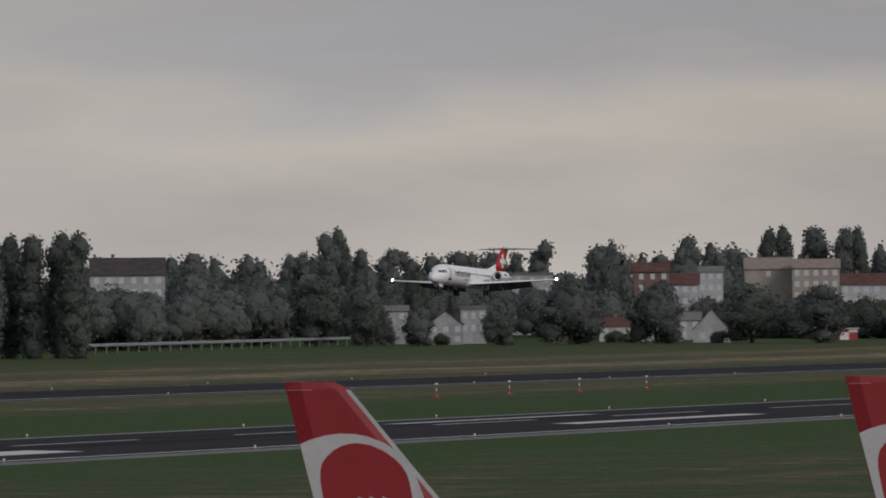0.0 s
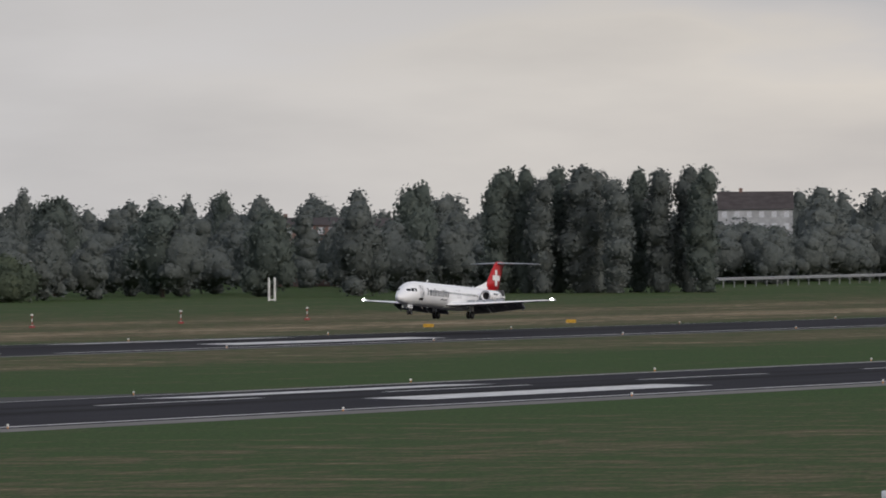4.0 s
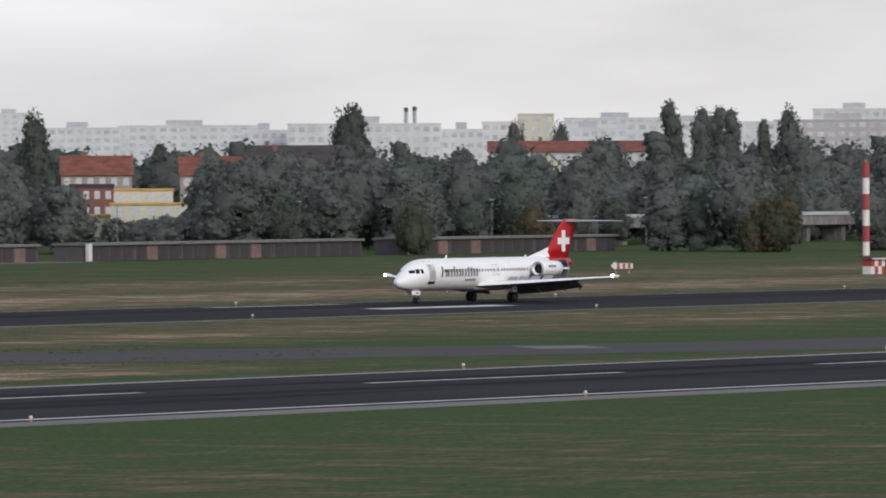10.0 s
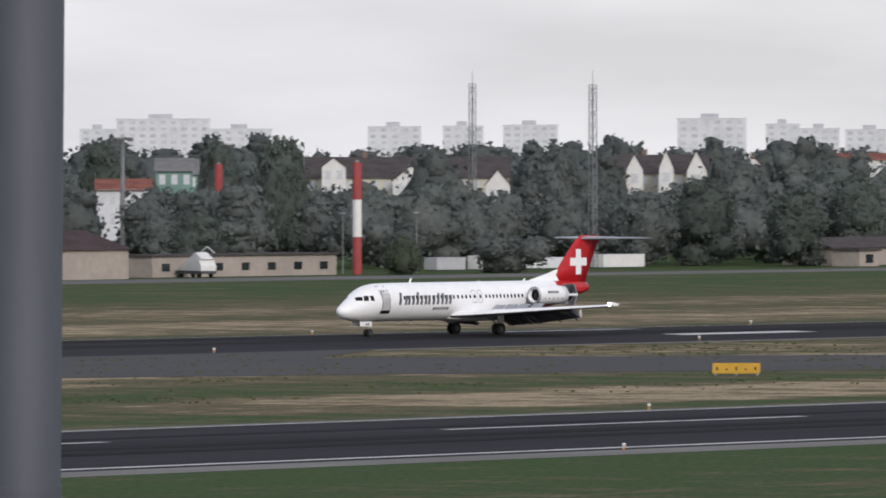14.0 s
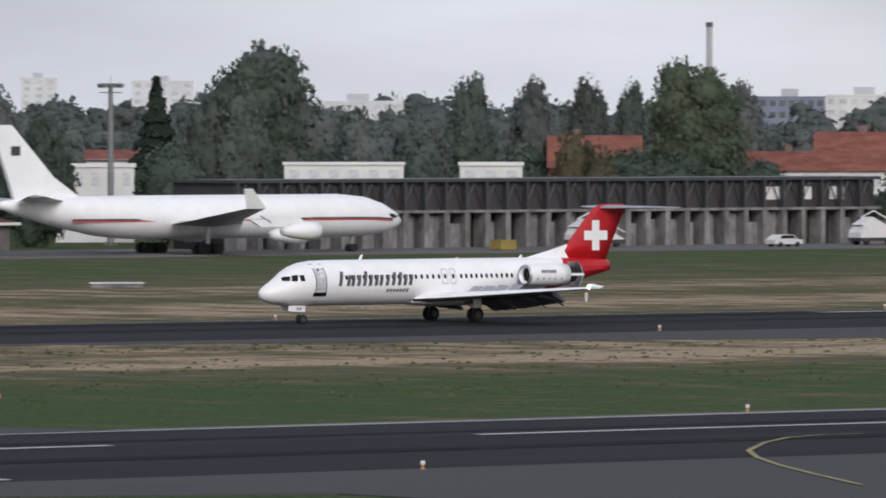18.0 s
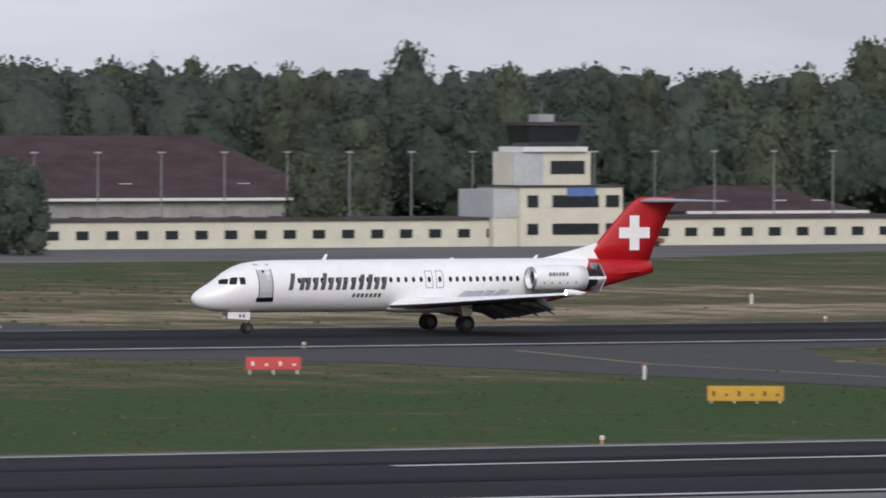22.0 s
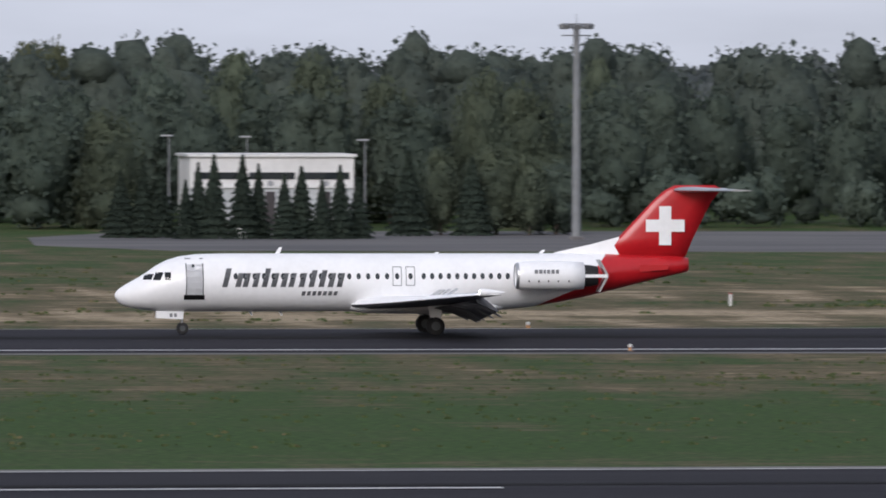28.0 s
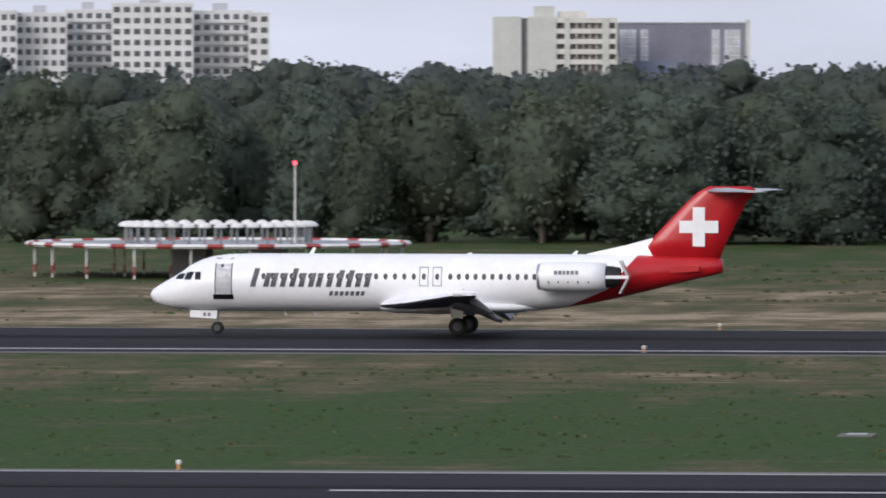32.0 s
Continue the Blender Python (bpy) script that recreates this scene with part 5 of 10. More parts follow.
CLINKER = mat("dark_clinker", (0.125, 0.112, 0.122), 0.9, 0, 0.1, 0.3)
flats(-17.6, 2606.9, 0.4, 17.7, 14, 17.9, 3, 6, TAN_WALL, "pinkish low block behind the wood")


def balcony_tower():
    """An off-white block: blank concrete end, stair tower and five rows of deep loggias between piers."""
    t = thing("apartment_block", "off-white apartment tower with deep loggias and blank concrete end", "building", (-293.4, 2492, 0), 6.4, "blocks on the skyline")
    part("blank_wall", box(0, 7.6, 0, 16, 0, 28.2), ASH_WALL, t, "grey-green concrete panels")
    part("recess", box(7.6, 9.2, 1.2, 16, 0, 27.8), GREY_DARK, t, "recessed joint, shade painted in")
    part("blank_wall", box(9.2, 16.5, 0, 16, 0, 28.2), ASH_WALL, t, "grey-green concrete panels")
    part("stair_tower", box(10.8, 16.4, 1, 12, 28.2, 31.0), ASH_WALL, t)
    part("roof_house", box(17.2, 25, 3, 12, 27.9, 29.6), OFF_WHITE, t)
    part("core", box(16.5, 33.0, 1.6, 16, 0, 27.9), LOGGIA, t, "loggia wall with shade in its colour")
    for x0, x1 in ((16.5, 16.9), (19.0, 20.5), (29.0, 30.9), (32.5, 33.0)):
        part("pier", box(x0, x1, -0.25, 1.6, 0, 27.9), ASH_WALL, t, "grey concrete pier")
    for z in (26.9, 24.05, 21.3, 18.6, 15.9):
        for x0, x1 in ((16.9, 19.0), (20.5, 29.0), (30.9, 32.5)):
            part("parapet", box(x0, x1, 0, 1.6, z - 0.35, z + 1.0 if z > 26 else z + 0.95), OFF_WHITE, t, "off-white loggia parapet")
        for k in range(4):
            part("post", box(22.1 + 1.75 * k, 22.35 + 1.75 * k, 0.2, 0.5, z - 1.8, z - 0.35), OFF_WHITE, t)


def panel_office():
    """A grey-lilac office block with a ribbed blank middle and pale glazed stair columns."""
    t = thing("office_block", "grey-lilac office block with ribbed front and pale glazing", "building", (-263.4, 2520, 0), 5.8, "blocks on the skyline")
    part("wall", box(0, 35.6, 0, 16, 0, 26.5), LILAC_DARK, t)
    part("roof_edge", box(-0.2, 35.8, -0.3, 16.2, 26.5, 26.9), GREY_WALL, t)
    part("corner_pier", box(34.6, 35.7, -0.5, 0, 0, 27.6), ASH_WALL, t, "pale corner pier")
    for i in range(14):
        part("rib", box(10.8 + i, 11.15 + i, -0.22, -0.002, 0, 25.6), LILAC_DARK, t)
    for x0, x1, n in ((0.8, 5.3, 4), (6.4, 8.6, 2), (25.5, 27.7, 2), (28.9, 33.2, 4)):
        for z in (23.0, 20.6, 18.2, 15.8):
            for i in range(n):
                a = x0 + (x1 - x0) * i / n
                part("pane", box(a + 0.06, a + (x1 - x0) / n - 0.06, -0.15, -0.002, z, z + 1.9), PANE_SKY, t)
            part("spandrel", box(x0, x1, -0.12, -0.004, z - 0.4, z - 0.05), WHITE_WALL, t, "white spandrel")
    part("side_wing", box(0, 4.4, -6, -0.6, 0, 17.6), WHITE_WALL, t, "white low wing")
    part("side_wing", box(4.4, 19.5, -6, -0.6, 0, 16.5), BLUE_WALL, t, "blue low wing")


# joint and loggia walls: recess shade is put into the base colour
GREY_DARK = mat("shaded_joint", (0.16, 0.15, 0.16), 0.9, 0, 0.06, 0.3)
LOGGIA = mat("shaded_loggia_brown", (0.20, 0.175, 0.17), 0.9, 0, 0.1, 0.4)
LILAC_DARK = mat("grey_lilac_cladding", (0.20, 0.20, 0.25), 0.7, 0, 0.08, 0.2)
balcony_tower()
panel_office()
flats(-420.2, 2472.5, 9.6, 4.5, 16, 29.2, 9, 2, WHITE_WALL, "white apartment tower")
flats(-413.3, 2483.8, 9.4, 13.5, 16, 28.7, 9, 6, WHITE_WALL, "white apartment tower with windows")
flats(-403.9, 2505.7, 9.2, 12.7, 16, 29.7, 9, 5, WHITE_WALL, "white apartment tower with balconies")
flats(-382.6, 2478.6, 8.8, 21.5, 16, 31.2, 10, 8, WHITE_WALL, "tall white apartment tower")
flats(-367.4, 2501.2, 8.4, 15.6, 16, 29.4, 9, 6, WHITE_WALL, "white apartment tower with balconies")
flats(-354.7, 2482.8, 8.1, 5.5, 16, 28.7, 9, 2, WHITE_WALL, "end of a white apartment tower")
flats(-151.4, 3002.2, 2.9, 8.6, 12, 20.2, 4, 2, PALE_WALL, "dark round-topped water tower house")
house(1618.0, 1100.9, -55.8, 24.4, 14, 13.0, 4.4, WHITE_WALL, SLATE, 8, 2, False, "white row house with dark tiled roof")
house(1607.0, 1079.7, -56.1, 6.0, 12, 10.9, 4.3, CREAM_WALL, SLATE, 2, 2, True, "cream gabled house end")
house(1777.1, 1132.0, -57.5, 39.5, 14, 16.0, 2.3, GREY_WALL, REDROOF, 14, 2, False, "long row of houses with red tiled roofs")
house(1646.5, 1056.0, -57.3, 6.1, 12, 12.8, 2.8, CREAM_WALL, SLATE, 2, 2, True, "pale gabled house end")
house(1549.6, 1193.5, -52.4, 16.3, 12, 14.7, 2.4, WHITE_WALL, REDROOF, 6, 2, False, "white row houses with red roofs")
house(1554.3, 1104.9, -54.6, 14.2, 14, 11.6, 3.8, TAN_WALL, REDROOF, 6, 2, False, "grey-brown houses with red tiled roofs")
house(1526.9, 1057.0, -55.3, 13.5, 14, 11.6, 3.6, TAN_WALL, REDROOF, 5, 2, False, "grey-brown houses with red tiled roofs")
house(1535.5, 1044.3, -55.8, 17.9, 14, 11.0, 5.5, WHITE_WALL, SLATE, 6, 2, False, "white house with dark tiled roof")
house(1532.2, 1029.6, -56.1, 5.4, 12, 12.5, 2.7, CREAM_WALL, SLATE, 2, 2, True, "cream gabled house end")
house(1462.4, 1027.1, -54.9, 15.0, 14, 6.1, 0.4, CREAM_WALL, YELLOWROOF, 5, 2, False, "cream works hall with yellow roof edges")
house(1477.2, 1039.0, -54.9, 11.1, 12, 8.7, 0.4, CREAM_WALL, YELLOWROOF, 4, 2, False, "upper storey of the cream works hall with yellow edge")
house(1465.2, 1038.6, -54.7, 15.0, 12, 3.8, 0.5, CREAM_WALL, YELLOWROOF, 5, 1, False, "low annexe with ochre yellow roof edge")
house(1504.0, 1070.3, -54.6, 8.5, 12, 9.2, 0.7, RUST_WALL, SLATE, 4, 2, False, "rust-red works block")
house(1322.1, 1156.4, -48.8, 37.6, 13, 11.8, 3.8, CREAM_WALL, SLATE, 16, 2, False, "long row of dormered houses with dark roofs")
house(1352.8, 1120.4, -50.4, 16.9, 13, 12.5, 3.4, CREAM_WALL, SLATE, 8, 2, False, "cream row houses with white gables")
house(1338.4, 1115.0, -50.2, 3.1, 8, 13.0, 3.0, WHITE_WALL, SLATE, 1, 2, True, "white front gable of a row house")
house(1342.1, 1110.5, -50.4, 2.7, 8, 13.2, 3.5, WHITE_WALL, SLATE, 1, 2, True, "white front gable of a row house")
house(1345.7, 1106.2, -50.6, 3.6, 8, 12.9, 3.7, WHITE_WALL, SLATE, 1, 2, True, "white front gable of a row house")
house(1363.0, 1107.1, -50.9, 6.5, 12, 12.1, 3.6, WHITE_WALL, REDROOF, 2, 2, True, "white gabled house with red roof")
house(1302.3, 1157.0, -48.4, 4.4, 8, 13.7, 1.7, WHITE_WALL, SLATE, 2, 2, True, "white front gable of a row house")
house(1311.7, 1146.3, -48.8, 6.7, 8, 11.2, 2.7, WHITE_WALL, SLATE, 3, 2, True, "white front gable of a row house")
house(1319.9, 1132.3, -49.4, 4.4, 8, 10.3, 2.9, WHITE_WALL, SLATE, 2, 2, True, "white front gable of a row house")
house(1220.1, 1119.7, -47.5, 5.9, 12, 12.7, 2.6, GREEN_WALL, FLATROOF, 3, 3, False, "green-grey flat-roofed block")
house(1884.0, 1497.2, -51.5, 22.9, 13, 14.6, 1.7, WHITE_WALL, REDROOF, 9, 2, False, "distant white houses with red roofs")
house(1743.3, 1352.6, -52.2, 22.3, 13, 12.8, 2.7, WHITE_WALL, REDROOF, 9, 2, False, "distant white houses with red roofs")
house(1012.3, 1047.2, -44.0, 25.5, 13, 9.9, 1.8, PALE_WALL, REDROOF, 14, 3, False, "long pale apartment row with red tiled roof")
house(989.0, 1041.2, -43.5, 5.5, 12, 7.9, 3.6, GREY_WALL, REDROOF, 1, 3, True, "blank pale gable end of an apartment row")
house(990.3, 998.0, -44.8, 11.0, 12, 7.6, 1.9, PALE_WALL, REDROOF, 6, 2, False, "pale apartment row with red tiled roof")
house(1044.6, 1015.0, -45.8, 19.2, 13, 10.3, 1.7, PALE_WALL, REDROOF, 9, 2, False, "pale apartment row with red tiled roof")
house(1002.0, 972.0, -45.9, 14.1, 12, 7.2, 1.5, PALE_WALL, REDROOF, 8, 2, False, "pale apartment row with faded red roof")
house(1067.1, 991.3, -47.1, 8.3, 13, 10.7, 1.6, PALE_WALL, REDROOF, 5, 2, False, "pale apartment row with red tiled roof")
house(1109.2, 1019.4, -47.4, 5.8, 13, 13.5, 2.0, GREEN_WALL, FLATROOF, 3, 4, False, "green-clad flat-roofed works block")
house(895.2, 993.1, -42.0, 21.6, 14, 8.0, 4.6, WHITE_WALL, REDROOF, 10, 2, False, "white apartment row with broad red tiled roof")
house(886.7, 977.9, -42.2, 10.2, 4, 9.3, 0.3, WHITE_WALL, REDROOF, 5, 2, False, "white dormer front of an apartment row")
house(863.3, 1020.9, -40.2, 12.9, 14, 7.7, 4.4, REDROOF, REDROOF, 4, 1, False, "barn-like house with red tiled roof and wall")
house(928.1, 1030.1, -42.0, 22.4, 13, 9.3, 3.1, WHITE_WALL, REDROOF, 8, 2, False, "white apartment row with red tiled roof")
house(866.7, 977.7, -41.6, 19.2, 13, 7.4, 2.6, WHITE_WALL, REDROOF, 8, 1, False, "lower white row with red tiled roof")
house(722.8, 902.2, -38.7, 14.5, 12, 9.0, 0.3, WHITE_WALL, WHITEROOF, 6, 1, False, "long white flat-roofed pavilion")
house(736.7, 890.8, -39.6, 7.6, 12, 8.9, 0.4, WHITE_WALL, WHITEROOF, 3, 1, False, "white flat-roofed pavilion")
house(680.7, 897.0, -37.2, 9.3, 12, 8.9, 0.4, WHITE_WALL, WHITEROOF, 5, 2, False, "white flat-roofed pavilion")
house(761.2, 999.1, -37.3, 7.1, 12, 9.2, 1.2, PALE_WALL, REDROOF, 4, 2, False, "house with red tiled roof behind trees")
house(642.3, 935.8, -34.5, 11.1, 10, 6.3, 0.9, WHITE_WALL, WHITEROOF, 6, 1, False, "white roof pavilion with dark windows")


def spire(x, y, base, top, wide, wall, roof, label, towers=1, gap=0.0):
    """A church tower with a steep pyramid roof."""
    t = thing("church", label, "church", (x, y, 0), -math.degrees(math.atan2(x, y)))
    for i in range(towers):
        o = (i - (towers - 1) / 2) * gap
        part("tower", box(o - wide / 2, o + wide / 2, -wide / 2, wide / 2, 0, base), wall, t)
        n = 4 if towers > 1 else 8
        r = wide * (0.71 if n == 4 else 0.54)
        ring = [(o + r * math.cos(2 * math.pi * (k + 0.5) / n), r * math.sin(2 * math.pi * (k + 0.5) / n)) for k in range(n)]
        rf = part("roof", loft([[(a, b, base) for a, b in ring], [(o + (a - o) * 0.5, b * 0.5, base + (top - base) * 0.45) for a, b in ring], [(o + (a - o) * 0.03, b * 0.03, top) for a, b in ring]]), roof, t)
        part("finial", tube((o, 0, top), (o, 0, top + 2.2), 0.12, 0.05, 6), SLATE, rf)
    return t


COPPER = mat("green_copper_roof", (0.19, 0.265, 0.255), 0.7, 0, 0.12, 0.3)
SPIRE_BLUE = mat("blue_grey_slate", (0.125, 0.14, 0.17), 0.8, 0, 0.08, 0.3)
spire(3546, 1870, 27, 53.0, 9.5, SPIRE_BLUE, SPIRE_BLUE, "dark church tower with slender blue-grey slate spire")
spire(1061, 3500, 17, 46, 19.5, SPIRE_BLUE, SPIRE_BLUE, "dark stone church with twin pyramid spires", 2, 17.6)
spire(-129.6, 3000, 16, 32.3, 4.6, BRICK_WALL, COPPER, "church tower with slender green copper spire")


def saddle_church(x, y, w, d, eave, ridge, turn):
    """A church tower under a steep saddle roof, its gable wall grey-brown between white edges."""
    t = thing("church", "white church tower with green copper saddle roof", "church", (x, y, 0), turn)
    part("tower", prism([(-w / 2, 0), (w / 2, 0), (w / 2, eave), (0, ridge), (-w / 2, eave)], 1, 0, d), WHITE_WALL, t)
    part("gable_panel", prism([(-w / 2 + 0.7, 2), (w / 2 - 0.7, 2), (w / 2 - 0.7, eave - 0.2), (0, ridge - 1.0), (-w / 2 + 0.7, eave - 0.2)], 1, -0.15, -0.002), TAN_WALL, t, "grey-brown gable wall")
    for side in (-1, 1):
        part("roof", prism([(side * (w / 2 + 0.4), eave - 0.3), (0, ridge + 0.15), (0, ridge + 0.5), (side * (w / 2 + 0.5), eave + 0.05)], 1, -0.3, d + 0.3), COPPER, t, "green copper roof slope")
    for z in (eave - 6.4, eave - 4.6, eave - 2.8):
        part("louvre", box(-w / 2 - 0.1, -w / 2 - 0.002, 1.2, d - 1.2, z, z + 0.9), DARK_WALL, t)
    part("finial", tube((0, 0.4, ridge), (0, 0.4, ridge + 3.4), 0.12, 0.06, 6), SLATE, t)


clinker_tower()
saddle_church(-45.6, 2797, 5.6, 7.0, 19.3, 22.6, 32)


def stack(x, y, h, r, material, label):
    t = thing("chimney_stack", label, "chimney", (x, y, 0))
    part("shaft", tube((0, 0, 0), (0, 0, h), r, r * 0.8, 14), material, t)
    part("rim", tube((0, 0, h - 1.2), (0, 0, h), r * 0.95, r * 0.95, 14), DARK_WALL, t)


stack(1559.9, 1800, 37.8, 0.95, GREY_WALL, "slim pale grey chimney stack behind trees")
stack(2771, 1640, 29.5, 1.0, GREY_WALL, "grey chimney stack of the hospital")
stack(2354, 1560, 29.3, 0.7, GREY_WALL, "short twin stack on a roof")
stack(2356.5, 1558.6, 29.6, 0.7, GREY_WALL, "short twin stack on a roof")


def lattice(bm, h, w0, w1, bays, r):
    for i in range(bays):
        z0, z1 = h * i / bays, h * (i + 1) / bays
        a, b = w0 + (w1 - w0) * i / bays, w0 + (w1 - w0) * (i + 1) / bays
        c0 = [(-a, -a, z0), (a, -a, z0), (a, a, z0), (-a, a, z0)]
        c1 = [(-b, -b, z1), (b, -b, z1), (b, b, z1), (-b, b, z1)]
        for k in range(4):
            add_tube(bm, c0[k], c1[k], r, None, 4)
            add_tube(bm, c0[k], c1[(k + 1) % 4], r * 0.7, None, 4)
            add_tube(bm, c1[k], c1[(k + 1) % 4], r * 0.7, None, 4)


STEEL = mat("galvanised_steel", (0.22, 0.23, 0.24), 0.6, 0.4, 0.1, 1)
RED_PAINT = mat("red_signal_paint", (0.33, 0.055, 0.055), 0.6, 0, 0.1, 1)
WHITE_PAINT = mat("white_signal_paint", (0.72, 0.71, 0.70), 0.6, 0, 0.06, 1)


def radio_mast(x, y, h, label, w=0.45):
    t = thing("radio_mast", label, "mast", (x, y, 0))
    bm = bmesh.new()
    lattice(bm, h, w, w * 0.8, int(h / 1.6), 0.06)
    part("lattice", bm, STEEL, t)
    part("aerial", tube((0, 0, h), (0, 0, h + 2), 0.05, 0.03, 5), STEEL, t)


radio_mast(1101.4, 950, 26.8, "tall grey lattice radio mast")
radio_mast(1011.2, 850, 25.6, "tall grey lattice radio mast")
radio_mast(573, 2000, 30, "distant grey lattice radio mast", 0.4)
radio_mast(461, 1700, 24.5, "distant slim radio mast", 0.3)
radio_mast(581.8, 2000, 26.4, "distant aerial mast above the wood", 0.5)
radio_mast(593.9, 2000, 28.6, "distant aerial mast above the wood", 0.35)
radio_mast(639, 2000, 30.5, "distant slim radio mast", 0.35)
radio_mast(649.8, 2000, 27.0, "distant short lattice pylon above the wood", 2.2)
radio_mast(159, 2600, 20.5, "distant pylon behind the wood", 1.2)
radio_mast(-12, 2800, 19.0, "distant slim radio mast", 0.4)


def tower_crane():
    t = thing("tower_crane", "pale orange tower crane with long jib above the trees", "crane", (595.3, 1500, 0), -20)
    orange = mat("crane_paint", (0.30, 0.25, 0.22), 0.7, 0, 0.08, 1)
    bm = bmesh.new()
    lattice(bm, 26, 0.8, 0.8, 13, 0.12)
    part("mast", bm, orange, t)
    chord = [tube((0, yy, zz), (39.6, yy, zz), 0.07, 0.05, 5) for yy, zz in ((-0.6, 25.8), (0.6, 25.8), (0, 27.0))]
    for bm in chord:
        part("jib_chord", bm, orange, t)
    for i in range(22):
        x0, x1 = i * 1.8, (i + 1) * 1.8
        bm = tube((x0, -0.6, 25.8), (x1, 0, 27), 0.04, None, 4)
        add_tube(bm, (x1, 0.6, 25.8), (x0, 0, 27), 0.04, None, 4)
        part("jib_brace", bm, orange, t)
    part("counterweight", box(-4.2, -2.4, -0.7, 0.7, 24.6, 26.4), GREY_WALL, t)
    part("cab", box(0.8, 2.2, -0.7, 0.7, 23.8, 25.6), WHITE_WALL, t)


tower_crane()

# ---- single trees ----
tree("poplar", 1823.0, 822.7, 26.0, 0.92)
tree("poplar", 1833.3, 824.0, 26.7, 0.81)
tree("poplar", 1825.4, 817.2, 26.9, 0.75)
tree("poplar", 1822.3, 811.9, 24.7, 0.86)
tree("poplar", 1837.7, 814.2, 27.0, 0.90)
tree("poplar", 1830.0, 806.8, 27.4, 1.08)
tree("poplar", 1836.0, 805.6, 26.3, 0.82)
tree("poplar", 1823.7, 796.3, 24.6, 0.98)
tree("poplar", 1844.1, 799.6, 26.5, 0.81)
tree("poplar", 1836.9, 791.0, 26.5, 0.91)
tree("poplar", 1843.7, 788.0, 27.2, 0.79)
tree("poplar", 1835.7, 781.1, 26.8, 0.90)
tree("poplar", 2418.8, 953.5, 29.8, 0.81)
tree("poplar", 2429.3, 954.3, 31.0, 0.69)
tree("poplar", 2422.2, 944.9, 25.2, 0.74)
tree("poplar", 2425.0, 937.7, 25.3, 0.95)
tree("poplar", 2555.2, 872.2, 30.5, 0.73)
tree("poplar", 2547.1, 865.2, 31.1, 0.71)
tree("poplar", 2559.4, 860.0, 31.1, 1.07)
tree("poplar", 2552.7, 848.4, 30.8, 0.72)
tree("poplar", 2563.6, 847.5, 30.8, 0.61)
tree("broad", 2446.7, 879.5, 27.1, 0.55)
tree("broad", 2318.0, 936.3, 23.3, 0.93)
tree("tall", 2240.8, 859.5, 21.2, 0.75)
tree("broad", 2195.9, 779.0, 15.6, 1.19)
tree("broad", 2188.8, 798.7, 17.2, 1.27)
tree("broad", 2163.8, 808.7, 9.5, 1.23)
tree("broad", 2147.7, 823.2, 9.6, 1.12)
tree("broad", 2143.2, 834.7, 12.6, 1.05)
tree("broad", 2166.6, 857.2, 17.6, 1.05)
tree("broad", 2155.2, 885.5, 21.5, 0.94)
tree("broad", 2203.7, 756.7, 15.4, 1.31)
tree("broad", 2199.6, 737.7, 14.5, 1.38)
tree("broad", 2122.7, 885.6, 14.4, 0.92)
tree("poplar", 2169.1, 1242.9, 25.2, 0.92)
tree("poplar", 2000.2, 1135.4, 26.1, 0.54)
tree("poplar", 2003.8, 1129.2, 29.6, 0.51)
tree("poplar", 2006.4, 1124.4, 29.2, 0.55)
tree("broad", 1747.6, 972.5, 22.3, 0.58)
tree("broad", 1761.4, 947.4, 22.1, 0.85)
tree("broad", 2305.1, 1202.8, 25.6, 0.80)
tree("broad", 1782.4, 907.2, 22.1, 0.78)
tree("broad", 1747.8, 864.7, 19.8, 0.99)
tree("tall", 2224.2, 1141.5, 25.6, 0.50)
tree("broad", 1757.5, 844.9, 19.0, 0.81)
tree("tall", 2248.0, 1093.9, 24.9, 0.56)
tree("broad", 1906.6, 880.4, 24.9, 0.67)
tree("broad", 1765.5, 828.0, 18.9, 0.89)
tree("bush", 1636.0, 863.7, 10.3, 1.29)
tree("bush", 1644.7, 847.1, 10.1, 1.20)
tree("bush", 1583.7, 855.6, 8.6, 1.37)
tree("bush", 1528.1, 852.9, 7.1, 1.02)
tree("broad", 1909.6, 1281.9, 29.0, 0.50)
tree("tall", 1931.9, 1248.1, 25.0, 0.50)
tree("tall", 1937.6, 1239.2, 24.6, 0.50)
tree("poplar", 1782.5, 1110.3, 27.3, 0.70)
tree("poplar", 1785.7, 1105.1, 26.0, 0.67)
tree("poplar", 1796.2, 1107.2, 26.3, 0.66)
tree("poplar", 1789.5, 1099.0, 25.7, 0.61)
tree("poplar", 1793.2, 1092.9, 23.1, 0.56)
tree("tall", 1796.0, 1088.2, 27.4, 0.50)
tree("poplar", 1811.6, 1062.2, 28.8, 0.72)
tree("poplar", 1822.6, 1063.1, 29.1, 0.50)
tree("poplar", 1815.0, 1056.2, 28.5, 0.50)
tree("poplar", 1819.4, 1048.6, 27.0, 0.58)
tree("poplar", 1826.3, 1036.7, 26.0, 0.50)
tree("poplar", 1829.4, 1031.2, 28.7, 0.50)
tree("poplar", 1831.8, 1026.9, 28.3, 0.50)
tree("broad", 1406.3, 955.1, 11.6, 1.37)
tree("broad", 1461.0, 963.3, 15.2, 1.25)
tree("broad", 1520.9, 962.8, 18.9, 0.96)
tree("broad", 1487.5, 921.9, 14.9, 1.10)
tree("broad", 1584.0, 955.7, 19.3, 0.89)
tree("broad", 1593.1, 940.5, 19.8, 0.87)
tree("broad", 1601.4, 926.2, 19.2, 0.90)
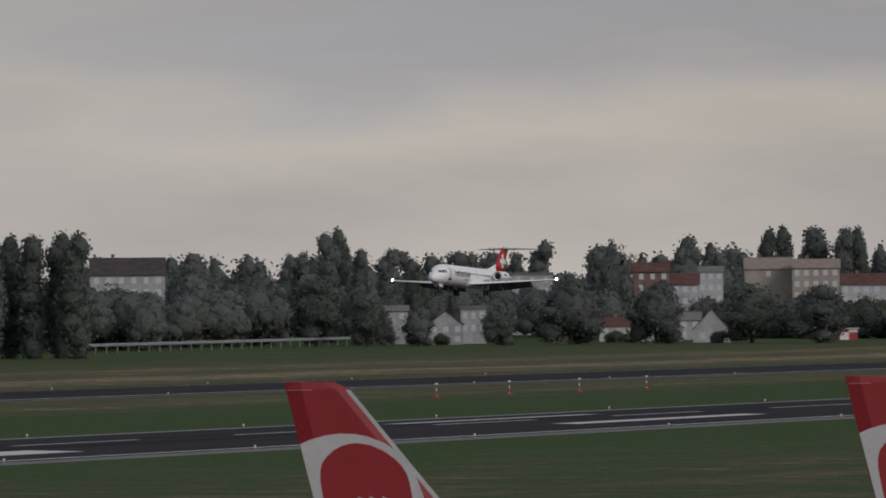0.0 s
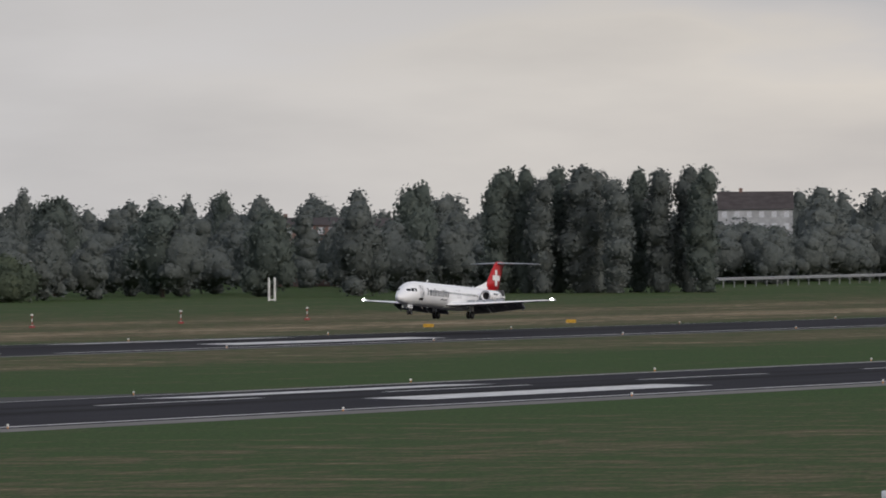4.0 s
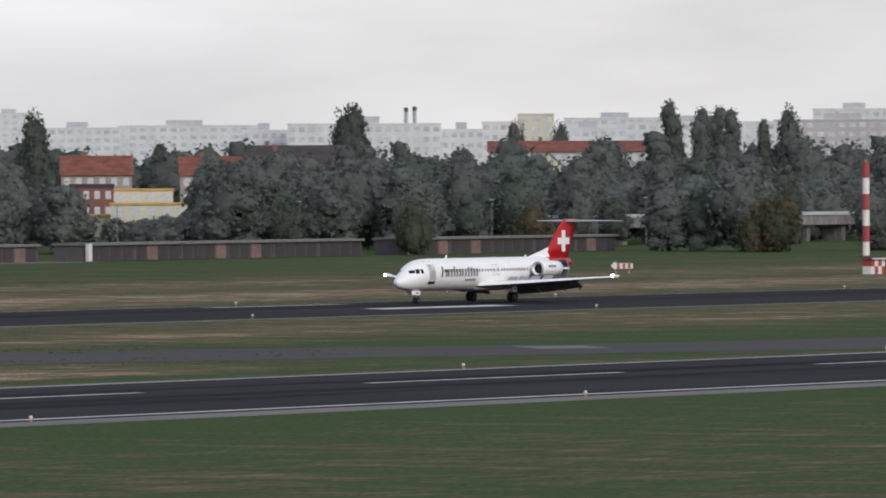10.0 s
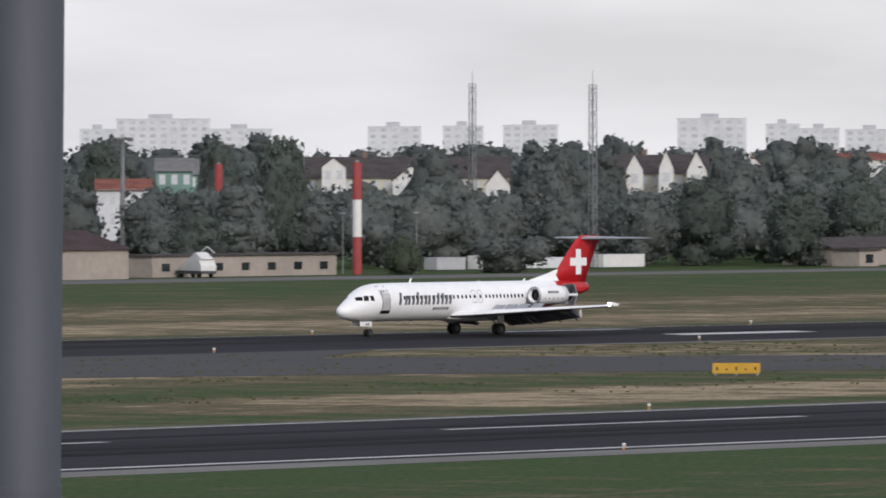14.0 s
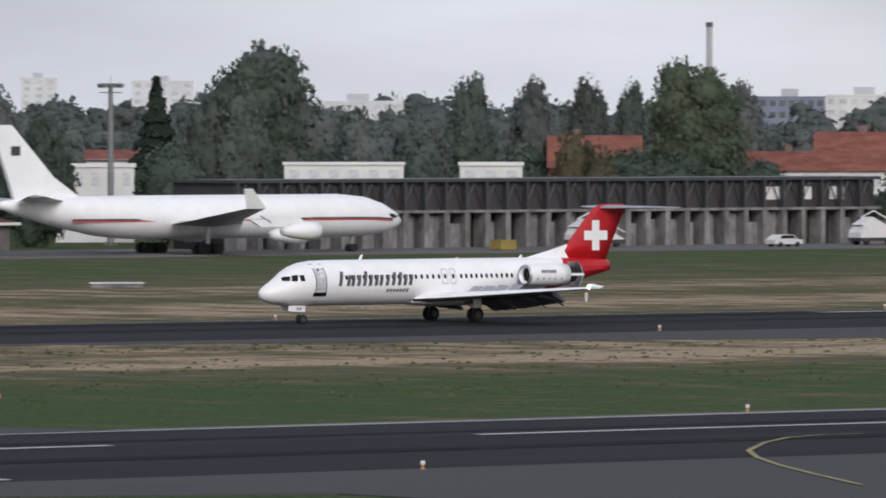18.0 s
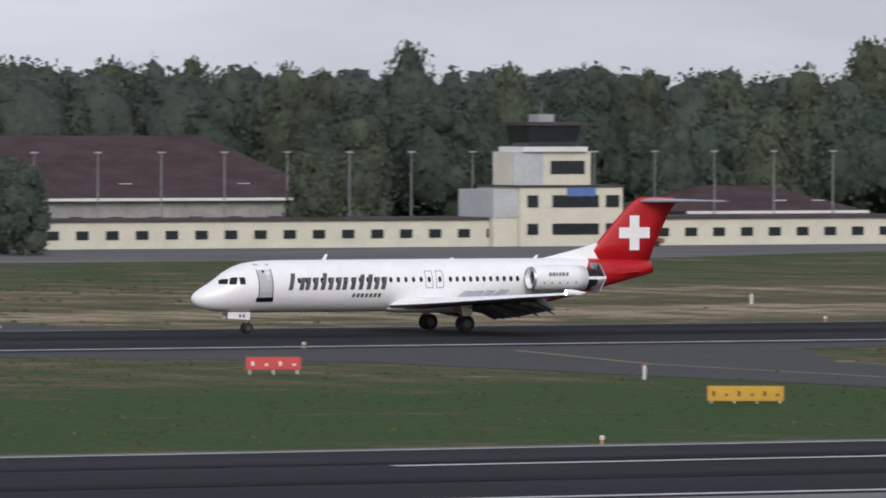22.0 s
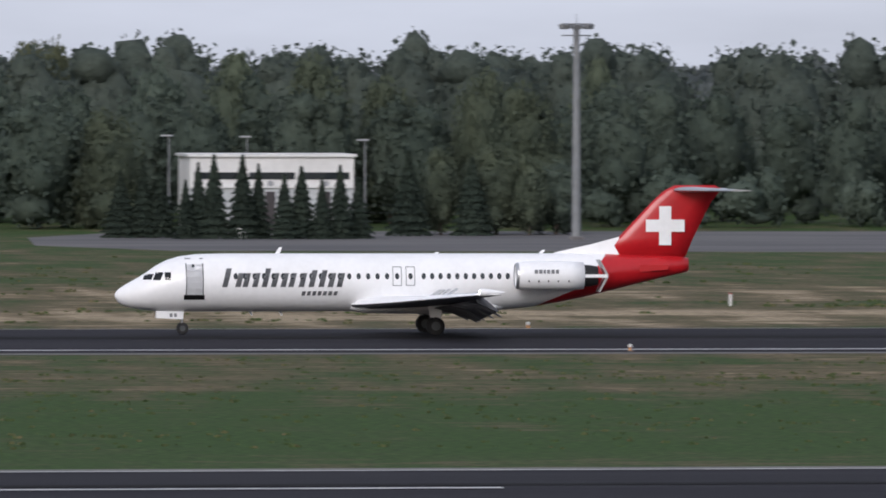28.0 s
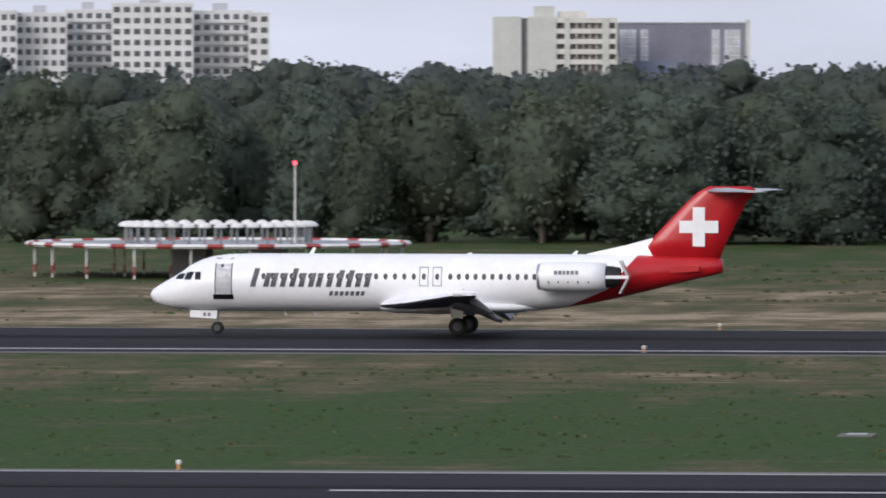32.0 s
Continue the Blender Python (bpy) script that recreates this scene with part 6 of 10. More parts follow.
tree("broad", 1609.7, 911.8, 19.7, 0.95)
tree("bush", 1260.9, 812.5, 8.4, 0.85)
tree("bush", 1264.0, 769.9, 10.5, 0.84)
tree("bush", 1289.8, 765.7, 10.9, 0.91)
tree("bush", 1234.1, 816.9, 7.0, 0.76)
tree("tall", 1353.9, 1028.0, 27.2, 0.50)
tree("tall", 1380.0, 1026.6, 26.3, 0.50)
tree("tall", 1389.5, 1013.8, 24.1, 0.63)
tree("tall", 1379.1, 994.0, 25.0, 0.57)
tree("broad", 1188.4, 915.3, 13.0, 1.24)
tree("broad", 1277.4, 963.4, 20.7, 0.84)
tree("broad", 1256.6, 924.4, 14.7, 1.14)
tree("broad", 1317.1, 908.4, 15.0, 1.07)
tree("broad", 1291.5, 874.9, 12.6, 1.07)
tree("broad", 1368.1, 904.3, 16.4, 1.08)
tree("broad", 1310.5, 846.2, 14.4, 0.94)
tree("bush", 1209.1, 800.3, 9.0, 0.58)
tree("broad", 1043.5, 856.5, 13.1, 1.11)
tree("broad", 1043.9, 840.2, 11.4, 1.18)
tree("broad", 1030.7, 856.3, 11.1, 1.13)
tree("broad", 1105.8, 937.9, 18.3, 0.74)
tree("broad", 1080.7, 858.2, 13.8, 0.94)
tree("poplar", 1297.0, 1019.9, 23.7, 0.52)
tree("poplar", 1298.4, 1018.2, 23.5, 0.50)
tree("tall", 1290.6, 979.2, 27.1, 0.50)
tree("tall", 1299.9, 966.8, 26.0, 0.50)
tree("broad", 1150.4, 882.6, 17.2, 0.79)
tree("broad", 1158.8, 871.6, 18.1, 0.87)
tree("broad", 989.0, 889.3, 19.3, 0.55)
tree("broad", 998.4, 908.6, 18.5, 0.50)
tree("broad", 922.4, 843.6, 8.7, 1.24)
tree("broad", 970.9, 849.3, 6.8, 1.22)
tree("bush", 940.3, 823.6, 5.6, 0.79)
tree("bush", 964.8, 825.8, 5.6, 1.50)
tree("broad", 1067.9, 905.3, 17.2, 0.70)
tree("broad", 934.4, 974.4, 11.9, 1.22)
tree("broad", 931.4, 949.4, 10.8, 1.33)
tree("broad", 1065.7, 1055.6, 18.4, 1.06)
tree("broad", 1250.6, 1224.1, 23.6, 1.02)
tree("broad", 1132.7, 1130.1, 15.1, 1.15)
tree("broad", 947.1, 933.7, 10.3, 1.11)
tree("tall", 1398.0, 1430.2, 22.2, 0.60)
tree("poplar", 1616.7, 1635.9, 24.3, 0.50)
tree("poplar", 1619.7, 1633.0, 24.0, 0.50)
tree("tall", 1072.2, 976.2, 19.1, 0.67)
tree("broad", 1078.8, 968.8, 19.5, 0.70)
tree("broad", 995.2, 912.1, 11.0, 0.88)
tree("broad", 1242.9, 1159.8, 19.6, 0.62)
tree("broad", 955.7, 881.2, 8.8, 0.96)
tree("broad", 911.9, 968.1, 7.4, 1.3)
tree("broad", 983.9, 1065.1, 18.4, 0.85)
tree("broad", 890.6, 947.0, 11.8, 1.19)
tree("broad", 843.8, 922.2, 7.6, 1.1)
tree("bush", 791.7, 847.9, 8.3, 0.91)
tree("bush", 788.8, 836.8, 7.1, 0.86)
tree("bush", 793.3, 832.5, 6.7, 1.02)
tree("bush", 784.6, 867.9, 6.0, 1.0)
tree("tall", 1548.3, 1562.9, 24.3, 0.50)
tree("tall", 1398.2, 1430.0, 21.7, 0.51)
tree("broad", 858.1, 1042.2, 21.5, 0.50)
tree("broad", 858.5, 1028.9, 20.6, 0.50)
tree("tall", 871.1, 1031.4, 21.7, 0.62)
tree("tall", 908.1, 1065.5, 21.3, 0.50)
tree("oak", 850.0, 983.6, 23.3, 0.64)
tree("broad", 881.0, 1009.7, 20.2, 0.50)
tree("broad", 774.2, 981.4, 24.7, 0.73)
tree("broad", 739.8, 944.8, 19.8, 0.57)
tree("broad", 751.6, 935.5, 16.8, 0.56)
tree("broad", 745.1, 915.0, 13.9, 0.67)
tree("broad", 1005.6, 1113.0, 17.0, 0.95)
tree("broad", 950.9, 1027.5, 18.2, 0.83)
tree("broad", 854.5, 912.3, 12.2, 0.96)
tree("broad", 773.0, 851.4, 6.0, 1.2)
tree("bush", 722.7, 855.7, 15.3, 0.52)
tree("spruce", 731.6, 951.2, 19.6, 1.15)
tree("oak", 773.0, 982.3, 24.9, 0.64)
tree("broad", 736.5, 947.4, 19.0, 0.50)
tree("broad", 672.0, 870.9, 12.3, 0.96)
tree("broad", 745.1, 1003.6, 19.7, 0.50)
tree("broad", 672.2, 933.1, 18.5, 0.54)
tree("broad", 636.1, 897.5, 16.7, 0.62)
tree("broad", 628.0, 903.1, 16.0, 0.69)
tree("broad", 632.3, 924.5, 16.4, 0.74)
tree("broad", 637.1, 872.1, 15.7, 0.64)
tree("broad", 603.6, 859.2, 15.1, 0.65)
tree("broad", 617.7, 910.2, 15.7, 0.61)
tree("broad", 648.5, 863.7, 15.7, 0.59)
tree("broad", 740.1, 920.0, 14.9, 0.66)
tree("broad", 750.5, 920.5, 15.4, 0.58)
tree("broad", 597.9, 982.3, 19.3, 0.64)
tree("broad", 595.0, 960.7, 19.1, 0.60)
tree("broad", 597.7, 947.2, 17.7, 0.68)
tree("broad", 607.4, 917.1, 15.7, 0.81)
tree("broad", 615.6, 911.6, 16.0, 0.74)
tree("broad", 607.3, 941.1, 16.7, 0.68)
tree("yellow", 592.1, 903.3, 14.4, 0.73)
tree("yellow", 570.5, 893.4, 13.4, 0.57)
tree("broad", 701.5, 973.6, 19.0, 0.50)
tree("broad", 621.9, 883.0, 15.7, 0.74)
tree("broad", 619.1, 897.1, 15.4, 0.77)
tree("broad", 540.2, 865.2, 13.2, 0.67)
tree("tall", 758.1, 1294.4, 25.5, 0.50)
tree("broad", 673.2, 1170.2, 22.6, 0.56)
tree("broad", 683.1, 1176.0, 22.9, 0.50)
tree("broad", 534.2, 961.6, 17.2, 0.69)
tree("broad", 542.3, 957.1, 18.2, 0.65)
tree("broad", 571.8, 963.0, 19.0, 0.68)
tree("broad", 586.1, 954.4, 19.3, 0.71)
tree("broad", 587.3, 930.1, 17.3, 0.73)
tree("broad", 534.6, 984.2, 18.2, 0.57)
tree("broad", 532.2, 996.8, 18.6, 0.66)
tree("broad", 480.5, 877.0, 12.8, 0.68)
tree("broad", 512.5, 870.3, 13.4, 0.76)
tree("broad", 493.7, 881.1, 13.4, 0.71)
tree("broad", 524.0, 1023.7, 22.1, 0.52)
tree("broad", 502.1, 956.2, 18.6, 0.63)
tree("broad", 520.7, 969.0, 19.0, 0.54)
tree("broad", 672.1, 1170.8, 23.0, 0.51)
tree("broad", 473.6, 948.3, 17.9, 0.60)
tree("broad", 477.7, 979.7, 18.9, 0.62)
tree("broad", 473.2, 993.0, 19.1, 0.62)
tree("broad", 463.7, 997.5, 18.7, 0.63)
tree("broad", 433.1, 856.8, 13.0, 0.69)
tree("broad", 368.6, 799.1, 9.4, 0.74)
tree("broad", 488.0, 1150.8, 22.1, 0.50)
tree("broad", 497.3, 1146.8, 21.5, 0.50)
tree("broad", 458.3, 1109.0, 20.9, 0.50)
tree("spruce", 482.4, 1207.2, 23.1, 0.50)
tree("broad", 413.4, 1019.4, 19.2, 0.62)
tree("broad", 424.9, 1014.6, 18.8, 0.63)
tree("broad", 454.8, 1023.5, 19.6, 0.62)
tree("broad", 471.1, 1027.1, 20.2, 0.65)
tree("broad", 470.5, 994.3, 18.9, 0.67)
tree("broad", 479.4, 990.0, 19.4, 0.61)
tree("broad", 483.8, 976.8, 18.3, 0.56)
tree("broad", 394.0, 919.1, 12.8, 0.68)
tree("broad", 393.4, 951.9, 14.5, 0.71)
tree("broad", 345.5, 874.2, 10.0, 0.88)
tree("turning", 356.6, 864.3, 9.8, 0.89)
tree("broad", 371.3, 808.8, 9.6, 1.07)
tree("broad", 415.3, 832.1, 9.6, 0.83)
tree("broad", 362.3, 856.5, 9.3, 0.72)
tree("shrub", 323.6, 806.0, 2.6, 1.1)
tree("oak", 318.0, 1000.7, 21.2, 0.42)
tree("broad", 321.5, 989.1, 19.6, 0.50)
tree("broad", 334.1, 995.4, 20.0, 0.53)
tree("broad", 335.6, 984.4, 20.1, 0.50)
tree("yellow", 353.4, 999.4, 20.7, 0.42)
tree("broad", 363.7, 1016.9, 21.3, 0.50)
tree("broad", 360.1, 986.3, 19.4, 0.51)
tree("broad", 363.7, 974.3, 19.4, 0.58)
tree("broad", 370.6, 971.7, 19.4, 0.50)
tree("broad", 377.6, 969.0, 20.0, 0.56)
tree("broad", 307.1, 861.9, 9.4, 0.77)
tree("broad", 328.2, 902.2, 12.0, 0.63)
tree("broad", 344.4, 874.6, 10.1, 0.73)
tree("shrub", 302.3, 799.8, 4.3, 0.86)
tree("shrub", 305.4, 799.4, 3.7, 0.9)
tree("broad", 267.6, 963.5, 18.9, 0.50)
tree("broad", 274.4, 972.0, 19.2, 0.50)
tree("broad", 244.2, 928.4, 15.9, 0.65)
tree("broad", 231.5, 911.0, 14.7, 0.73)
tree("broad", 224.5, 912.8, 15.0, 0.68)
tree("broad", 241.5, 887.7, 13.1, 0.76)
tree("broad", 243.0, 866.6, 11.0, 0.77)
tree("broad", 284.3, 958.7, 17.8, 0.53)
tree("broad", 296.3, 955.1, 17.5, 0.50)
tree("broad", 315.2, 991.1, 21.1, 0.50)
tree("spruce", 225.1, 1025.6, 19.8, 0.62)
tree("broad", 185.3, 941.9, 17.1, 0.61)
tree("broad", 195.4, 939.9, 17.4, 0.60)
tree("broad", 191.1, 889.7, 12.8, 0.66)
tree("broad", 213.4, 936.0, 17.4, 0.59)
tree("broad", 218.9, 924.4, 16.8, 0.65)
tree("broad", 225.3, 912.6, 16.3, 0.67)
tree("broad", 232.9, 910.7, 15.7, 0.65)
tree("broad", 236.9, 899.3, 16.9, 0.63)
tree("broad", 241.8, 887.7, 15.2, 0.65)
tree("broad", 267.4, 963.6, 19.1, 0.50)
tree("broad", 271.4, 962.5, 19.4, 0.50)
tree("broad", 243.8, 866.4, 13.0, 0.80)
tree("broad", 196.9, 883.3, 12.3, 0.69)
tree("broad", 155.0, 917.0, 17.2, 0.62)
tree("broad", 158.1, 896.2, 15.5, 0.59)
tree("broad", 164.3, 884.9, 14.4, 0.63)
tree("yellow", 75.4, 1007.2, 19.1, 0.42)
tree("broad", 39.8, 879.1, 13.5, 0.94)
tree("broad", 44.5, 878.9, 11.9, 0.85)
tree("broad", 73.1, 887.0, 11.3, 0.85)
tree("broad", 69.7, 897.3, 12.4, 0.68)
tree("broad", 57.5, 918.2, 14.0, 0.71)
tree("broad", 64.6, 917.7, 14.6, 0.68)
tree("broad", 112.8, 923.1, 15.2, 0.57)
tree("broad", 102.9, 914.2, 14.1, 0.71)
tree("broad", 113.5, 892.8, 13.6, 0.72)
tree("broad", 126.5, 941.5, 16.4, 0.50)
tree("broad", 98.9, 944.8, 16.3, 0.63)
tree("broad", 91.4, 955.6, 16.9, 0.65)
tree("broad", 82.6, 946.4, 16.3, 0.63)
tree("spruce", 75.5, 833.6, 5.2, 0.91)
tree("spruce", 76.7, 834.5, 6.7, 0.78)
tree("spruce", 78.1, 834.4, 7.4, 0.87)
tree("spruce", 80.6, 834.1, 7.4, 0.90)
tree("spruce", 82.1, 835.0, 6.6, 0.76)
tree("spruce", 84.2, 832.8, 5.7, 0.97)
tree("spruce", 85.8, 833.6, 6.4, 1.00)
tree("spruce", 87.5, 832.4, 5.5, 0.86)
tree("spruce", 89.2, 833.2, 6.5, 0.90)
tree("spruce", 72.2, 838.9, 6.9, 0.81)
tree("spruce", 73.7, 838.8, 6.4, 0.96)
tree("spruce", 70.2, 839.1, 5.9, 1.18)
tree("spruce", 91.0, 835.1, 5.4, 1.02)
tree("oak", 15.5, 958.2, 22.5, 0.59)
tree("yellow", 39.1, 869.1, 13.5, 1.05)
tree("broad", 66.5, 887.5, 13.2, 0.97)
tree("broad", 56.7, 928.3, 16.5, 0.61)
tree("broad", 63.9, 927.8, 16.5, 0.61)
tree("broad", 33.0, 964.5, 17.4, 0.52)
tree("broad", 30.2, 967.7, 14.2, 0.74)
tree("broad", 25.6, 969.5, 12.3, 0.73)
tree("broad", 49.5, 908.7, 14.8, 0.57)
tree("broad", 35.6, 899.3, 13.7, 0.57)
tree("oak", -13.8, 806.0, 14.6, 0.98, 0)
tree("turning", -33.4, 817.0, 11.8, 0.62)
tree("oak", -39.6, 823.0, 13.4, 0.95, 0)
tree("oak", 16.9, 965.9, 22.5, 0.45)
tree("broad", 5.3, 959.0, 19.7, 0.59)
tree("broad", 10.0, 972.8, 19.9, 0.52)
tree("broad", 1.3, 966.4, 16.1, 0.69)
tree("broad", 13.9, 961.2, 13.8, 1.01)
tree("broad", 26.5, 961.6, 15.6, 0.89)
tree("broad", 33.5, 963.1, 17.5, 0.60)
tree("broad", -3.4, 970.3, 12.5, 0.72)
tree("broad", -30.5, 965.3, 11.4, 0.92)
tree("broad", -25.2, 963.5, 12.5, 0.72)
tree("oak", -71.2, 826.9, 14.1, 0.92)
tree("oak", -82.5, 825.9, 13.9, 0.94)
tree("oak", -52.7, 833.3, 13.6, 1.04)
tree("broad", -45.6, 878.8, 15.1, 0.67)
tree("oak", -60.7, 832.8, 12.6, 0.97)
tree("broad", -93.0, 834.8, 13.0, 0.88)
tree("broad", -135.4, 818.9, 14.7, 0.97)
tree("broad", -124.4, 815.6, 13.5, 0.97)
tree("broad", -112.4, 822.4, 14.2, 0.76)
tree("broad", -107.4, 815.0, 10.7, 0.72)
tree("broad", -102.3, 821.7, 13.7, 0.95)
tree("oak", -80.9, 816.0, 14.3, 1.04)
tree("oak", -68.2, 817.2, 13.8, 1.01)
tree("broad", -92.3, 820.8, 13.5, 0.88)
tree("broad", -120.0, 826.3, 12.2, 0.69)
tree("broad", -89.3, 830.2, 14.2, 0.68)

# scrub and gardens before the eastern houses
for i in range(26):
    tree("broad" if i % 3 else "bush", 2392 - i * 2.2 + 6 * ((i * 7) % 5), 842 - i * 3.4, 8.5 + ((i * 5) % 7) * 0.55, 1.25)

# dark trees before the viaduct and the lock-ups
tree("broad", 1273.4, 780.1, 15.5, 1.01)
tree("broad", 1271.7, 792.9, 8.6, 1.48)
tree("broad", 1272.4, 787.0, 10.8, 0.88)
tree("bush", 1311.3, 845.0, 5.9, 1.31)
tree("broad", 1367.9, 830.4, 13.3, 0.84)
tree("broad", 1279.2, 845.0, 10.7, 1.11)
tree("broad", 1294.3, 845.0, 9.3, 1.05)
tree("broad", 1326.9, 845.0, 11.7, 0.76)
tree("broad", 1337.4, 845.0, 8.6, 1.03)
tree("broad", 1430.3, 845.0, 10.3, 1.25)
tree("broad", 1446.0, 845.0, 9.2, 1.15)
tree("broad", 1468.1, 845.0, 8.7, 1.24)
tree("broad", 1512.1, 831.1, 10.1, 1.44)
tree("broad", 1482.0, 825.0, 8.1, 1.32)
tree("broad", 1225.4, 845.0, 14.4, 1.09)
tree("broad", 1252.4, 845.0, 12.6, 1.10)
tree("broad", 1275.3, 845.0, 14.1, 0.99)
tree("broad", 1238.0, 845.0, 11.9, 0.89)

tree("broad", 1180.5, 827.0, 6.5, 1.3)
# brownish trees before the great hall
tree("broad", 378.0, 850.0, 7.2, 0.8)
tree("broad", 383.5, 856.0, 7.4, 0.9)
# scrub before the white shed
for x, y, h, w in ((746, 806, 6.5, 1.0), (750, 804, 7.6, 1.0), (754, 807, 9.6, 0.8), (758.5, 805, 9.9, 0.85), (762.5, 804, 7.2, 1.0), (766.5, 806, 6.2, 1.1), (770.5, 805, 5.6, 1.1), (774.5, 807, 5.0, 1.0), (783, 807, 3.4, 1.0), (812, 806, 2.6, 1.2), (829, 806, 3.0, 1.2)):
    tree("broad" if h > 4 else "bush", x, y, h, w)
# dark growth before the white wing
tree("spruce", 97.0, 848.0, 7.6, 1.05)
tree("tall", 100.4, 852.0, 8.2, 1.0)
tree("spruce", 102.9, 849.0, 7.0, 1.1)
tree("broad", 105.6, 853.0, 8.4, 1.0)
tree("tall", 108.4, 851.0, 7.6, 1.05)
tree("broad", 111.2, 854.0, 7.2, 1.0)
# garden trees before the old houses
tree("broad", 2186.0, 846.5, 6.6, 1.0)
tree("bush", 2180.0, 829.0, 3.2, 1.2)
tree("broad", 2192.0, 819.0, 5.8, 1.0)
tree("bush", 2240.0, 806.0, 3.4, 1.3)
tree("bush", 2238.0, 801.0, 2.6, 1.3)
tree("broad", 2215.0, 783.5, 5.2, 1.0)
tree("bush", 2205.0, 765.5, 3.3, 1.3)

# ---- the north side of the airfield: apron, hangars, old terminal ----
sheet("apron", [(70, 782), (215, 765), (250, 768), (420, 768), (470, 800), (1120, 795), (1120, 812), (780, 822), (640, 845), (480, 838), (430, 862), (75, 872), (62, 840), (60, 805)], 0.05, APRON, "light grey concrete apron before the hangars", "apron")
sheet("taxiway", [(222, 551), (262, 551), (262, 600), (275, 690), (300, 769), (215, 766), (232, 690), (246, 640), (236, 590)], 0.045, TAXI, "grey asphalt taxiway to the apron", "taxiway")
sheet("taxiway", [(238, 363), (280, 365), (263, 434), (268, 470), (280, 495), (305, 506), (222, 506), (243, 482), (245, 463), (249, 412)], 0.045, TAXI, "grey asphalt taxiway between the runways", "taxiway")
sheet("taxiway", [(370, 506), (447, 478), (506, 449), (564, 415), (600, 402), (660, 374.5), (780, 377), (717, 398), (649, 412), (601, 443), (547, 488), (575, 506)], 0.045, TAXI, "grey asphalt diagonal taxiway between the runways", "taxiway")
sheet("taxiway", [(206, 317), (312, 320), (296, 305), (280, 240), (275, 120), (232, 120), (238, 240), (240, 300)], 0.06, TAXI, "grey asphalt taxiway off the near runway", "taxiway")


def paint(name, pts, wide, material, z, label):
    """A painted line along a row of places."""
    verts, faces = [], []
    for i, (x, y) in enumerate(pts):
        a, b = Vector(pts[max(0, i - 1)]), Vector(pts[min(len(pts) - 1, i + 1)])
        n = (b - a).normalized()
        h = z(x, y) if callable(z) else z
        verts += [(x - n.y * wide / 2, y + n.x * wide / 2, h), (x + n.y * wide / 2, y - n.x * wide / 2, h)]
        if i:
            faces.append((2 * i - 2, 2 * i - 1, 2 * i + 1, 2 * i))
    return tagged(new(name, mesh_from(name, verts, faces, material)), label, "marking", kind="structure")


paint("taxi_line", [(299.3, 334.4), (296.9, 334.5), (293.5, 333.1), (289.2, 329.8), (283.5, 324.4), (279.0, 318.7), (273.5, 310.9), (267.8, 302.1), (261.9, 292.6)], 0.28, YELLOW_LINE, lambda x, y: max(0.1, crown(y - NEAR - SLANT * x) + 0.04), "yellow taxi guide line curving off the runway")
paint("taxi_line", [(310.8, 313.8), (309.6, 317.0), (306.8, 317.5), (302.4, 315.6), (296.6, 311.1), (290.9, 305.0), (285.1, 297.6), (279.0, 289.4), (272.5, 280.6)], 0.32, YELLOW_LINE, 0.085, "yellow taxiway edge line round the grass")
paint("stop_line", [(248.0, 411.5), (251.0, 413.0), (255.0, 410.6), (261.4, 408.4), (264.2, 405.0), (267.2, 400.4)], 0.5, LINE, 0.06, "white painted holding line across the taxiway")
paint("stop_line", [(251.2, 412.0), (255.0, 409.6), (258.0, 408.6)], 0.5, RED_LINE, 0.062, "red painted holding line across the taxiway")
paint("taxi_line", [(270, 371), (262, 400), (256, 430), (256, 470), (262, 498)], 0.4, YELLOW_LINE, 0.06, "yellow taxi guide line")
paint("apron_mark", [(193, 800), (205, 800)], 2.0, LINE, 0.06, "white painted apron mark")
paint("concrete_patch", [(642, 412), (634, 404)], 6.0, SHOULDER, 0.06, "pale concrete patch in the grass")

CREAM_SHEET = mat("cream_corrugated_sheet", (0.58, 0.56, 0.475), 0.6, 0, 0.05, 0.25, (6, 1, 0.3), 0.1)
CREAM_TRIM = mat("cream_trim", (0.60, 0.58, 0.485), 0.7, 0, 0.05, 0.4)
WOOD_GREY = mat("greyed_wood_planks", (0.25, 0.19, 0.15), 0.9, 0, 0.3, 0.9, (5, 1, 0.12), 0.2, (0.12, 0.085, 0.07), 7, 0.28)
WOOD = mat("weathered_wood_planks", (0.31, 0.205, 0.14), 0.85, 0, 0.3, 0.9, (5, 1, 0.12), 0.2, (0.16, 0.10, 0.07), 7, 0.28)
DARK_SHEET = mat("dark_brown_cladding", (0.045, 0.040, 0.044), 0.75, 0, 0.1, 0.3, (4, 1, 0.3))
WHITE_TRIM = mat("white_steel_trim", (0.66, 0.66, 0.66), 0.5, 0, 0.05, 0.6)
GREY_SHEET = mat("grey_roller_shutter", (0.30, 0.31, 0.33), 0.6, 0, 0.06, 0.5, (8, 1, 0.4))
MAROON = mat("maroon_tiled_roof", (0.064, 0.046, 0.049), 0.95, 0, 0.15, 0.3, (1, 1, 3), spec=0.1)
RED_MAROON = mat("dark_red_tiled_roof", (0.125, 0.048, 0.052), 0.95, 0, 0.15, 0.3, (1, 1, 3), spec=0.1)
BLUEPANEL = mat("blue_grey_panel", (0.42, 0.44, 0.46), 0.7, 0, 0.08, 0.4)
CONCRETE = mat("stained_concrete", (0.24, 0.235, 0.235), 0.9, 0, 0.35, 0.5, (1, 1, 0.4), 0.2, (0.12, 0.115, 0.12), 5)
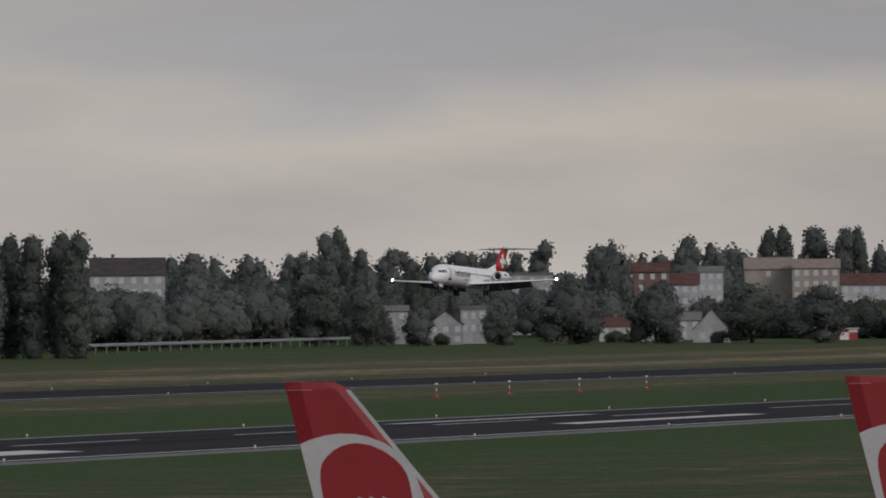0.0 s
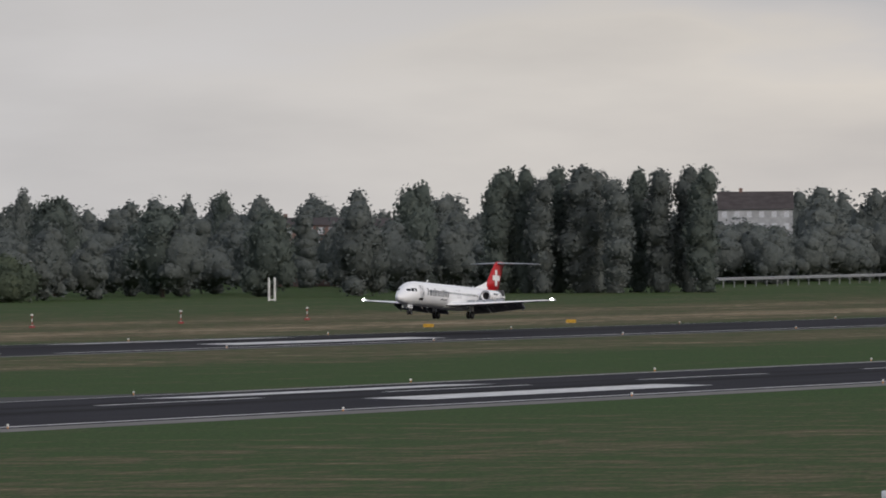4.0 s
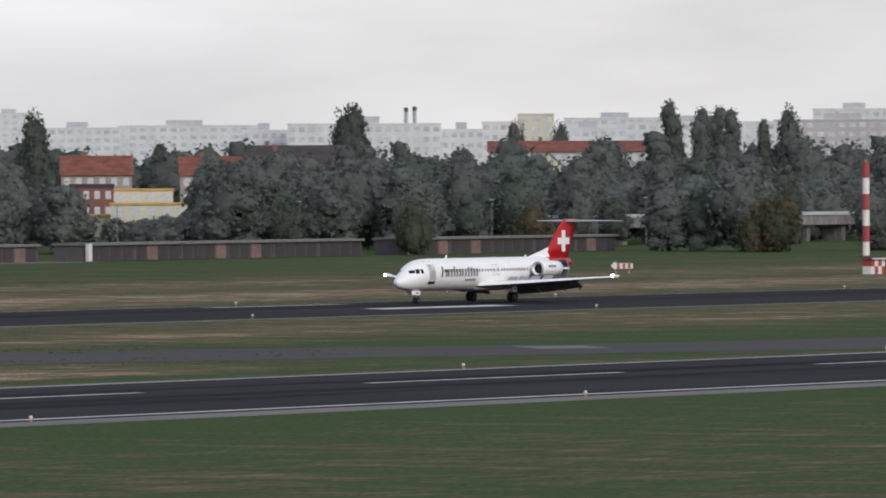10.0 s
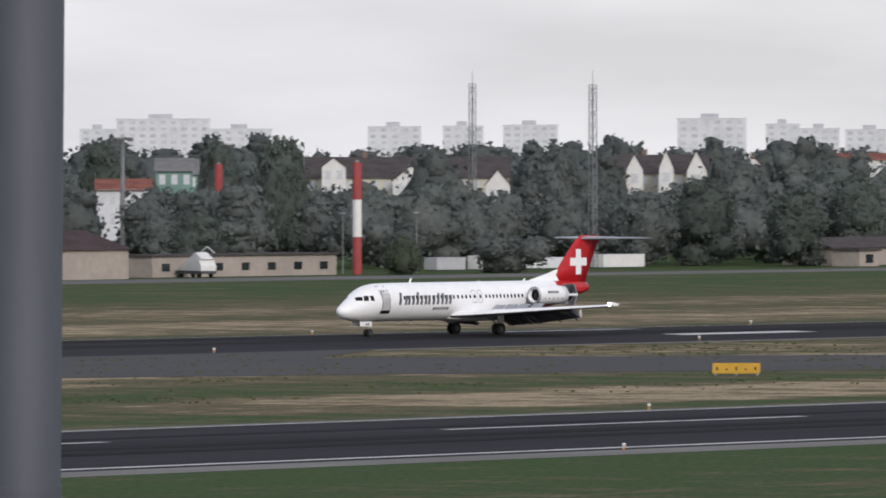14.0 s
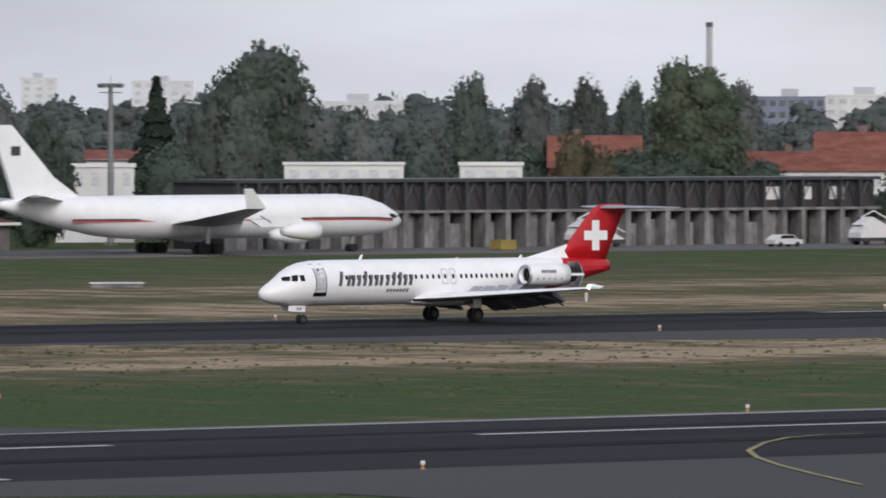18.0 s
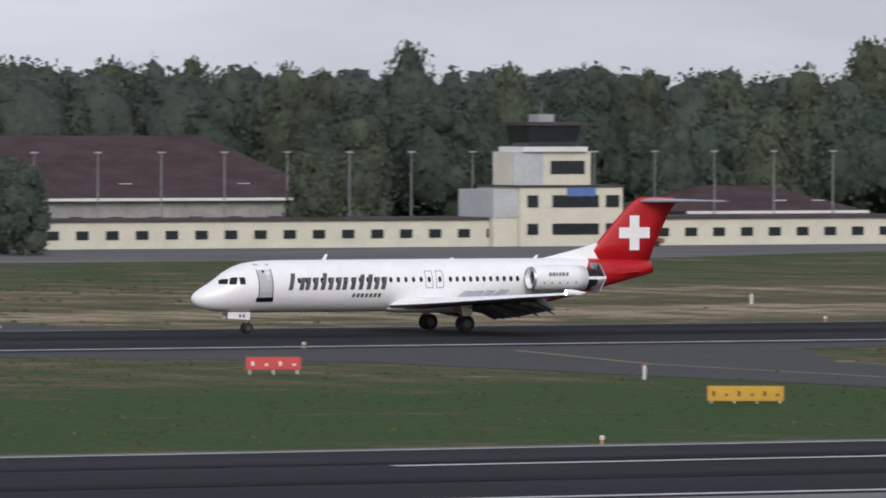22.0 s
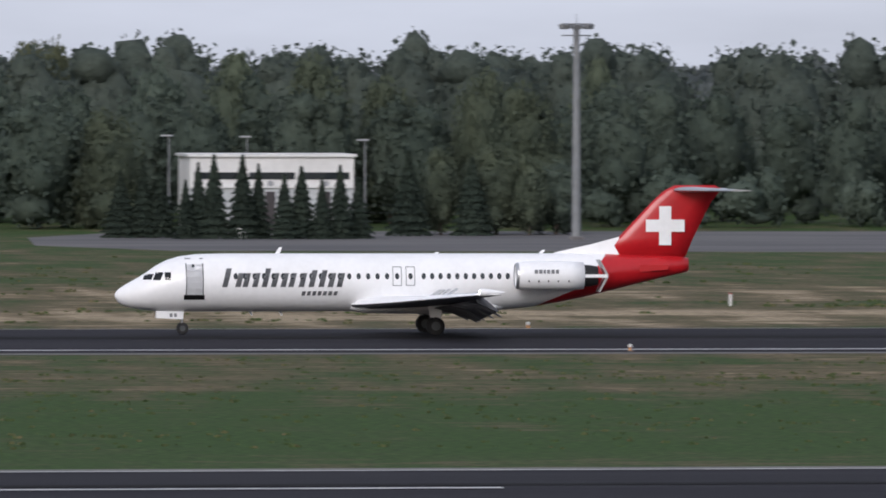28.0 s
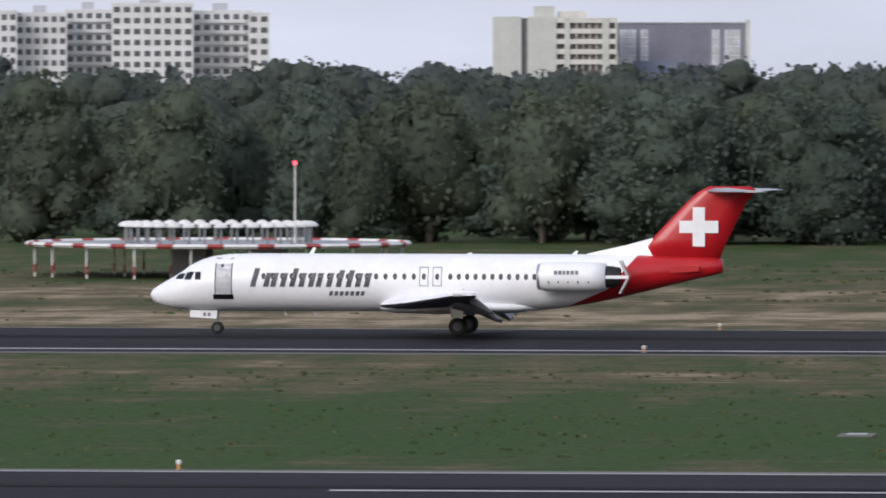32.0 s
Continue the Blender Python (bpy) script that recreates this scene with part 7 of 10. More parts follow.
# a darker, duller yellow than the sign paint
DULL_YELLOW = mat("dull_yellow_paint", (0.26, 0.20, 0.05), 0.8, 0, 0.1, 1)
YELLOW = mat("yellow_sign_paint", (0.52, 0.30, 0.025), 0.6, 0, 0.06, 1)
SIGN_RED = mat("red_sign_paint", (0.52, 0.06, 0.06), 0.6, 0, 0.06, 1)


def cream_hangar(x0, x1, y, eave, peak, door0, door1, door_top, cuts, label):
    t = thing("hangar", label, "hangar", ((x0 + x1) / 2, y, 0), 0, "cream hangars on the apron")
    c = (x0 + x1) / 2
    w = (x1 - x0) / 2
    part("wall", prism([(-w, 0), (w, 0), (w, eave), (0, peak), (-w, eave)], 1, 0, 9), CREAM_SHEET, t, "cream corrugated sheet wall")
    bm = bmesh.new()
    for s in (-1, 1):
        add_prism(bm, [(0, peak + 0.02), (0, peak + 0.28), (s * (w + 0.25), eave + 0.22), (s * (w + 0.25), eave - 0.04)], 1, -0.3, 9.2)
    part("roof", bm, WHITE_TRIM, t, "pale sheet roof")
    part("door_rail", box(door0 - c - 0.3, door1 - c + 0.3, -0.22, -0.002, door_top, door_top + 0.18), DARK_GREY, t)
    edges = [door0] + cuts + [door1]
    for i, (a, b) in enumerate(zip(edges[:-1], edges[1:])):
        off = 0.06 * (i % 2)
        p = part("sliding_door", box(a - c + 0.05, b - c - 0.05, -0.2 + off, -0.06 + off, 0.06, door_top - 0.004), CREAM_TRIM, t, "cream sliding door leaf")
        part("door_edge", box(b - c - 0.08, b - c + 0.06, -0.22 + off, -0.19 + off, 0.06, door_top - 0.01), DARK_GREY, p)
        if i in (1, len(edges) - 3):
            part("handle", box((a + b) / 2 - c - 0.14, (a + b) / 2 - c + 0.14, -0.26 + off, -0.2 + off, 1.35, 1.65), DARK_GREY, p, "dark handle plate")
    for s in (-1.9, 1.4):
        p = part("gable_window", box(s, s + 0.95, -0.08, -0.002, peak - 2.0, peak - 1.1), FRAME_WHITE, t)
        part("pane", box(s + 0.14, s + 0.81, -0.11, -0.082, peak - 1.86, peak - 1.24), PANE, p)
    for s in (-0.55,):
        part("vent", box(s, s + 1.0, -0.06, -0.002, peak - 1.75, peak - 1.35), GREY_SHEET, t)
    for s in (door0 - c + 5, door1 - c - 5):
        part("flood_lamp", box(s - 0.2, s + 0.25, -0.5, -0.002, door_top + 0.32, door_top + 0.62), DARK_GREY, t)
    part("plinth", box(-w - 0.03, door0 - c - 0.1, -0.05, -0.002, 0, 0.3), CONCRETE, t)
    part("plinth", box(door1 - c + 0.1, w + 0.03, -0.05, -0.002, 0, 0.3), CONCRETE, t)
    return t


cream_hangar(189.6, 224.5, 860, 5.25, 7.25, 195.0, 219.1, 4.55, [199.0, 203.0, 207.0, 211.1, 215.1], "cream sheet-metal hangar with closed sliding doors")
cream_hangar(152.2, 182.9, 846, 7.1, 8.8, 157.1, 178.1, 6.45, [162.3, 167.5, 171.1, 174.6], "taller cream sheet-metal hangar with closed doors")


def small_garage():
    t = thing("garage", "white-framed apron garage with grey roller doors", "garage", (233.85, 855, 0))
    part("frame", prism([(-6.95, 0), (-6.2, 0), (-6.2, 3.55), (6.2, 3.55), (6.2, 0), (6.95, 0), (6.95, 4.2), (0, 4.45), (-6.95, 4.2)], 1, 0, 12), WHITE_TRIM, t, "white steel portal frame")
    part("roller_door", box(-6.2, -2.1, 0.35, 0.5, 0.05, 3.55), GREY_SHEET, t, "grey roller shutter")
    part("roller_door", box(1.75, 6.2, 0.35, 0.5, 0.05, 3.55), GREY_SHEET, t, "grey roller shutter")
    d = part("entrance_door", box(-2.1, 1.75, 0.3, 0.45, 0.05, 3.55), WHITE_TRIM, t, "white sectional door with window strip")
    for a in (-1.95, -1.05, 0.1, 0.8):
        part("pane", box(a, a + 0.75, 0.26, 0.31, 1.5, 1.85), PANE, d)
    for s in (-6.6, 6.25):
        for i in range(6):
            part("hazard_stripe", box(s, s + 0.3, -0.03, -0.002, 0.3 + 0.4 * i, 0.5 + 0.4 * i), BLACK, t)
    c = thing("container", "blue-grey flat-roofed annexe beside the garage", "container", (225.6, 862, 0))
    part("body", box(-1.0, 1.4, 0, 6, 0, 2.4), BLUEPANEL, c)
    part("upper_glazing", box(-1.0, 1.4, 0.05, 6, 2.4, 4.1), PANE, c, "dark upper glazing")
    part("roof", box(-1.2, 1.5, -0.2, 6.2, 4.1, 4.3), GREY_SHEET, c)
    y = thing("grit_bin", "small yellow grit bin beside a hangar", "bin", (223.7, 858.8, 0))
    part("body", box(-0.4, 0.4, -0.3, 0.3, 0, 0.75, 0.05), YELLOW, y)


small_garage()


def flood_mast(x, y, h, label, banded=False):
    """A tapered light mast with a round head platform and lamps."""
    t = thing("flood_mast", label, "light mast", (x, y, 0), 0, "flood masts on the apron")
    if banded:
        for i in range(6):
            z0, z1 = h * i / 6, h * (i + 1) / 6
            part("mast_section", tube((0, 0, z0), (0, 0, z1), 0.46 - 0.03 * i, 0.43 - 0.03 * i, 12), RED_PAINT if i % 2 == 0 else WHITE_PAINT, t, "red or white mast section")
    else:
        part("shaft", tube((0, 0, 0), (0, 0, h), 0.42, 0.27, 14), STEEL, t, "grey tapered steel shaft")
    part("base_plate", box(-0.6, 0.6, -0.6, 0.6, 0, 0.35), CONCRETE, t)
    for z in (h - 0.9, h + 0.1):
        n, k = 16, 5
        verts = [((1.3 + 0.06 * math.cos(2 * math.pi * j / k)) * math.cos(2 * math.pi * i / n), (1.3 + 0.06 * math.cos(2 * math.pi * j / k)) * math.sin(2 * math.pi * i / n), z + 0.06 * math.sin(2 * math.pi * j / k)) for i in range(n) for j in range(k)]
        ring = bpy.data.meshes.new("head_ring")
        ring.from_pydata(verts, [], [(i * k + j, (i + 1) % n * k + j, (i + 1) % n * k + (j + 1) % k, i * k + (j + 1) % k) for i in range(n) for j in range(k)])
        part("head_ring", ring, STEEL, t)
        for i in range(4):
            a = math.pi * i / 2 + 0.4
            part("spoke", tube((0, 0, z), (1.3 * math.cos(a), 1.3 * math.sin(a), z), 0.05, 0.05, 5), STEEL, t)
    for i in range(8):
        a = 2 * math.pi * i / 8
        p = part("lamp_head", box(-0.28, 0.28, -0.18, 0.18, -0.2, 0.22), STEEL, t)
        p.matrix_basis = pose(1.35 * math.cos(a), 1.35 * math.sin(a), h - 0.1, 25, 0, math.degrees(a) + 90)
    part("rod", tube((0, 0, h), (0, 0, h + 1.0), 0.04, 0.02, 5), STEEL, t)


flood_mast(245.9, 855.5, 19.2, "grey tapered flood mast beside the big hangar")
flood_mast(496.4, 824, 18.6, "grey tapered flood mast beside the fire station")
flood_mast(376.3, 850, 19.0, "grey tapered flood mast on the apron")
flood_mast(664, 872, 18.6, "grey tapered flood mast behind a parked jet")
flood_mast(744.9, 810, 18.4, "red and white banded flood mast", True)
flood_mast(968.6, 900, 18.2, "grey flood mast behind the sheds")
flood_mast(109.6, 828, 19.0, "grey tapered flood mast at the apron's end")


HANGAR_PANE = mat("milky_door_glass", (0.50, 0.53, 0.55), 0.35, 0, 0.3, 0.8, spec=0.6)


def big_hangar():
    t = thing("hangar", "wide dark hangar with wooden sliding doors", "hangar", (280, 858, 0))
    part("wall", box(-24.3, 23.6, 10, 52, 0, 11.0), DARK_SHEET, t, "dark brown clad upper wall")
    part("roof_edge", box(-24.5, 23.8, 9.7, 52.2, 11.0, 11.32), WHITE_TRIM, t, "white roof edge")
    for x in (-17, -10.6, 8.6, 15.2, -2):
        part("roof_vent", tube((x, 12, 11.3), (x, 12, 11.65), 0.8, 0.5, 10), WHITE_TRIM, t)
    part("canopy_beam", box(-31.6, 25.2, -0.6, 10, 6.75, 7.6), WHITE_TRIM, t, "long white canopy beam")
    for i in range(10):
        part("bracket", box(-29 + 5.6 * i, -28.5 + 5.6 * i, -0.75, -0.62, 6.9, 7.3), STEEL, t)
    for s in (-31.3, 24.9):
        part("canopy_post", box(s - 0.2, s + 0.2, -0.4, 0.1, 0, 6.75), WHITE_TRIM, t, "white canopy post")
    for s, d in ((-27.2, 1), (21.3, -1)):
        part("buttress", prism([(s - 0.9, 0), (s + 0.9, 0), (s + 0.35, 6.75), (s - 0.35, 6.75)], 1, 1.6, 3.4), WHITE_TRIM, t, "tapered white buttress")
    w = 46.8 / 10
    for i in range(10):
        a = -26.2 + w * i
        y = 2.2 + 0.25 * (i % 2)
        leaf = part("sliding_door", box(a, a + w, y, y + 0.15, 0.05, 6.75), DARK_SHEET, t, "wooden hangar door leaf")
        for k in range(9):
            part("plank", box(a + 0.12 + k * (w - 0.24) / 9, a + 0.09 + (k + 1) * (w - 0.24) / 9, y - 0.05 - 0.012 * ((k * 7 + i) % 3), y - 0.002, 0.15, 4.45), WOOD_GREY if (k * k + 3 * i * k + i) % 7 < 2 else WOOD, leaf)
        for k in range(4):
            for m in range(4):
                part("pane", box(a + 0.15 + k * (w - 0.3) / 4, a + 0.07 + (k + 1) * (w - 0.3) / 4, y - 0.05, y - 0.002, 4.55 + 0.52 * m, 4.55 + 0.52 * m + 0.46), HANGAR_PANE, leaf)
    return t


big_hangar()


def strip_block(x, y, w, d, h, cols, floors, wall, roof, label, z_first=0.9, wh=1.2, ww=1.4, sill=False, name="building", pane=None):
    """A flat-roofed range with single windows."""
    t = thing(name, label, "building", (x, y, 0))
    part("wall", box(-w / 2, w / 2, 0, d, 0, h), wall, t)
    part("roof", box(-w / 2 - 0.25, w / 2 + 0.25, -0.3, d + 0.25, h, h + 0.25), roof, t)
    gap = h / floors
    me = window_mesh(ww, wh)
    me.materials[0] = pane or PANE
    for j in range(floors):
        for i in range(cols):
            p = part("window", me, None, t)
            p.location = (-w / 2 + w * (i + 0.5) / cols, -0.02, z_first + gap * j)
            if sill:
                part("sill", box(-ww / 2 - 0.1, ww / 2 + 0.1, -0.2, 0.02, -0.12, 0), FRAME_WHITE, p)
    return t


strip_block(326.2, 865, 19.7, 14, 6.5, 9, 2, WHITE_WALL, WHITE_TRIM, "white two-storey office block with window rows", 1.1, 1.25, 2.0, True, pane=PANE)
strip_block(345.6, 862, 18.2, 12, 6.2, 7, 2, WHITE_WALL, WHITE_TRIM, "white two-storey office block beside the apron", 1.1, 1.25, 2.2, True, pane=PANE)
strip_block(441, 828, 115, 9, 2.7, 36, 1, CREAM_TRIM, SLATE, "long low cream terminal range with small windows", 0.95, 0.85, 1.35)
strip_block(503.5, 828, 12.5, 9, 3.0, 4, 1, CREAM_TRIM, SLATE, "low cream wing of the fire station", 0.9, 1.2, 1.6)
strip_block(532.3, 828.5, 9.6, 9, 2.5, 3, 1, CREAM_TRIM, SLATE, "low cream wing with square windows", 0.8, 1.1, 1.5)
strip_block(544.9, 828, 15.4, 9, 2.45, 5, 1, BLUEPANEL, SLATE, "low range with blue-grey panels", 1.1, 1.0, 1.5)
strip_block(556.0, 827, 6.4, 9, 2.3, 2, 1, CREAM_TRIM, SLATE, "small cream end pavilion", 0.7, 1.0, 1.3)
wing = strip_block(87.8, 880, 15.4, 12, 6.85, 3, 1, WHITE_WALL, WHITE_TRIM, "white two-storey building behind spruces", 4.75, 0.65, 4.3)
part("ledge", box(-7.72, 7.72, -0.28, -0.002, 3.95, 4.1), WHITE_TRIM, wing)
part("lower_wall", box(-7.7, 7.7, -0.06, -0.004, 0, 3.93), BLUEPANEL, wing, "grey lower wall")
# dark panels lie on the wall face, with no recess behind
for a in (-0.6, 4.6):
    part("doorway", box(a, a + 0.9, -0.12, -0.061, 0, 3.6), DARK_SHEET, wing, "dark flat doorway panel")
    part("wall_lamp", tube((a + 0.45, -0.25, 4.35), (a + 0.45, -0.02, 4.35), 0.3, 0.3, 12), GREY_SHEET, wing, "round grey wall lamp")
strip_block(799, 812, 41.5, 10, 3.6, 11, 1, WHITE_WALL, WHITEROOF, "long white shed with a band of windows", 0.9, 1.5, 2.6, pane=PANE_SKY)
strip_block(833.5, 812, 27, 10, 3.5, 4, 1, WHITE_WALL, WHITEROOF, "white shed with dark doors", 0.3, 2.3, 2.2)
strip_block(802, 850, 14, 10, 5.2, 3, 1, WHITE_WALL, WHITEROOF, "white flat-roofed store behind bushes", 2.6, 1.0, 1.6)
strip_block(898.6, 840, 7.5, 6, 2.0, 2, 1, WHITE_WALL, WHITEROOF, "small white site hut", 0.6, 0.9, 1.2)
strip_block(919, 832, 36, 8, 2.7, 7, 1, TAN_WALL, SLATE, "low tan-walled barrack with dark roof", 0.8, 1.0, 1.5)
strip_block(742, 818, 9, 6, 2.9, 3, 1, TAN_WALL, SLATE, "low grey-brown hut beside the mast", 0.8, 1.0, 1.4)
strip_block(1048, 830, 4.4, 5, 2.2, 1, 1, TAN_WALL, SLATE, "small pale hut at the fence", 0.5, 1.2, 1.6)
strip_block(396, 885, 12, 8, 3.6, 3, 1, BLUEPANEL, SLATE, "grey panelled hut before the great roof", 0.8, 1.4, 2.0)


# hall walls in darker grey and brown render, mottled at random
OLD_HALL = mat("darker_grey_render", (0.30, 0.30, 0.30), 0.9, 0, 0.15, 0.4)
HALL_WALL = mat("dark_brown_render", (0.15, 0.135, 0.13), 0.9, 0, 0.15, 0.4)


def hip_house(x0, x1, y0, y1, eave, ridge, in0, in1, wall, roof, label):
    t = thing("hall", label, "building")
    part("wall", box(x0, x1, y0, y1, 0, eave), wall, t)
    ym = (y0 + y1) / 2
    vs = [(x0 - 0.8, y0 - 0.8, eave - 0.1), (x1 + 0.8, y0 - 0.8, eave - 0.1), (x1 + 0.8, y1 + 0.8, eave - 0.1), (x0 - 0.8, y1 + 0.8, eave - 0.1), (in0, ym, ridge), (in1, ym, ridge)]
    r = part("roof", mesh_from("roof", vs, [(0, 1, 5, 4), (1, 2, 5), (2, 3, 4, 5), (3, 0, 4), (0, 3, 2, 1)], roof), None, t, "broad hipped tiled roof")
    part("eaves_board", box(x0 - 0.9, x1 + 0.9, y0 - 0.95, y0 - 0.8, eave - 0.35, eave - 0.05), WHITE_TRIM, t)
    me = window_mesh(1.5, 1.3)
    me.materials[0] = PANE
    n = max(3, int((x1 - x0) / 4.5))
    for i in range(n):
        p = part("window", me, None, t)
        p.location = (x0 + (x1 - x0) * (i + 0.5) / n, y0 - 0.02, 0.9)
    for f in (0.25, 0.62, 0.85):
        d = part("skylight", box(-0.7, 0.7, -0.5, 0.5, 0, 0.2), PANE_SKY, r)
        d.location = (x0 + (x1 - x0) * f, y0 + 3.5, eave + (ridge - eave) * 3.5 / ((y1 - y0) / 2) - 0.15)
    return t


hip_house(388, 448, 893, 925, 4.2, 10.6, 404, 440, OLD_HALL, MAROON, "large old terminal hall with maroon hipped roof")
hip_house(383, 402, 900, 922, 4.8, 12.4, 391, 395, OLD_HALL, MAROON, "corner pavilion with steep maroon roof")
hip_house(514, 553, 852, 876, 3.2, 6.2, 521, 546, PALE_WALL, MAROON, "long building with low maroon roof")
hip_house(573, 630, 846, 868, 3.2, 6.0, 578, 625, HALL_WALL, RED_MAROON, "long low hall with maroon tiled roof")
hip_house(474, 494, 862, 880, 3.0, 5.5, 480, 488, TAN_WALL, MAROON, "low hall with maroon roof behind the range")
strip_block(596.4, 843.4, 9.4, 2.4, 3.6, 8, 2, CREAM_TRIM, WHITE_TRIM, "cream entrance pavilion with two window rows", 0.9, 0.8, 0.9)
strip_block(574, 844, 9, 3, 2.6, 3, 1, HALL_WALL, SLATE, "dark hall wing with small windows", 0.9, 0.9, 1.0)
strip_block(610.4, 844.4, 8.8, 2.4, 2.6, 3, 1, CREAM_TRIM, WHITE_TRIM, "cream hall wing with entrance", 0.6, 1.4, 1.6)


def fire_station():
    t = thing("fire_station", "white garage with four tall vehicle doors", "garage", (518.7, 827, 0))
    part("wall", box(-8.9, 8.9, 0.6, 12, 0, 4.0), WHITE_WALL, t)
    part("roof", box(-9.4, 9.6, -0.4, 12, 4.0, 4.3), WHITE_TRIM, t)
    for i in range(4):
        a = -8.4 + 4.25 * i
        d = part("vehicle_door", box(a + 0.5, a + 3.6, 0.42, 0.6, 0, 3.6), WHITE_TRIM, t, "white sectional vehicle door")
        for z in (0.75, 1.45, 2.15, 2.85):
            part("door_window", box(a + 0.75, a + 3.35, 0.36, 0.43, z, z + 0.5), PANE_DULL, d, "grey window strip")
        part("pier", box(a - 0.35, a + 0.35, 0.0, 0.62, 0, 4.0), WHITE_WALL, t)
    part("pier", box(8.3, 9.0, 0.0, 0.62, 0, 4.0), WHITE_WALL, t)


fire_station()


def control_tower():
    t = thing("control_tower", "old cream control tower with dark glass cab", "tower", (441.5, 826.5, 0))
    part("base", box(-6.2, 5.3, 0, 9, 0, 5.9), CREAM_TRIM, t, "cream two-storey base")
    part("side_block", box(-8.9, -6.2, 0.5, 8, 2.9, 5.7), BLUEPANEL, t, "blue-grey side block")
    part("side_block", box(-8.9, -6.2, 0.6, 8, 0, 2.9), CREAM_TRIM, t)
    part("cornice", box(-6.4, 5.5, -0.2, 9, 5.9, 6.1), SLATE, t)
    part("upper_storey", box(-6.1, 2.5, 1.5, 6, 6.1, 9.4), CREAM_TRIM, t, "cream upper storey")
    part("side_wall", box(-6.2, -2.9, 1.4, 1.5, 6.1, 9.4), BLUEPANEL, t)
    part("upper_window", box(-2.0, 1.8, 1.4, 1.52, 7.2, 8.5), PANE, t, "wide window band")
    part("gallery", box(-5.3, 1.9, 1.0, 6.3, 9.4, 9.9), WHITE_TRIM, t, "white gallery edge")
    ring = lambda w, y0, z: [(-1.7 - w, y0, z), (-1.7 + w, y0, z), (-1.7 + w, 6.0, z), (-1.7 - w, 6.0, z)]
    part("cab_glass", loft([ring(2.6, 1.8, 9.9), ring(3.0, 1.2, 12.0)]), PANE, t, "outward sloping dark cab glazing")
    part("cab_roof", box(-5.0, 1.6, 1.0, 6.4, 12.0, 12.35), SLATE, t)
    part("roof_box", box(-2.6, -0.8, 3, 5, 12.35, 13.1), GREY_SHEET, t)
    part("aerial", tube((-1.7, 4, 13.1), (-1.7, 4, 14.4), 0.06, 0.03, 6), STEEL, t)
    for a, b in ((-5.4, -4.2), (-2.6, 2.6), (3.4, 4.9)):
        part("window", box(a, b, -0.08, 0.02, 3.9, 5.1), PANE, t)
        part("window", box(a, b, -0.08, 0.02, 1.2, 2.3), PANE, t)
    part("sign_board", box(-1.0, 2.2, -0.14, -0.085, 5.0, 5.85), mat("blue_sign_paint", (0.09, 0.17, 0.40), 0.6, 0, 0.08, 1), t, "blank blue sign board")


control_tower()


def blast_wall():
    t = thing("gallery_building", "long derelict dark gallery on concrete bays", "building", (698, 830, 0))
    part("upper_wall", box(-48, 48, 1.2, 12, 4.3, 7.5), DARK_SHEET, t, "dark brown upper storey")
    part("roof_edge", box(-48.4, 48.4, 0.4, 12.4, 7.5, 7.85), DARK_GREY, t)
    part("ledge", box(-48.2, 48.2, 0.1, 1.2, 4.0, 4.3), CONCRETE, t, "pale concrete ledge")
    # solid black wall stands in for the shade inside the bays
    part("back_wall", box(-48, 48, 2.4, 12, 0, 4.0), BLACK, t, "black back wall, shade of the open bays")
    seeds = random.Random(5)
    for i in range(32):
        a = -48 + 3 * i
        part("post", box(a, a + 0.3, 0.3, 1.2, 4.3, 7.5), DARK_GREY, t)
        brace = bmesh.new()
        add_tube(brace, (a + 0.15, 0.8, 4.4), (a + 1.6, 0.8, 7.3), 0.09, None, 4)
        add_tube(brace, (a + 3.0, 0.8, 4.4), (a + 1.6, 0.8, 7.3), 0.09, None, 4)
        part("brace", brace, DARK_GREY, t)
        part("pier", box(a - 0.2, a + 0.5, 0.2, 2.4, 0, 4.0), CONCRETE, t)
        if seeds.random() < 0.72:
            h = seeds.uniform(2.6, 3.9)
            part("infill_panel", box(a + 0.5, a + 2.8 - seeds.uniform(0, 1.0), 1.2, 1.4, 0, h), CONCRETE, t, "stained concrete panel")
    # white panels on the wall face stand in for daylit openings
    for a in (31, 36, 41):
        part("opening", box(a, a + 2.1, 1.1, 1.22, 5.2, 6.7), WHITE_WALL, t, "white panel standing in for a bright opening")


blast_wall()


def gable_shed(x0, x1, y, d, eave, ridge, wall, roof, label):
    t = thing("shed", label, "shed", ((x0 + x1) / 2, y, 0))
    w = (x1 - x0) / 2
    part("wall", box(-w, w, 0, d, 0, eave), wall, t)
    part("roof", prism([(-0.5, eave - 0.1), (d + 0.5, eave - 0.1), (d / 2, ridge)], 0, -w - 0.4, w + 0.4), roof, t)


gable_shed(808, 889, 825, 16, 3.9, 6.2, TAN_WALL, MAROON, "long shed with low dark roof")
gable_shed(1052, 1076, 840, 9, 2.6, 4.0, TAN_WALL, SLATE, "low dark-roofed hut at the wood's edge")


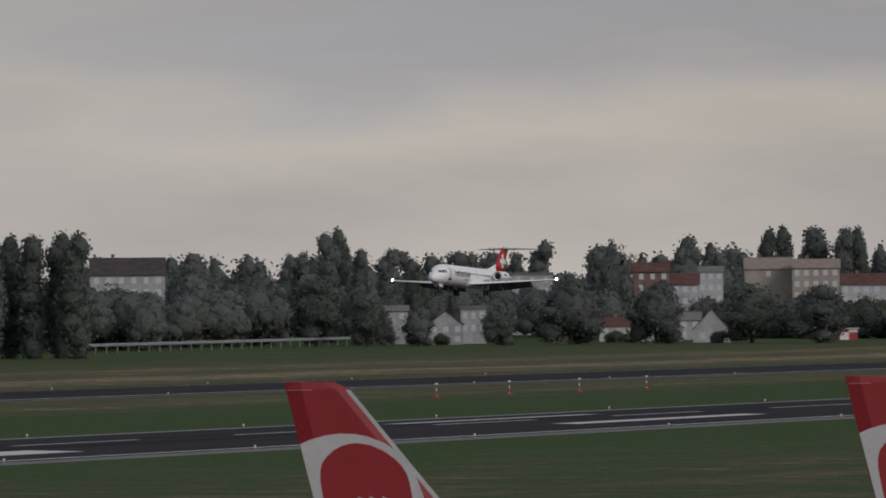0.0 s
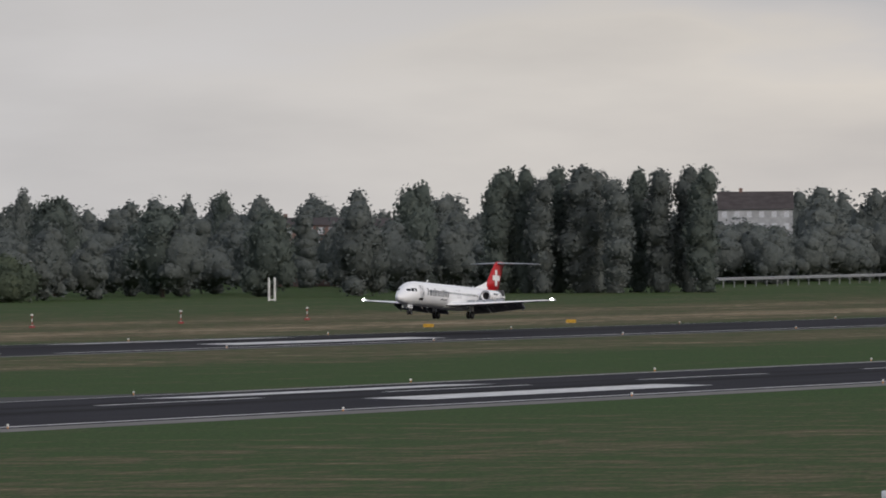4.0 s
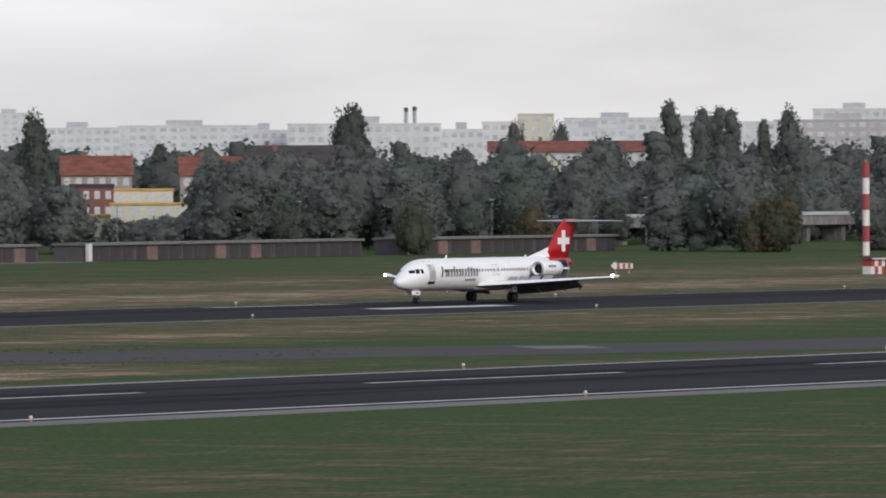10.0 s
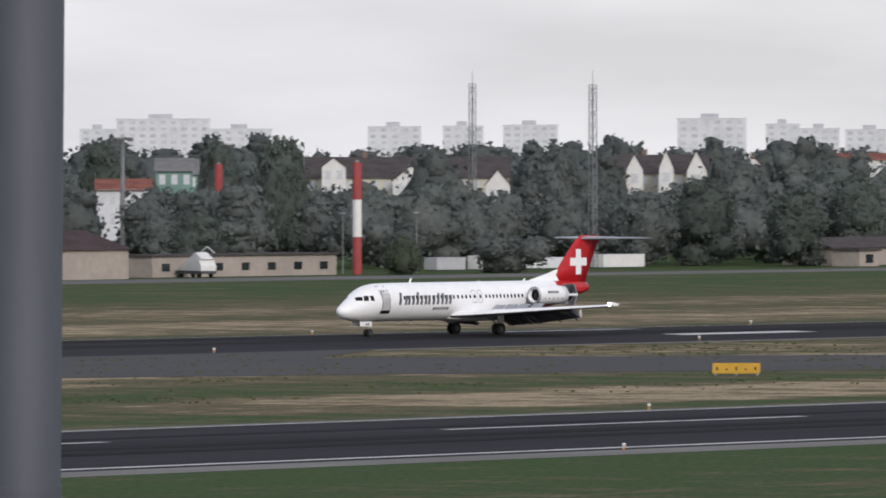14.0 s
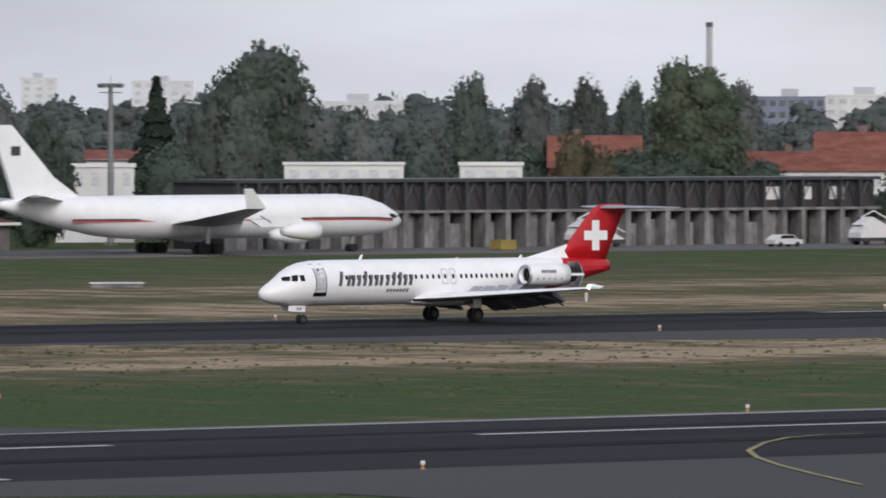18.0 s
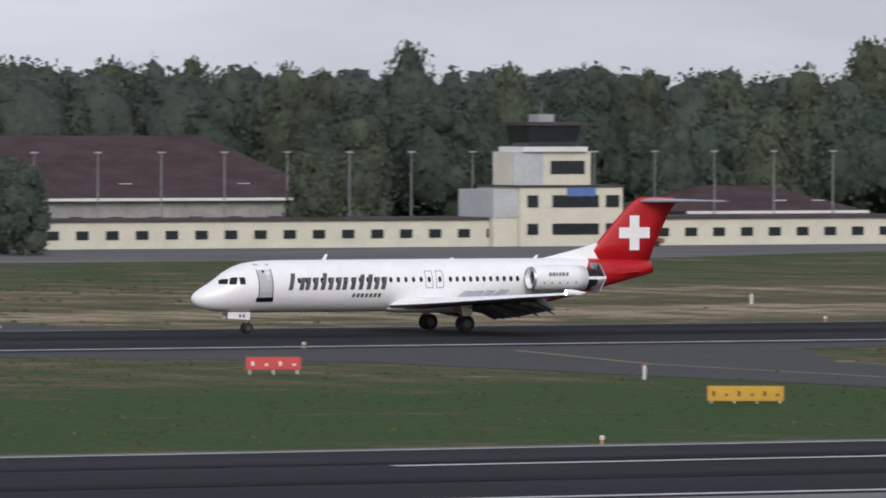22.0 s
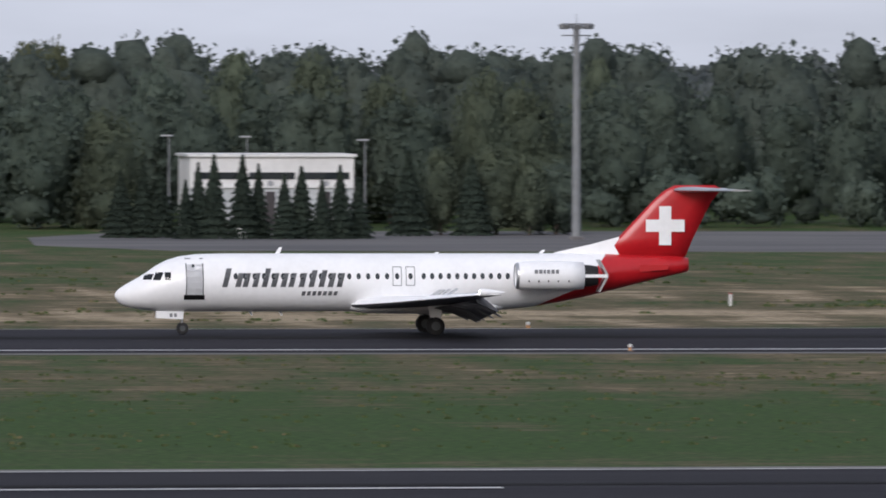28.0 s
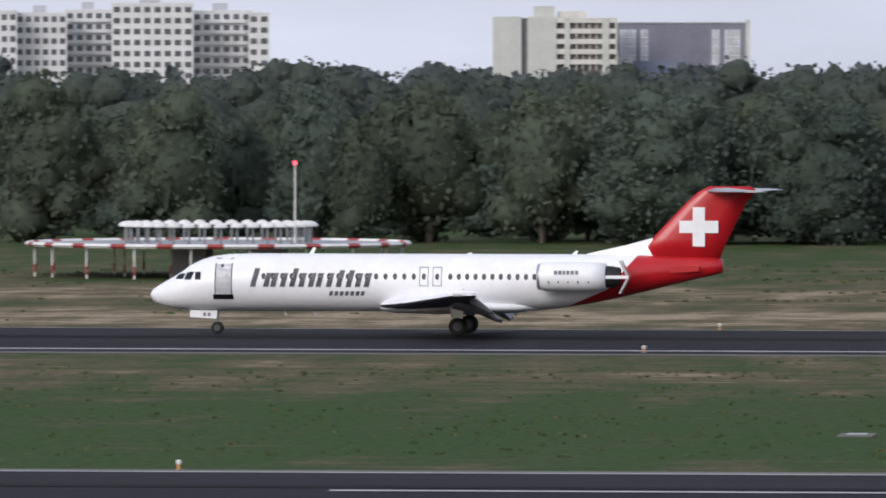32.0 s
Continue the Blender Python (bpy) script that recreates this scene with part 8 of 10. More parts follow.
def shed_row():
    for i in range(17):
        x = 1068 + 12.1 * i
        if i in (4, 11):
            continue
        t = thing("lock_up", "dark low lock-up shed with felt roof", "shed", (x, 804, 0), 0, "row of lock-up sheds")
        part("wall", box(0, 11.8, 0, 6, 0, 2.3), DARK_WALL, t)
        part("roof", box(-0.2, 12.0, -0.5, 6.2, 2.3, 2.65), FLATROOF, t)
        for k in range(4):
            part("door", box(0.4 + 2.85 * k, 2.9 + 2.85 * k, -0.08, -0.002, 0.05, 2.1), BRICK_WALL if (i * k) % 5 == 1 else DARK_SHEET, t, "dark wooden lock-up door")
        if i in (3, 5, 12):
            part("end_post", box(-0.3, 0.5, -0.6, 0, 0, 2.6), WHITE_WALL, t)


shed_row()


def viaduct():
    t = thing("viaduct", "long low concrete viaduct with pale parapet", "bridge", (0, 0, 0))
    for i in range(20):
        x = 1288 + 12 * i
        part("span", box(x, x + 12, 852, 858, 2.9, 4.6), CONCRETE, t)
        part("parapet", box(x, x + 11.9, 851.8, 852.0, 4.6, 5.2), GREY_WALL, t, "pale parapet")
        part("pier", box(x + 5.4, x + 6.6, 853, 857, 0, 2.9), CONCRETE, t)


viaduct()


def blast_fence():
    """The long louvred fence at the field's far corner."""
    t = thing("fence", "long grey louvred fence on posts", "fence")
    n = 40
    for i in range(n):
        f0, f1 = i / n, (i + 1) / n
        a, b = Vector((1941 + 330 * f0, 829 + 32 * f0, 0)), Vector((1941 + 330 * f1, 829 + 32 * f1, 0))
        part("post", tube(a, a + Vector((0, 0, 2.2)), 0.14, None, 6), STEEL, t)
        for z in (1.7, 2.05):
            part("rail", tube(a + Vector((0, 0, z)), b + Vector((0, 0, z)), 0.16, None, 4), GREY_SHEET, t)


blast_fence()


def perimeter_fence():
    t = thing("perimeter_fence", "thin wire perimeter fence on grey posts", "fence")
    for i in range(60):
        x = -60 + 6 * i
        y = 905 - 10 * (i > 24)
        if 150 < x < 300:
            continue
        part("post", tube((x, y, 0), (x, y, 2.2), 0.035, None, 5), DARK_GREY, t)
        for z in (0.6, 1.4, 2.1):
            part("wire", tube((x, y, z), (x + 6, y, z), 0.010, None, 4), DARK_GREY, t)


perimeter_fence()


def lamp_post(x, y, h, label="slim grey lamp post", arm=0.0, group="lamp posts"):
    t = thing("lamp_post", label, "lamp post", (x, y, 0), 0, group)
    part("post", tube((0, 0, 0), (0, 0, h), 0.11, 0.06, 8), STEEL, t)
    part("lamp_head", box(-0.35 - arm, 0.35, -0.15, 0.15, h, h + 0.16), GREY_SHEET, t)


for a, b, c in ((24.2, 935, 8.7), (53.3, 923, 8.2), (77.6, 874, 8.8), (87.4, 900, 8.5), (-33.6, 898, 6.4), (-5.5, 917, 7.3), (96, 875, 8.4)):
    lamp_post(a, b, c, "slim grey lamp post at the wood's edge", 0.4)
for i in range(15):
    lamp_post(391 + 6.95 * i, 845, 9.2, "grey light pole behind the cream range")
for i in range(9):
    lamp_post(586 + 2.35 * i, 822, 8.6 if i % 2 else 9.4, "slim white flagpole before the hall", 0, "flagpoles")
for a, b in ((1340, 840), (1420, 845), (1490, 840), (1570, 848), (1650, 845), (1180, 835), (1110, 838), (960, 838), (945, 838), (1240, 842), (365, 845), (381, 846), (1285, 835)):
    lamp_post(a, b, 8.0, "slim grey lamp post at the field's edge", 0.3)


def flagpole(x, y, h, flag):
    t = thing("flagpole", "tall white flagpole with a limp orange flag" if flag else "tall bare white flagpole", "flagpole", (x, y, 0))
    part("pole", tube((0, 0, 0), (0, 0, h), 0.09, 0.05, 8), WHITE_PAINT, t)
    part("ball", tube((0, 0, h), (0, 0, h + 0.18), 0.1, 0.06, 8), WHITE_PAINT, t)
    if flag:
        fold = [(0.08 + 0.17 * i, 0.10 * math.sin(1.9 * i)) for i in range(7)]
        vs = [(a, b, h - 0.2 - (0.26 * i if k == 0 else 0.26 * i + 1.3)) for k in (0, 1) for i, (a, b) in enumerate(fold)]
        cloth = mesh_from("flag", vs, [(i, i + 1, i + 8, i + 7) for i in range(6)], FLAG_CLOTH)
        part("flag", cloth, None, t, "faded orange cloth")


FLAG_CLOTH = mat("faded_orange_cloth", (0.36, 0.17, 0.06), 0.8, 0, 0.15, 1)
flagpole(351.6, 842, 9.8, False)
flagpole(353.0, 842, 10.3, True)


def banded_pole(x, y, h, r, bands, label):
    t = thing("marker_pole", label, "pole", (x, y, 0), 0, "red and white marker poles")
    for i in range(bands):
        part("band", tube((0, 0, h * i / bands), (0, 0, h * (i + 1) / bands), r, r * 0.96, 14), RED_PAINT if i % 2 == 0 else WHITE_PAINT, t, "red or white painted band")
    part("cap", tube((0, 0, h), (0, 0, h + 0.3), r * 0.5, r * 0.3, 8), STEEL, t)


banded_pole(940, 831, 14.9, 0.62, 3, "tall red-white-red antenna pole")
banded_pole(988.5, 900, 14.6, 0.6, 3, "tall red-white-red antenna pole among trees")
banded_pole(1040.4, 619, 14.3, 0.46, 7, "tall red and white banded antenna mast")
banded_pole(1115.9, 617, 5.8, 0.32, 3, "short red-white-red marker post")


def check_hut(x0, x1, y, d, h, cols, label, turn=0.0):
    """A red and white chequered equipment hut."""
    t = thing("equipment_hut", label, "hut", (x0, y, 0), turn)
    w = x1 - x0
    part("wall", box(0, w, 0, d, 0, h - 0.9), WHITE_PAINT, t)
    part("roof", prism([(-0.4, h), (-0.4, h + 0.14), (d + 0.4, h + 0.45), (d + 0.4, h + 0.31)], 0, -0.3, w + 0.35), SLATE, t, "dark felted lean-to roof")
    part("fascia", box(-0.32, w + 0.37, -0.46, -0.402, h - 0.02, h + 0.16), WHITE_TRIM, t)
    for i in range(cols):
        part("check_panel", box(w * i / cols, w * (i + 1) / cols, -0.06, d, h - 0.9, h), RED_PAINT if i % 2 == 0 else WHITE_PAINT, t)
        part("check_panel", box(w * i / cols, w * (i + 1) / cols, -0.05, -0.002, 0, h - 0.9), WHITE_PAINT if i % 2 == 0 else RED_PAINT, t)
    return t


def shelter():
    """The long open-fronted shelter with a striped fascia."""
    t = thing("equipment_shelter", "long open shelter with red and white striped fascia", "shelter", (1267.7, 734.5, 0), -60.1)
    t.scale = (0.807, 1, 1)
    # the back wall's dark colour stands in for shade under the roof
    part("back_wall", box(0, 27, 5, 8, 0, 3.0), DARK_SHEET, t, "dark back wall, shade of the open front")
    part("roof", box(-0.3, 27.3, -0.4, 8.2, 4.0, 4.2), GREY_SHEET, t)
    for i in range(36):
        part("fascia_panel", box(0.75 * i, 0.75 * i + 0.75, -0.06, 0.3, 3.0, 4.0), (DULL_WHITE, DULL_RED)[i % 2], t)
    for a, b in ((0, 3.4), (9.2, 10.4), (14.2, 15.6), (20.5, 24.6)):
        part("front_wall", box(a, b, 0, 0.3, 0, 3.0), DULL_WHITE, t, "white front wall")
    for a in (0.6, 2.2, 21.2, 23.2):
        part("front_panel", box(a, a + 0.8, -0.05, -0.002, 0.2, 2.7), DULL_RED, t)
    for a in (5.5, 7.4, 12.3, 17.4, 19.0):
        part("post", box(a, a + 0.25, 0, 0.3, 0, 3.0), STEEL, t)
    e = thing("equipment_hut", "cream-white flat-roofed hut at the shelter's end", "hut", (1279.0, 715.0, 0), -60.1)
    e.scale = (0.7, 1, 1)
    part("wall", box(-0.9, 4.2, -1.5, 6, 0, 3.8), DULL_WHITE, e)
    part("roof", box(-1.1, 4.4, -1.7, 6.2, 3.8, 4.1), WHITE_TRIM, e)
    for a in (0.2, 2.4):
        part("window", box(a, a + 0.9, -1.56, -1.48, 1.5, 2.6), PANE_SKY, e)


# duller versions of the white and red signal paint
DULL_WHITE = mat("dull_white_paint", (0.50, 0.49, 0.50), 0.8, 0, 0.1, 0.6)
DULL_RED = mat("dull_red_paint", (0.24, 0.075, 0.075), 0.8, 0, 0.1, 0.6)
shelter()
check_hut(1265.0, 1270.2, 739.4, 3, 2.6, 6, "low red and white chequered hut", -60)
check_hut(1036.5, 1040.0, 616, 1.2, 1.9, 4, "red and white chequered mast base boxes")
check_hut(-44.1, -36.3, 704, 4, 2.75, 7, "red and white chequered equipment hut")
check_hut(2298.0, 2307.0, 770.0, 3, 2.8, 4, "distant red and white chequered hut", -71.5)


tree("shrub", -37.6, 700.6, 2.2, 1.1)
tree("shrub", -39.2, 700.9, 1.8, 1.1)


def twin_post(x, y):
    """Two slim white posts side by side in the grass."""
    t = thing("marker_post", "pair of slim white marker posts before the wood", "post", (x, y, 0))
    for s in (-0.24, 0.24):
        part("stake", tube((s, 0, 0), (s, 0, 2.1), 0.035, 0.03, 8), WHITE_PAINT, t)
    part("foot", box(-0.5, 0.5, -0.2, 0.2, 0, 0.12), CONCRETE, t)


twin_post(2.3, 886)


def bare_tree(x, y, h):
    """A dead tree: a leaning trunk and pale bare limbs that fan out."""
    t = thing("dead_tree", "bare dead tree with pale fanning limbs at the wood's edge", "tree", (x, y, 0))
    part("trunk", tube((0, 0, -0.2), (0.3, 0, h * 0.4), 0.2, 0.13, 7), DEAD_WOOD, t)
    for i in range(6):
        a = -0.55 + 0.3 * i + 0.12 * (i % 2)
        q = h * (0.5 + 0.08 * ((i * 5) % 4))
        tip = (0.3 + q * math.sin(a), 0.6 * math.cos(2.3 * i), h * 0.35 + q * math.cos(a) * 0.95)
        mid = (0.3 + q * 0.5 * math.sin(a * 0.8), 0.3, h * 0.37 + q * 0.5 * math.cos(a * 0.8))
        bm = tube((0.28, 0, h * 0.34), mid, 0.06, 0.04, 5)
        add_tube(bm, mid, tip, 0.04, 0.012, 5)
        add_tube(bm, mid, (tip[0] - 0.7, 0.2, tip[2] + 0.3), 0.025, 0.01, 4)
        part("limb", bm, DEAD_WOOD, t)


DEAD_WOOD = mat("dead_wood", (0.13, 0.125, 0.112), 0.9, 0, 0.2, 2, (1, 1, 0.3), 0.2)
bare_tree(-32.0, 948, 9.6)


def lattice_beacon():
    t = thing("lattice_mast", "red and white lattice aerial mast beside a hut", "mast", (-44.9, 701.6, 0))
    for i in range(4):
        bm = bmesh.new()
        lattice(bm, 1.6, 1.02 - 0.1 * i, 0.92 - 0.1 * i, 2, 0.055)
        bmesh.ops.translate(bm, verts=bm.verts, vec=(0, 0, 1.6 * i))
        part("lattice_section", bm, RED_PAINT if i in (0, 1) else WHITE_PAINT, t, "red or white lattice section")
    part("platform", box(-1.2, 1.2, -1.2, 1.2, 6.35, 6.45), STEEL, t)
    bm = bmesh.new()
    for a, b in (((-1.2, -1.2), (1.2, -1.2)), ((1.2, -1.2), (1.2, 1.2)), ((1.2, 1.2), (-1.2, 1.2)), ((-1.2, 1.2), (-1.2, -1.2))):
        for z in (6.85, 7.2):
            add_tube(bm, (*a, z), (*b, z), 0.04, None, 4)
        add_tube(bm, (*a, 6.45), (*a, 7.2), 0.04, None, 4)
    part("guard_rail", bm, DULL_RED, t)
    for x, h in ((-1.1, 9.4), (-0.3, 8.2), (0.0, 7.9), (0.95, 8.9)):
        part("aerial", tube((x, 0, 6.4), (x, 0, h), 0.035, 0.02, 5), STEEL, t)
    for x, z in ((-1.1, 7.9), (0.95, 7.8), (-1.5, 5.2)):
        part("dipole", tube((x - 0.25, 0, z), (x + 0.25, 0, z), 0.03, None, 5), STEEL, t)


lattice_beacon()


def radio_beacon():
    """The round counterpoise with its ring of aerials."""
    cx, cy, r, z = -101.6, 690.0, 14.1, 2.35
    t = thing("radio_beacon", "round raised beacon platform with ring of aerials", "beacon", (cx, cy, 0))
    part("platform", tube((0, 0, z), (0, 0, z + 0.06), r, r, 64), GREY_SHEET, t, "grey mesh platform")
    n = 72
    for i in range(n):
        a, b = 2 * math.pi * i / n, 2 * math.pi * (i + 1) / n
        bm = bmesh.new()
        add_tube(bm, (r * math.cos(a), r * math.sin(a), z + 0.05), (r * math.cos(b), r * math.sin(b), z + 0.05), 0.17, None, 4)
        part("rim_segment", bm, RED_PAINT if i % 3 == 1 else WHITE_PAINT, t, "red or white rim segment")
    for ring, k in ((r * 0.97, 20), (r * 0.55, 10)):
        for i in range(k):
            a = 2 * math.pi * i / k
            x, y = ring * math.cos(a), ring * math.sin(a)
            p = part("stilt", tube((x, y, 0), (x, y, z), 0.07, None, 6), WHITE_PAINT, t)
            part("red_band", tube((x, y, 0.3), (x, y, 0.9), 0.085, None, 6), RED_PAINT, p)
    part("shelter", box(-3.2, -0.6, -2.4, 1.6, 0, z), GREY_WALL, t, "grey equipment shelter")
    part("shelter", box(2.4, 5.0, -1.4, 1.6, 0, z), WHITE_WALL, t)
    for i in range(36):
        a = 2 * math.pi * i / 36
        x, y = 6.85 * math.cos(a), 6.85 * math.sin(a)
        p = part("aerial_leg", tube((x, y, z), (x, y, z + 1.35), 0.09, None, 6), STEEL, t)
        part("aerial_cap", loft([[(x + q * math.cos(b), y + q * math.sin(b), z + h) for b in np.arange(0, 6.28, 0.785)] for q, h in ((0.5, 1.3), (0.52, 1.42), (0.34, 1.6), (0.1, 1.68))]), WHITE_PAINT, p, "white mushroom cap")
    part("mast", tube((5.7, 0, z), (5.7, 0, 8.2), 0.07, 0.05, 6), WHITE_PAINT, t)
    part("obstruction_lamp", tube((5.7, 0, 8.2), (5.7, 0, 8.45), 0.11, None, 8), RED_LIGHT, t, "glowing red lamp")


radio_beacon()


def parked_jet():
    """The white four-engined jet on the north apron, nose to the east."""
    t = thing("parked_jet", "large white parked jet with thin dark stripe", "airplane", (630.5, 815, 0))
    L = 56.0

    def ring(s, c, rz, ry, n=24):
        return [(s, ry * math.sin(2 * math.pi * i / n), c + rz * math.cos(2 * math.pi * i / n)) for i in range(n)]
    secs = [(0, 6.3, 0.25, 0.2), (2, 6.0, 0.8, 0.75), (6, 5.5, 1.5, 1.4), (11, 5.0, 2.2, 2.2), (16, 4.62, 2.62, 2.62), (20, 4.55, 2.7, 2.7), (47, 4.55, 2.7, 2.7), (50.5, 4.45, 2.45, 2.4), (53, 4.2, 1.9, 1.8), (54.8, 3.95, 1.15, 1.1), (55.8, 3.8, 0.4, 0.35)]
    body = part("fuselage", loft([ring(*s) for s in secs]), WHITE, t, "glossy white fuselage", True)
    part("stripe", loft([[(s, -(ry + 0.015), z - 0.1), (s, -(ry + 0.015), z + 0.12), (s, -ry + 0.1, z + 0.12), (s, -ry + 0.1, z - 0.1)] for s, z, ry in ((9, 4.3, 2.0), (16, 4.3, 2.6), (47, 4.3, 2.68), (51, 4.25, 2.35), (53.5, 4.1, 1.7))]), DARK_GREY, body, "thin black stripe")
    part("stripe", loft([[(s, -(ry + 0.015), z - 0.08), (s, -(ry + 0.015), z + 0.08), (s, -ry + 0.1, z + 0.08), (s, -ry + 0.1, z - 0.08)] for s, z, ry in ((9, 4.1, 2.0), (16, 4.1, 2.6), (47, 4.1, 2.68), (51, 4.05, 2.35), (53.5, 3.9, 1.7))]), SIGN_RED, body, "thin red stripe")
    part("cockpit_window", prism([(53.2, 4.85), (54.2, 4.5), (53.9, 4.25), (52.9, 4.5)], 1, -1.75, -1.2), PANE, body)
    fin = part("fin", loft([[(s0, -0.25, z), (s0 + (s1 - s0) * 0.4, -0.35, z), (s1, -0.06, z), (s1, 0.06, z), (s0 + (s1 - s0) * 0.4, 0.35, z), (s0, 0.25, z)] for s0, s1, z in ((2.6, 12.2, 6.5), (1.6, 7.9, 9.5), (-0.6, 2.5, 15.6), (-0.4, 2.1, 15.9))]), WHITE, t, "tall white tail fin")
    part("emblem", prism([(1.9, 12.2), (3.1, 12.2), (3.1, 13.3), (1.9, 13.3)], 1, -0.42, -0.36), DARK_GREY, fin, "small dark emblem block")
    for side in (-1, 1):
        part("tailplane", loft([[(s, side * y, z), (s + c * 0.4, side * y, z + 0.22), (s + c, side * y, z), (s + c * 0.4, side * y, z - 0.16)] for s, y, z, c in ((2.5, 0.8, 6.6, 6.2), (-2.5, 9.2, 7.3, 2.4))]), METAL, t, "silver grey tailplane")
        w = part("wing", loft([[(s, side * y, z), (s + c * 0.6, side * y, z + q), (s + c, side * y, z), (s + c * 0.6, side * y, z - q * 0.6)] for s, y, z, c, q in ((22, 2.2, 3.7, 10, 0.7), (20, 9, 4.3, 6.8, 0.5), (13.5, 26.5, 5.9, 2.6, 0.2))]), METAL, t, "long swept grey wing")
        part("winglet", loft([[(s, side * y, z), (s + c * 0.5, side * (y + 0.05), z), (s + c, side * y, z), (s + c * 0.5, side * (y - 0.05), z)] for s, y, z, c in ((13.5, 26.5, 5.9, 2.6), (12.6, 27.2, 8.3, 1.2))]), WHITE, w, "white upturned winglet")
        for s, y, z in ((30.4, 9.2, 2.4), (24.9, 18.2, 3.0)):
            e = part("engine", loft([[(s + q, side * y + r * math.cos(a), z + r * math.sin(a)) for a in np.arange(0, 6.28, 0.35)] for q, r in ((0, 0.5), (1.2, 0.85), (3.2, 1.15), (4.6, 1.1), (4.7, 0.85))]), WHITE, w, "white engine nacelle", True)
            part("intake", loft([[(s + 4.71 + q, side * y + r * math.cos(a), z + r * math.sin(a)) for a in np.arange(0, 6.28, 0.35)] for q, r in ((0, 0.86), (0.01, 0.3))]), BLACK, e)
            part("pylon", prism([(s - 1.5, z + 1.0), (s + 3, z + 1.0), (s + 2, z + 1.9), (s - 3, z + 1.9)], 1, side * y - 0.2, side * y + 0.2), WHITE, e)
        leg = part("main_gear", tube((25, side * 5, 3.4), (25, side * 5, 0.7), 0.3, 0.22), METAL, t)
        for dx in (-0.9, 0.9):
            for dy in (-0.6, 0.6):
                part("wheel", tube((25 + dx, side * 5 + dy - 0.25, 0.7), (25 + dx, side * 5 + dy + 0.25, 0.7), 0.7, None, 18), RUBBER, leg)
    leg = part("nose_gear", tube((49, 0, 3.0), (49, 0, 0.5), 0.18, 0.14), METAL, t)
    for dy in (-0.4, 0.4):
        part("wheel", tube((49, dy - 0.18, 0.52), (49, dy + 0.18, 0.52), 0.52, None, 16), RUBBER, leg)
    t.matrix_basis = pose(605.0, 815, 0) @ Matrix.Diagonal((1, 1, 0.885, 1))


parked_jet()


def stair_truck(x, y, label, turn=0):
    t = thing("stair_truck", label, "truck", (x, y, 0), turn)
    part("chassis", box(-3.6, 3.6, -1.1, 1.1, 0.5, 0.9), DARK_GREY, t)
    part("cab", prism([(-3.6, 0.9), (-1.8, 0.9), (-1.8, 2.3), (-3.0, 2.3), (-3.6, 1.5)], 1, -1.1, 1.1), WHITE_TRIM, t, "white cab")
    part("stair_body", prism([(-3.4, 2.4), (-1.5, 3.3), (3.6, 1.0), (3.6, 0.9), (-1.8, 0.9), (-1.8, 2.1)], 1, -0.85, 0.85), WHITE_TRIM, t, "white passenger stairs")
    part("hand_rail", prism([(-3.5, 3.3), (-1.5, 4.1), (3.7, 1.8), (3.7, 1.65), (-1.5, 3.95), (-3.5, 3.15)], 1, -0.95, -0.85), WHITE_TRIM, t)
    for a in (-2.6, 2.4):
        for b in (-1.0, 0.75):
            part("wheel", tube((a, b, 0.45), (a, b + 0.25, 0.45), 0.45, None, 14), RUBBER, t)


stair_truck(696, 823, "white passenger stair truck parked on the apron")
stair_truck(733, 816, "white passenger stair truck parked near a mast")
stair_truck(905, 828, "white folded passenger stairs by the barrack", 70)


def car(x, y, body, label):
    t = thing("car", label, "car", (x, y, 0))
    part("body", prism([(-2.1, 0.35), (2.1, 0.35), (2.15, 0.8), (1.3, 0.95), (0.7, 1.42), (-1.2, 1.42), (-1.9, 0.95), (-2.15, 0.85)], 1, -0.85, 0.85), body, t)
    part("side_window", prism([(-1.3, 0.98), (1.05, 0.98), (0.6, 1.36), (-1.1, 1.36)], 1, -0.87, -0.855), PANE, t)
    for a in (-1.3, 1.3):
        part("wheel", tube((a, -0.88, 0.32), (a, -0.66, 0.32), 0.32, None, 14), RUBBER, t)
        part("wheel", tube((a, 0.66, 0.32), (a, 0.88, 0.32), 0.32, None, 14), RUBBER, t)


car(446.5, 822, mat("orange_car_paint", (0.20, 0.09, 0.05), 0.35, 0, 0.05, 1), "orange service car before the tower")
car(351, 857, mat("dark_car_paint", (0.03, 0.03, 0.035), 0.3, 0, 0.05, 1), "dark car parked before the white office")
car(333.5, 860, mat("grey_car_paint", (0.1, 0.1, 0.11), 0.3, 0, 0.05, 1), "grey car parked beside the white office")
car(530, 823, mat("red_car_paint", (0.20, 0.035, 0.035), 0.35, 0, 0.05, 1), "red service car before the fire station")
car(715, 812, mat("white_car_paint", (0.6, 0.6, 0.6), 0.35, 0, 0.05, 1), "white service car on the apron")


def crate(name, x, y, w, d, h, material, label, category):
    t = thing(name, label, category, (x, y, 0))
    part("body", box(-w / 2, w / 2, 0, d, 0.08, h, 0.04), material, t)
    part("lid", box(-w / 2 - 0.04, w / 2 + 0.04, -0.04, d + 0.04, h, h + 0.08), material, t)
    part("skid", box(-w / 2 + 0.1, w / 2 - 0.1, 0.1, d - 0.1, 0, 0.08), DARK_GREY, t)


def drain_cover(x, y):
    t = thing("drain_cover", "pale concrete drain cover set in the grass", "drain cover", (x, y, 0))
    part("slab", box(-0.75, 0.75, -1.3, 1.3, 0, 0.09, 0.02), SHOULDER, t)
    part("lid", box(-0.4, 0.4, -0.6, 0.6, 0.09, 0.12, 0.01), METAL, t)


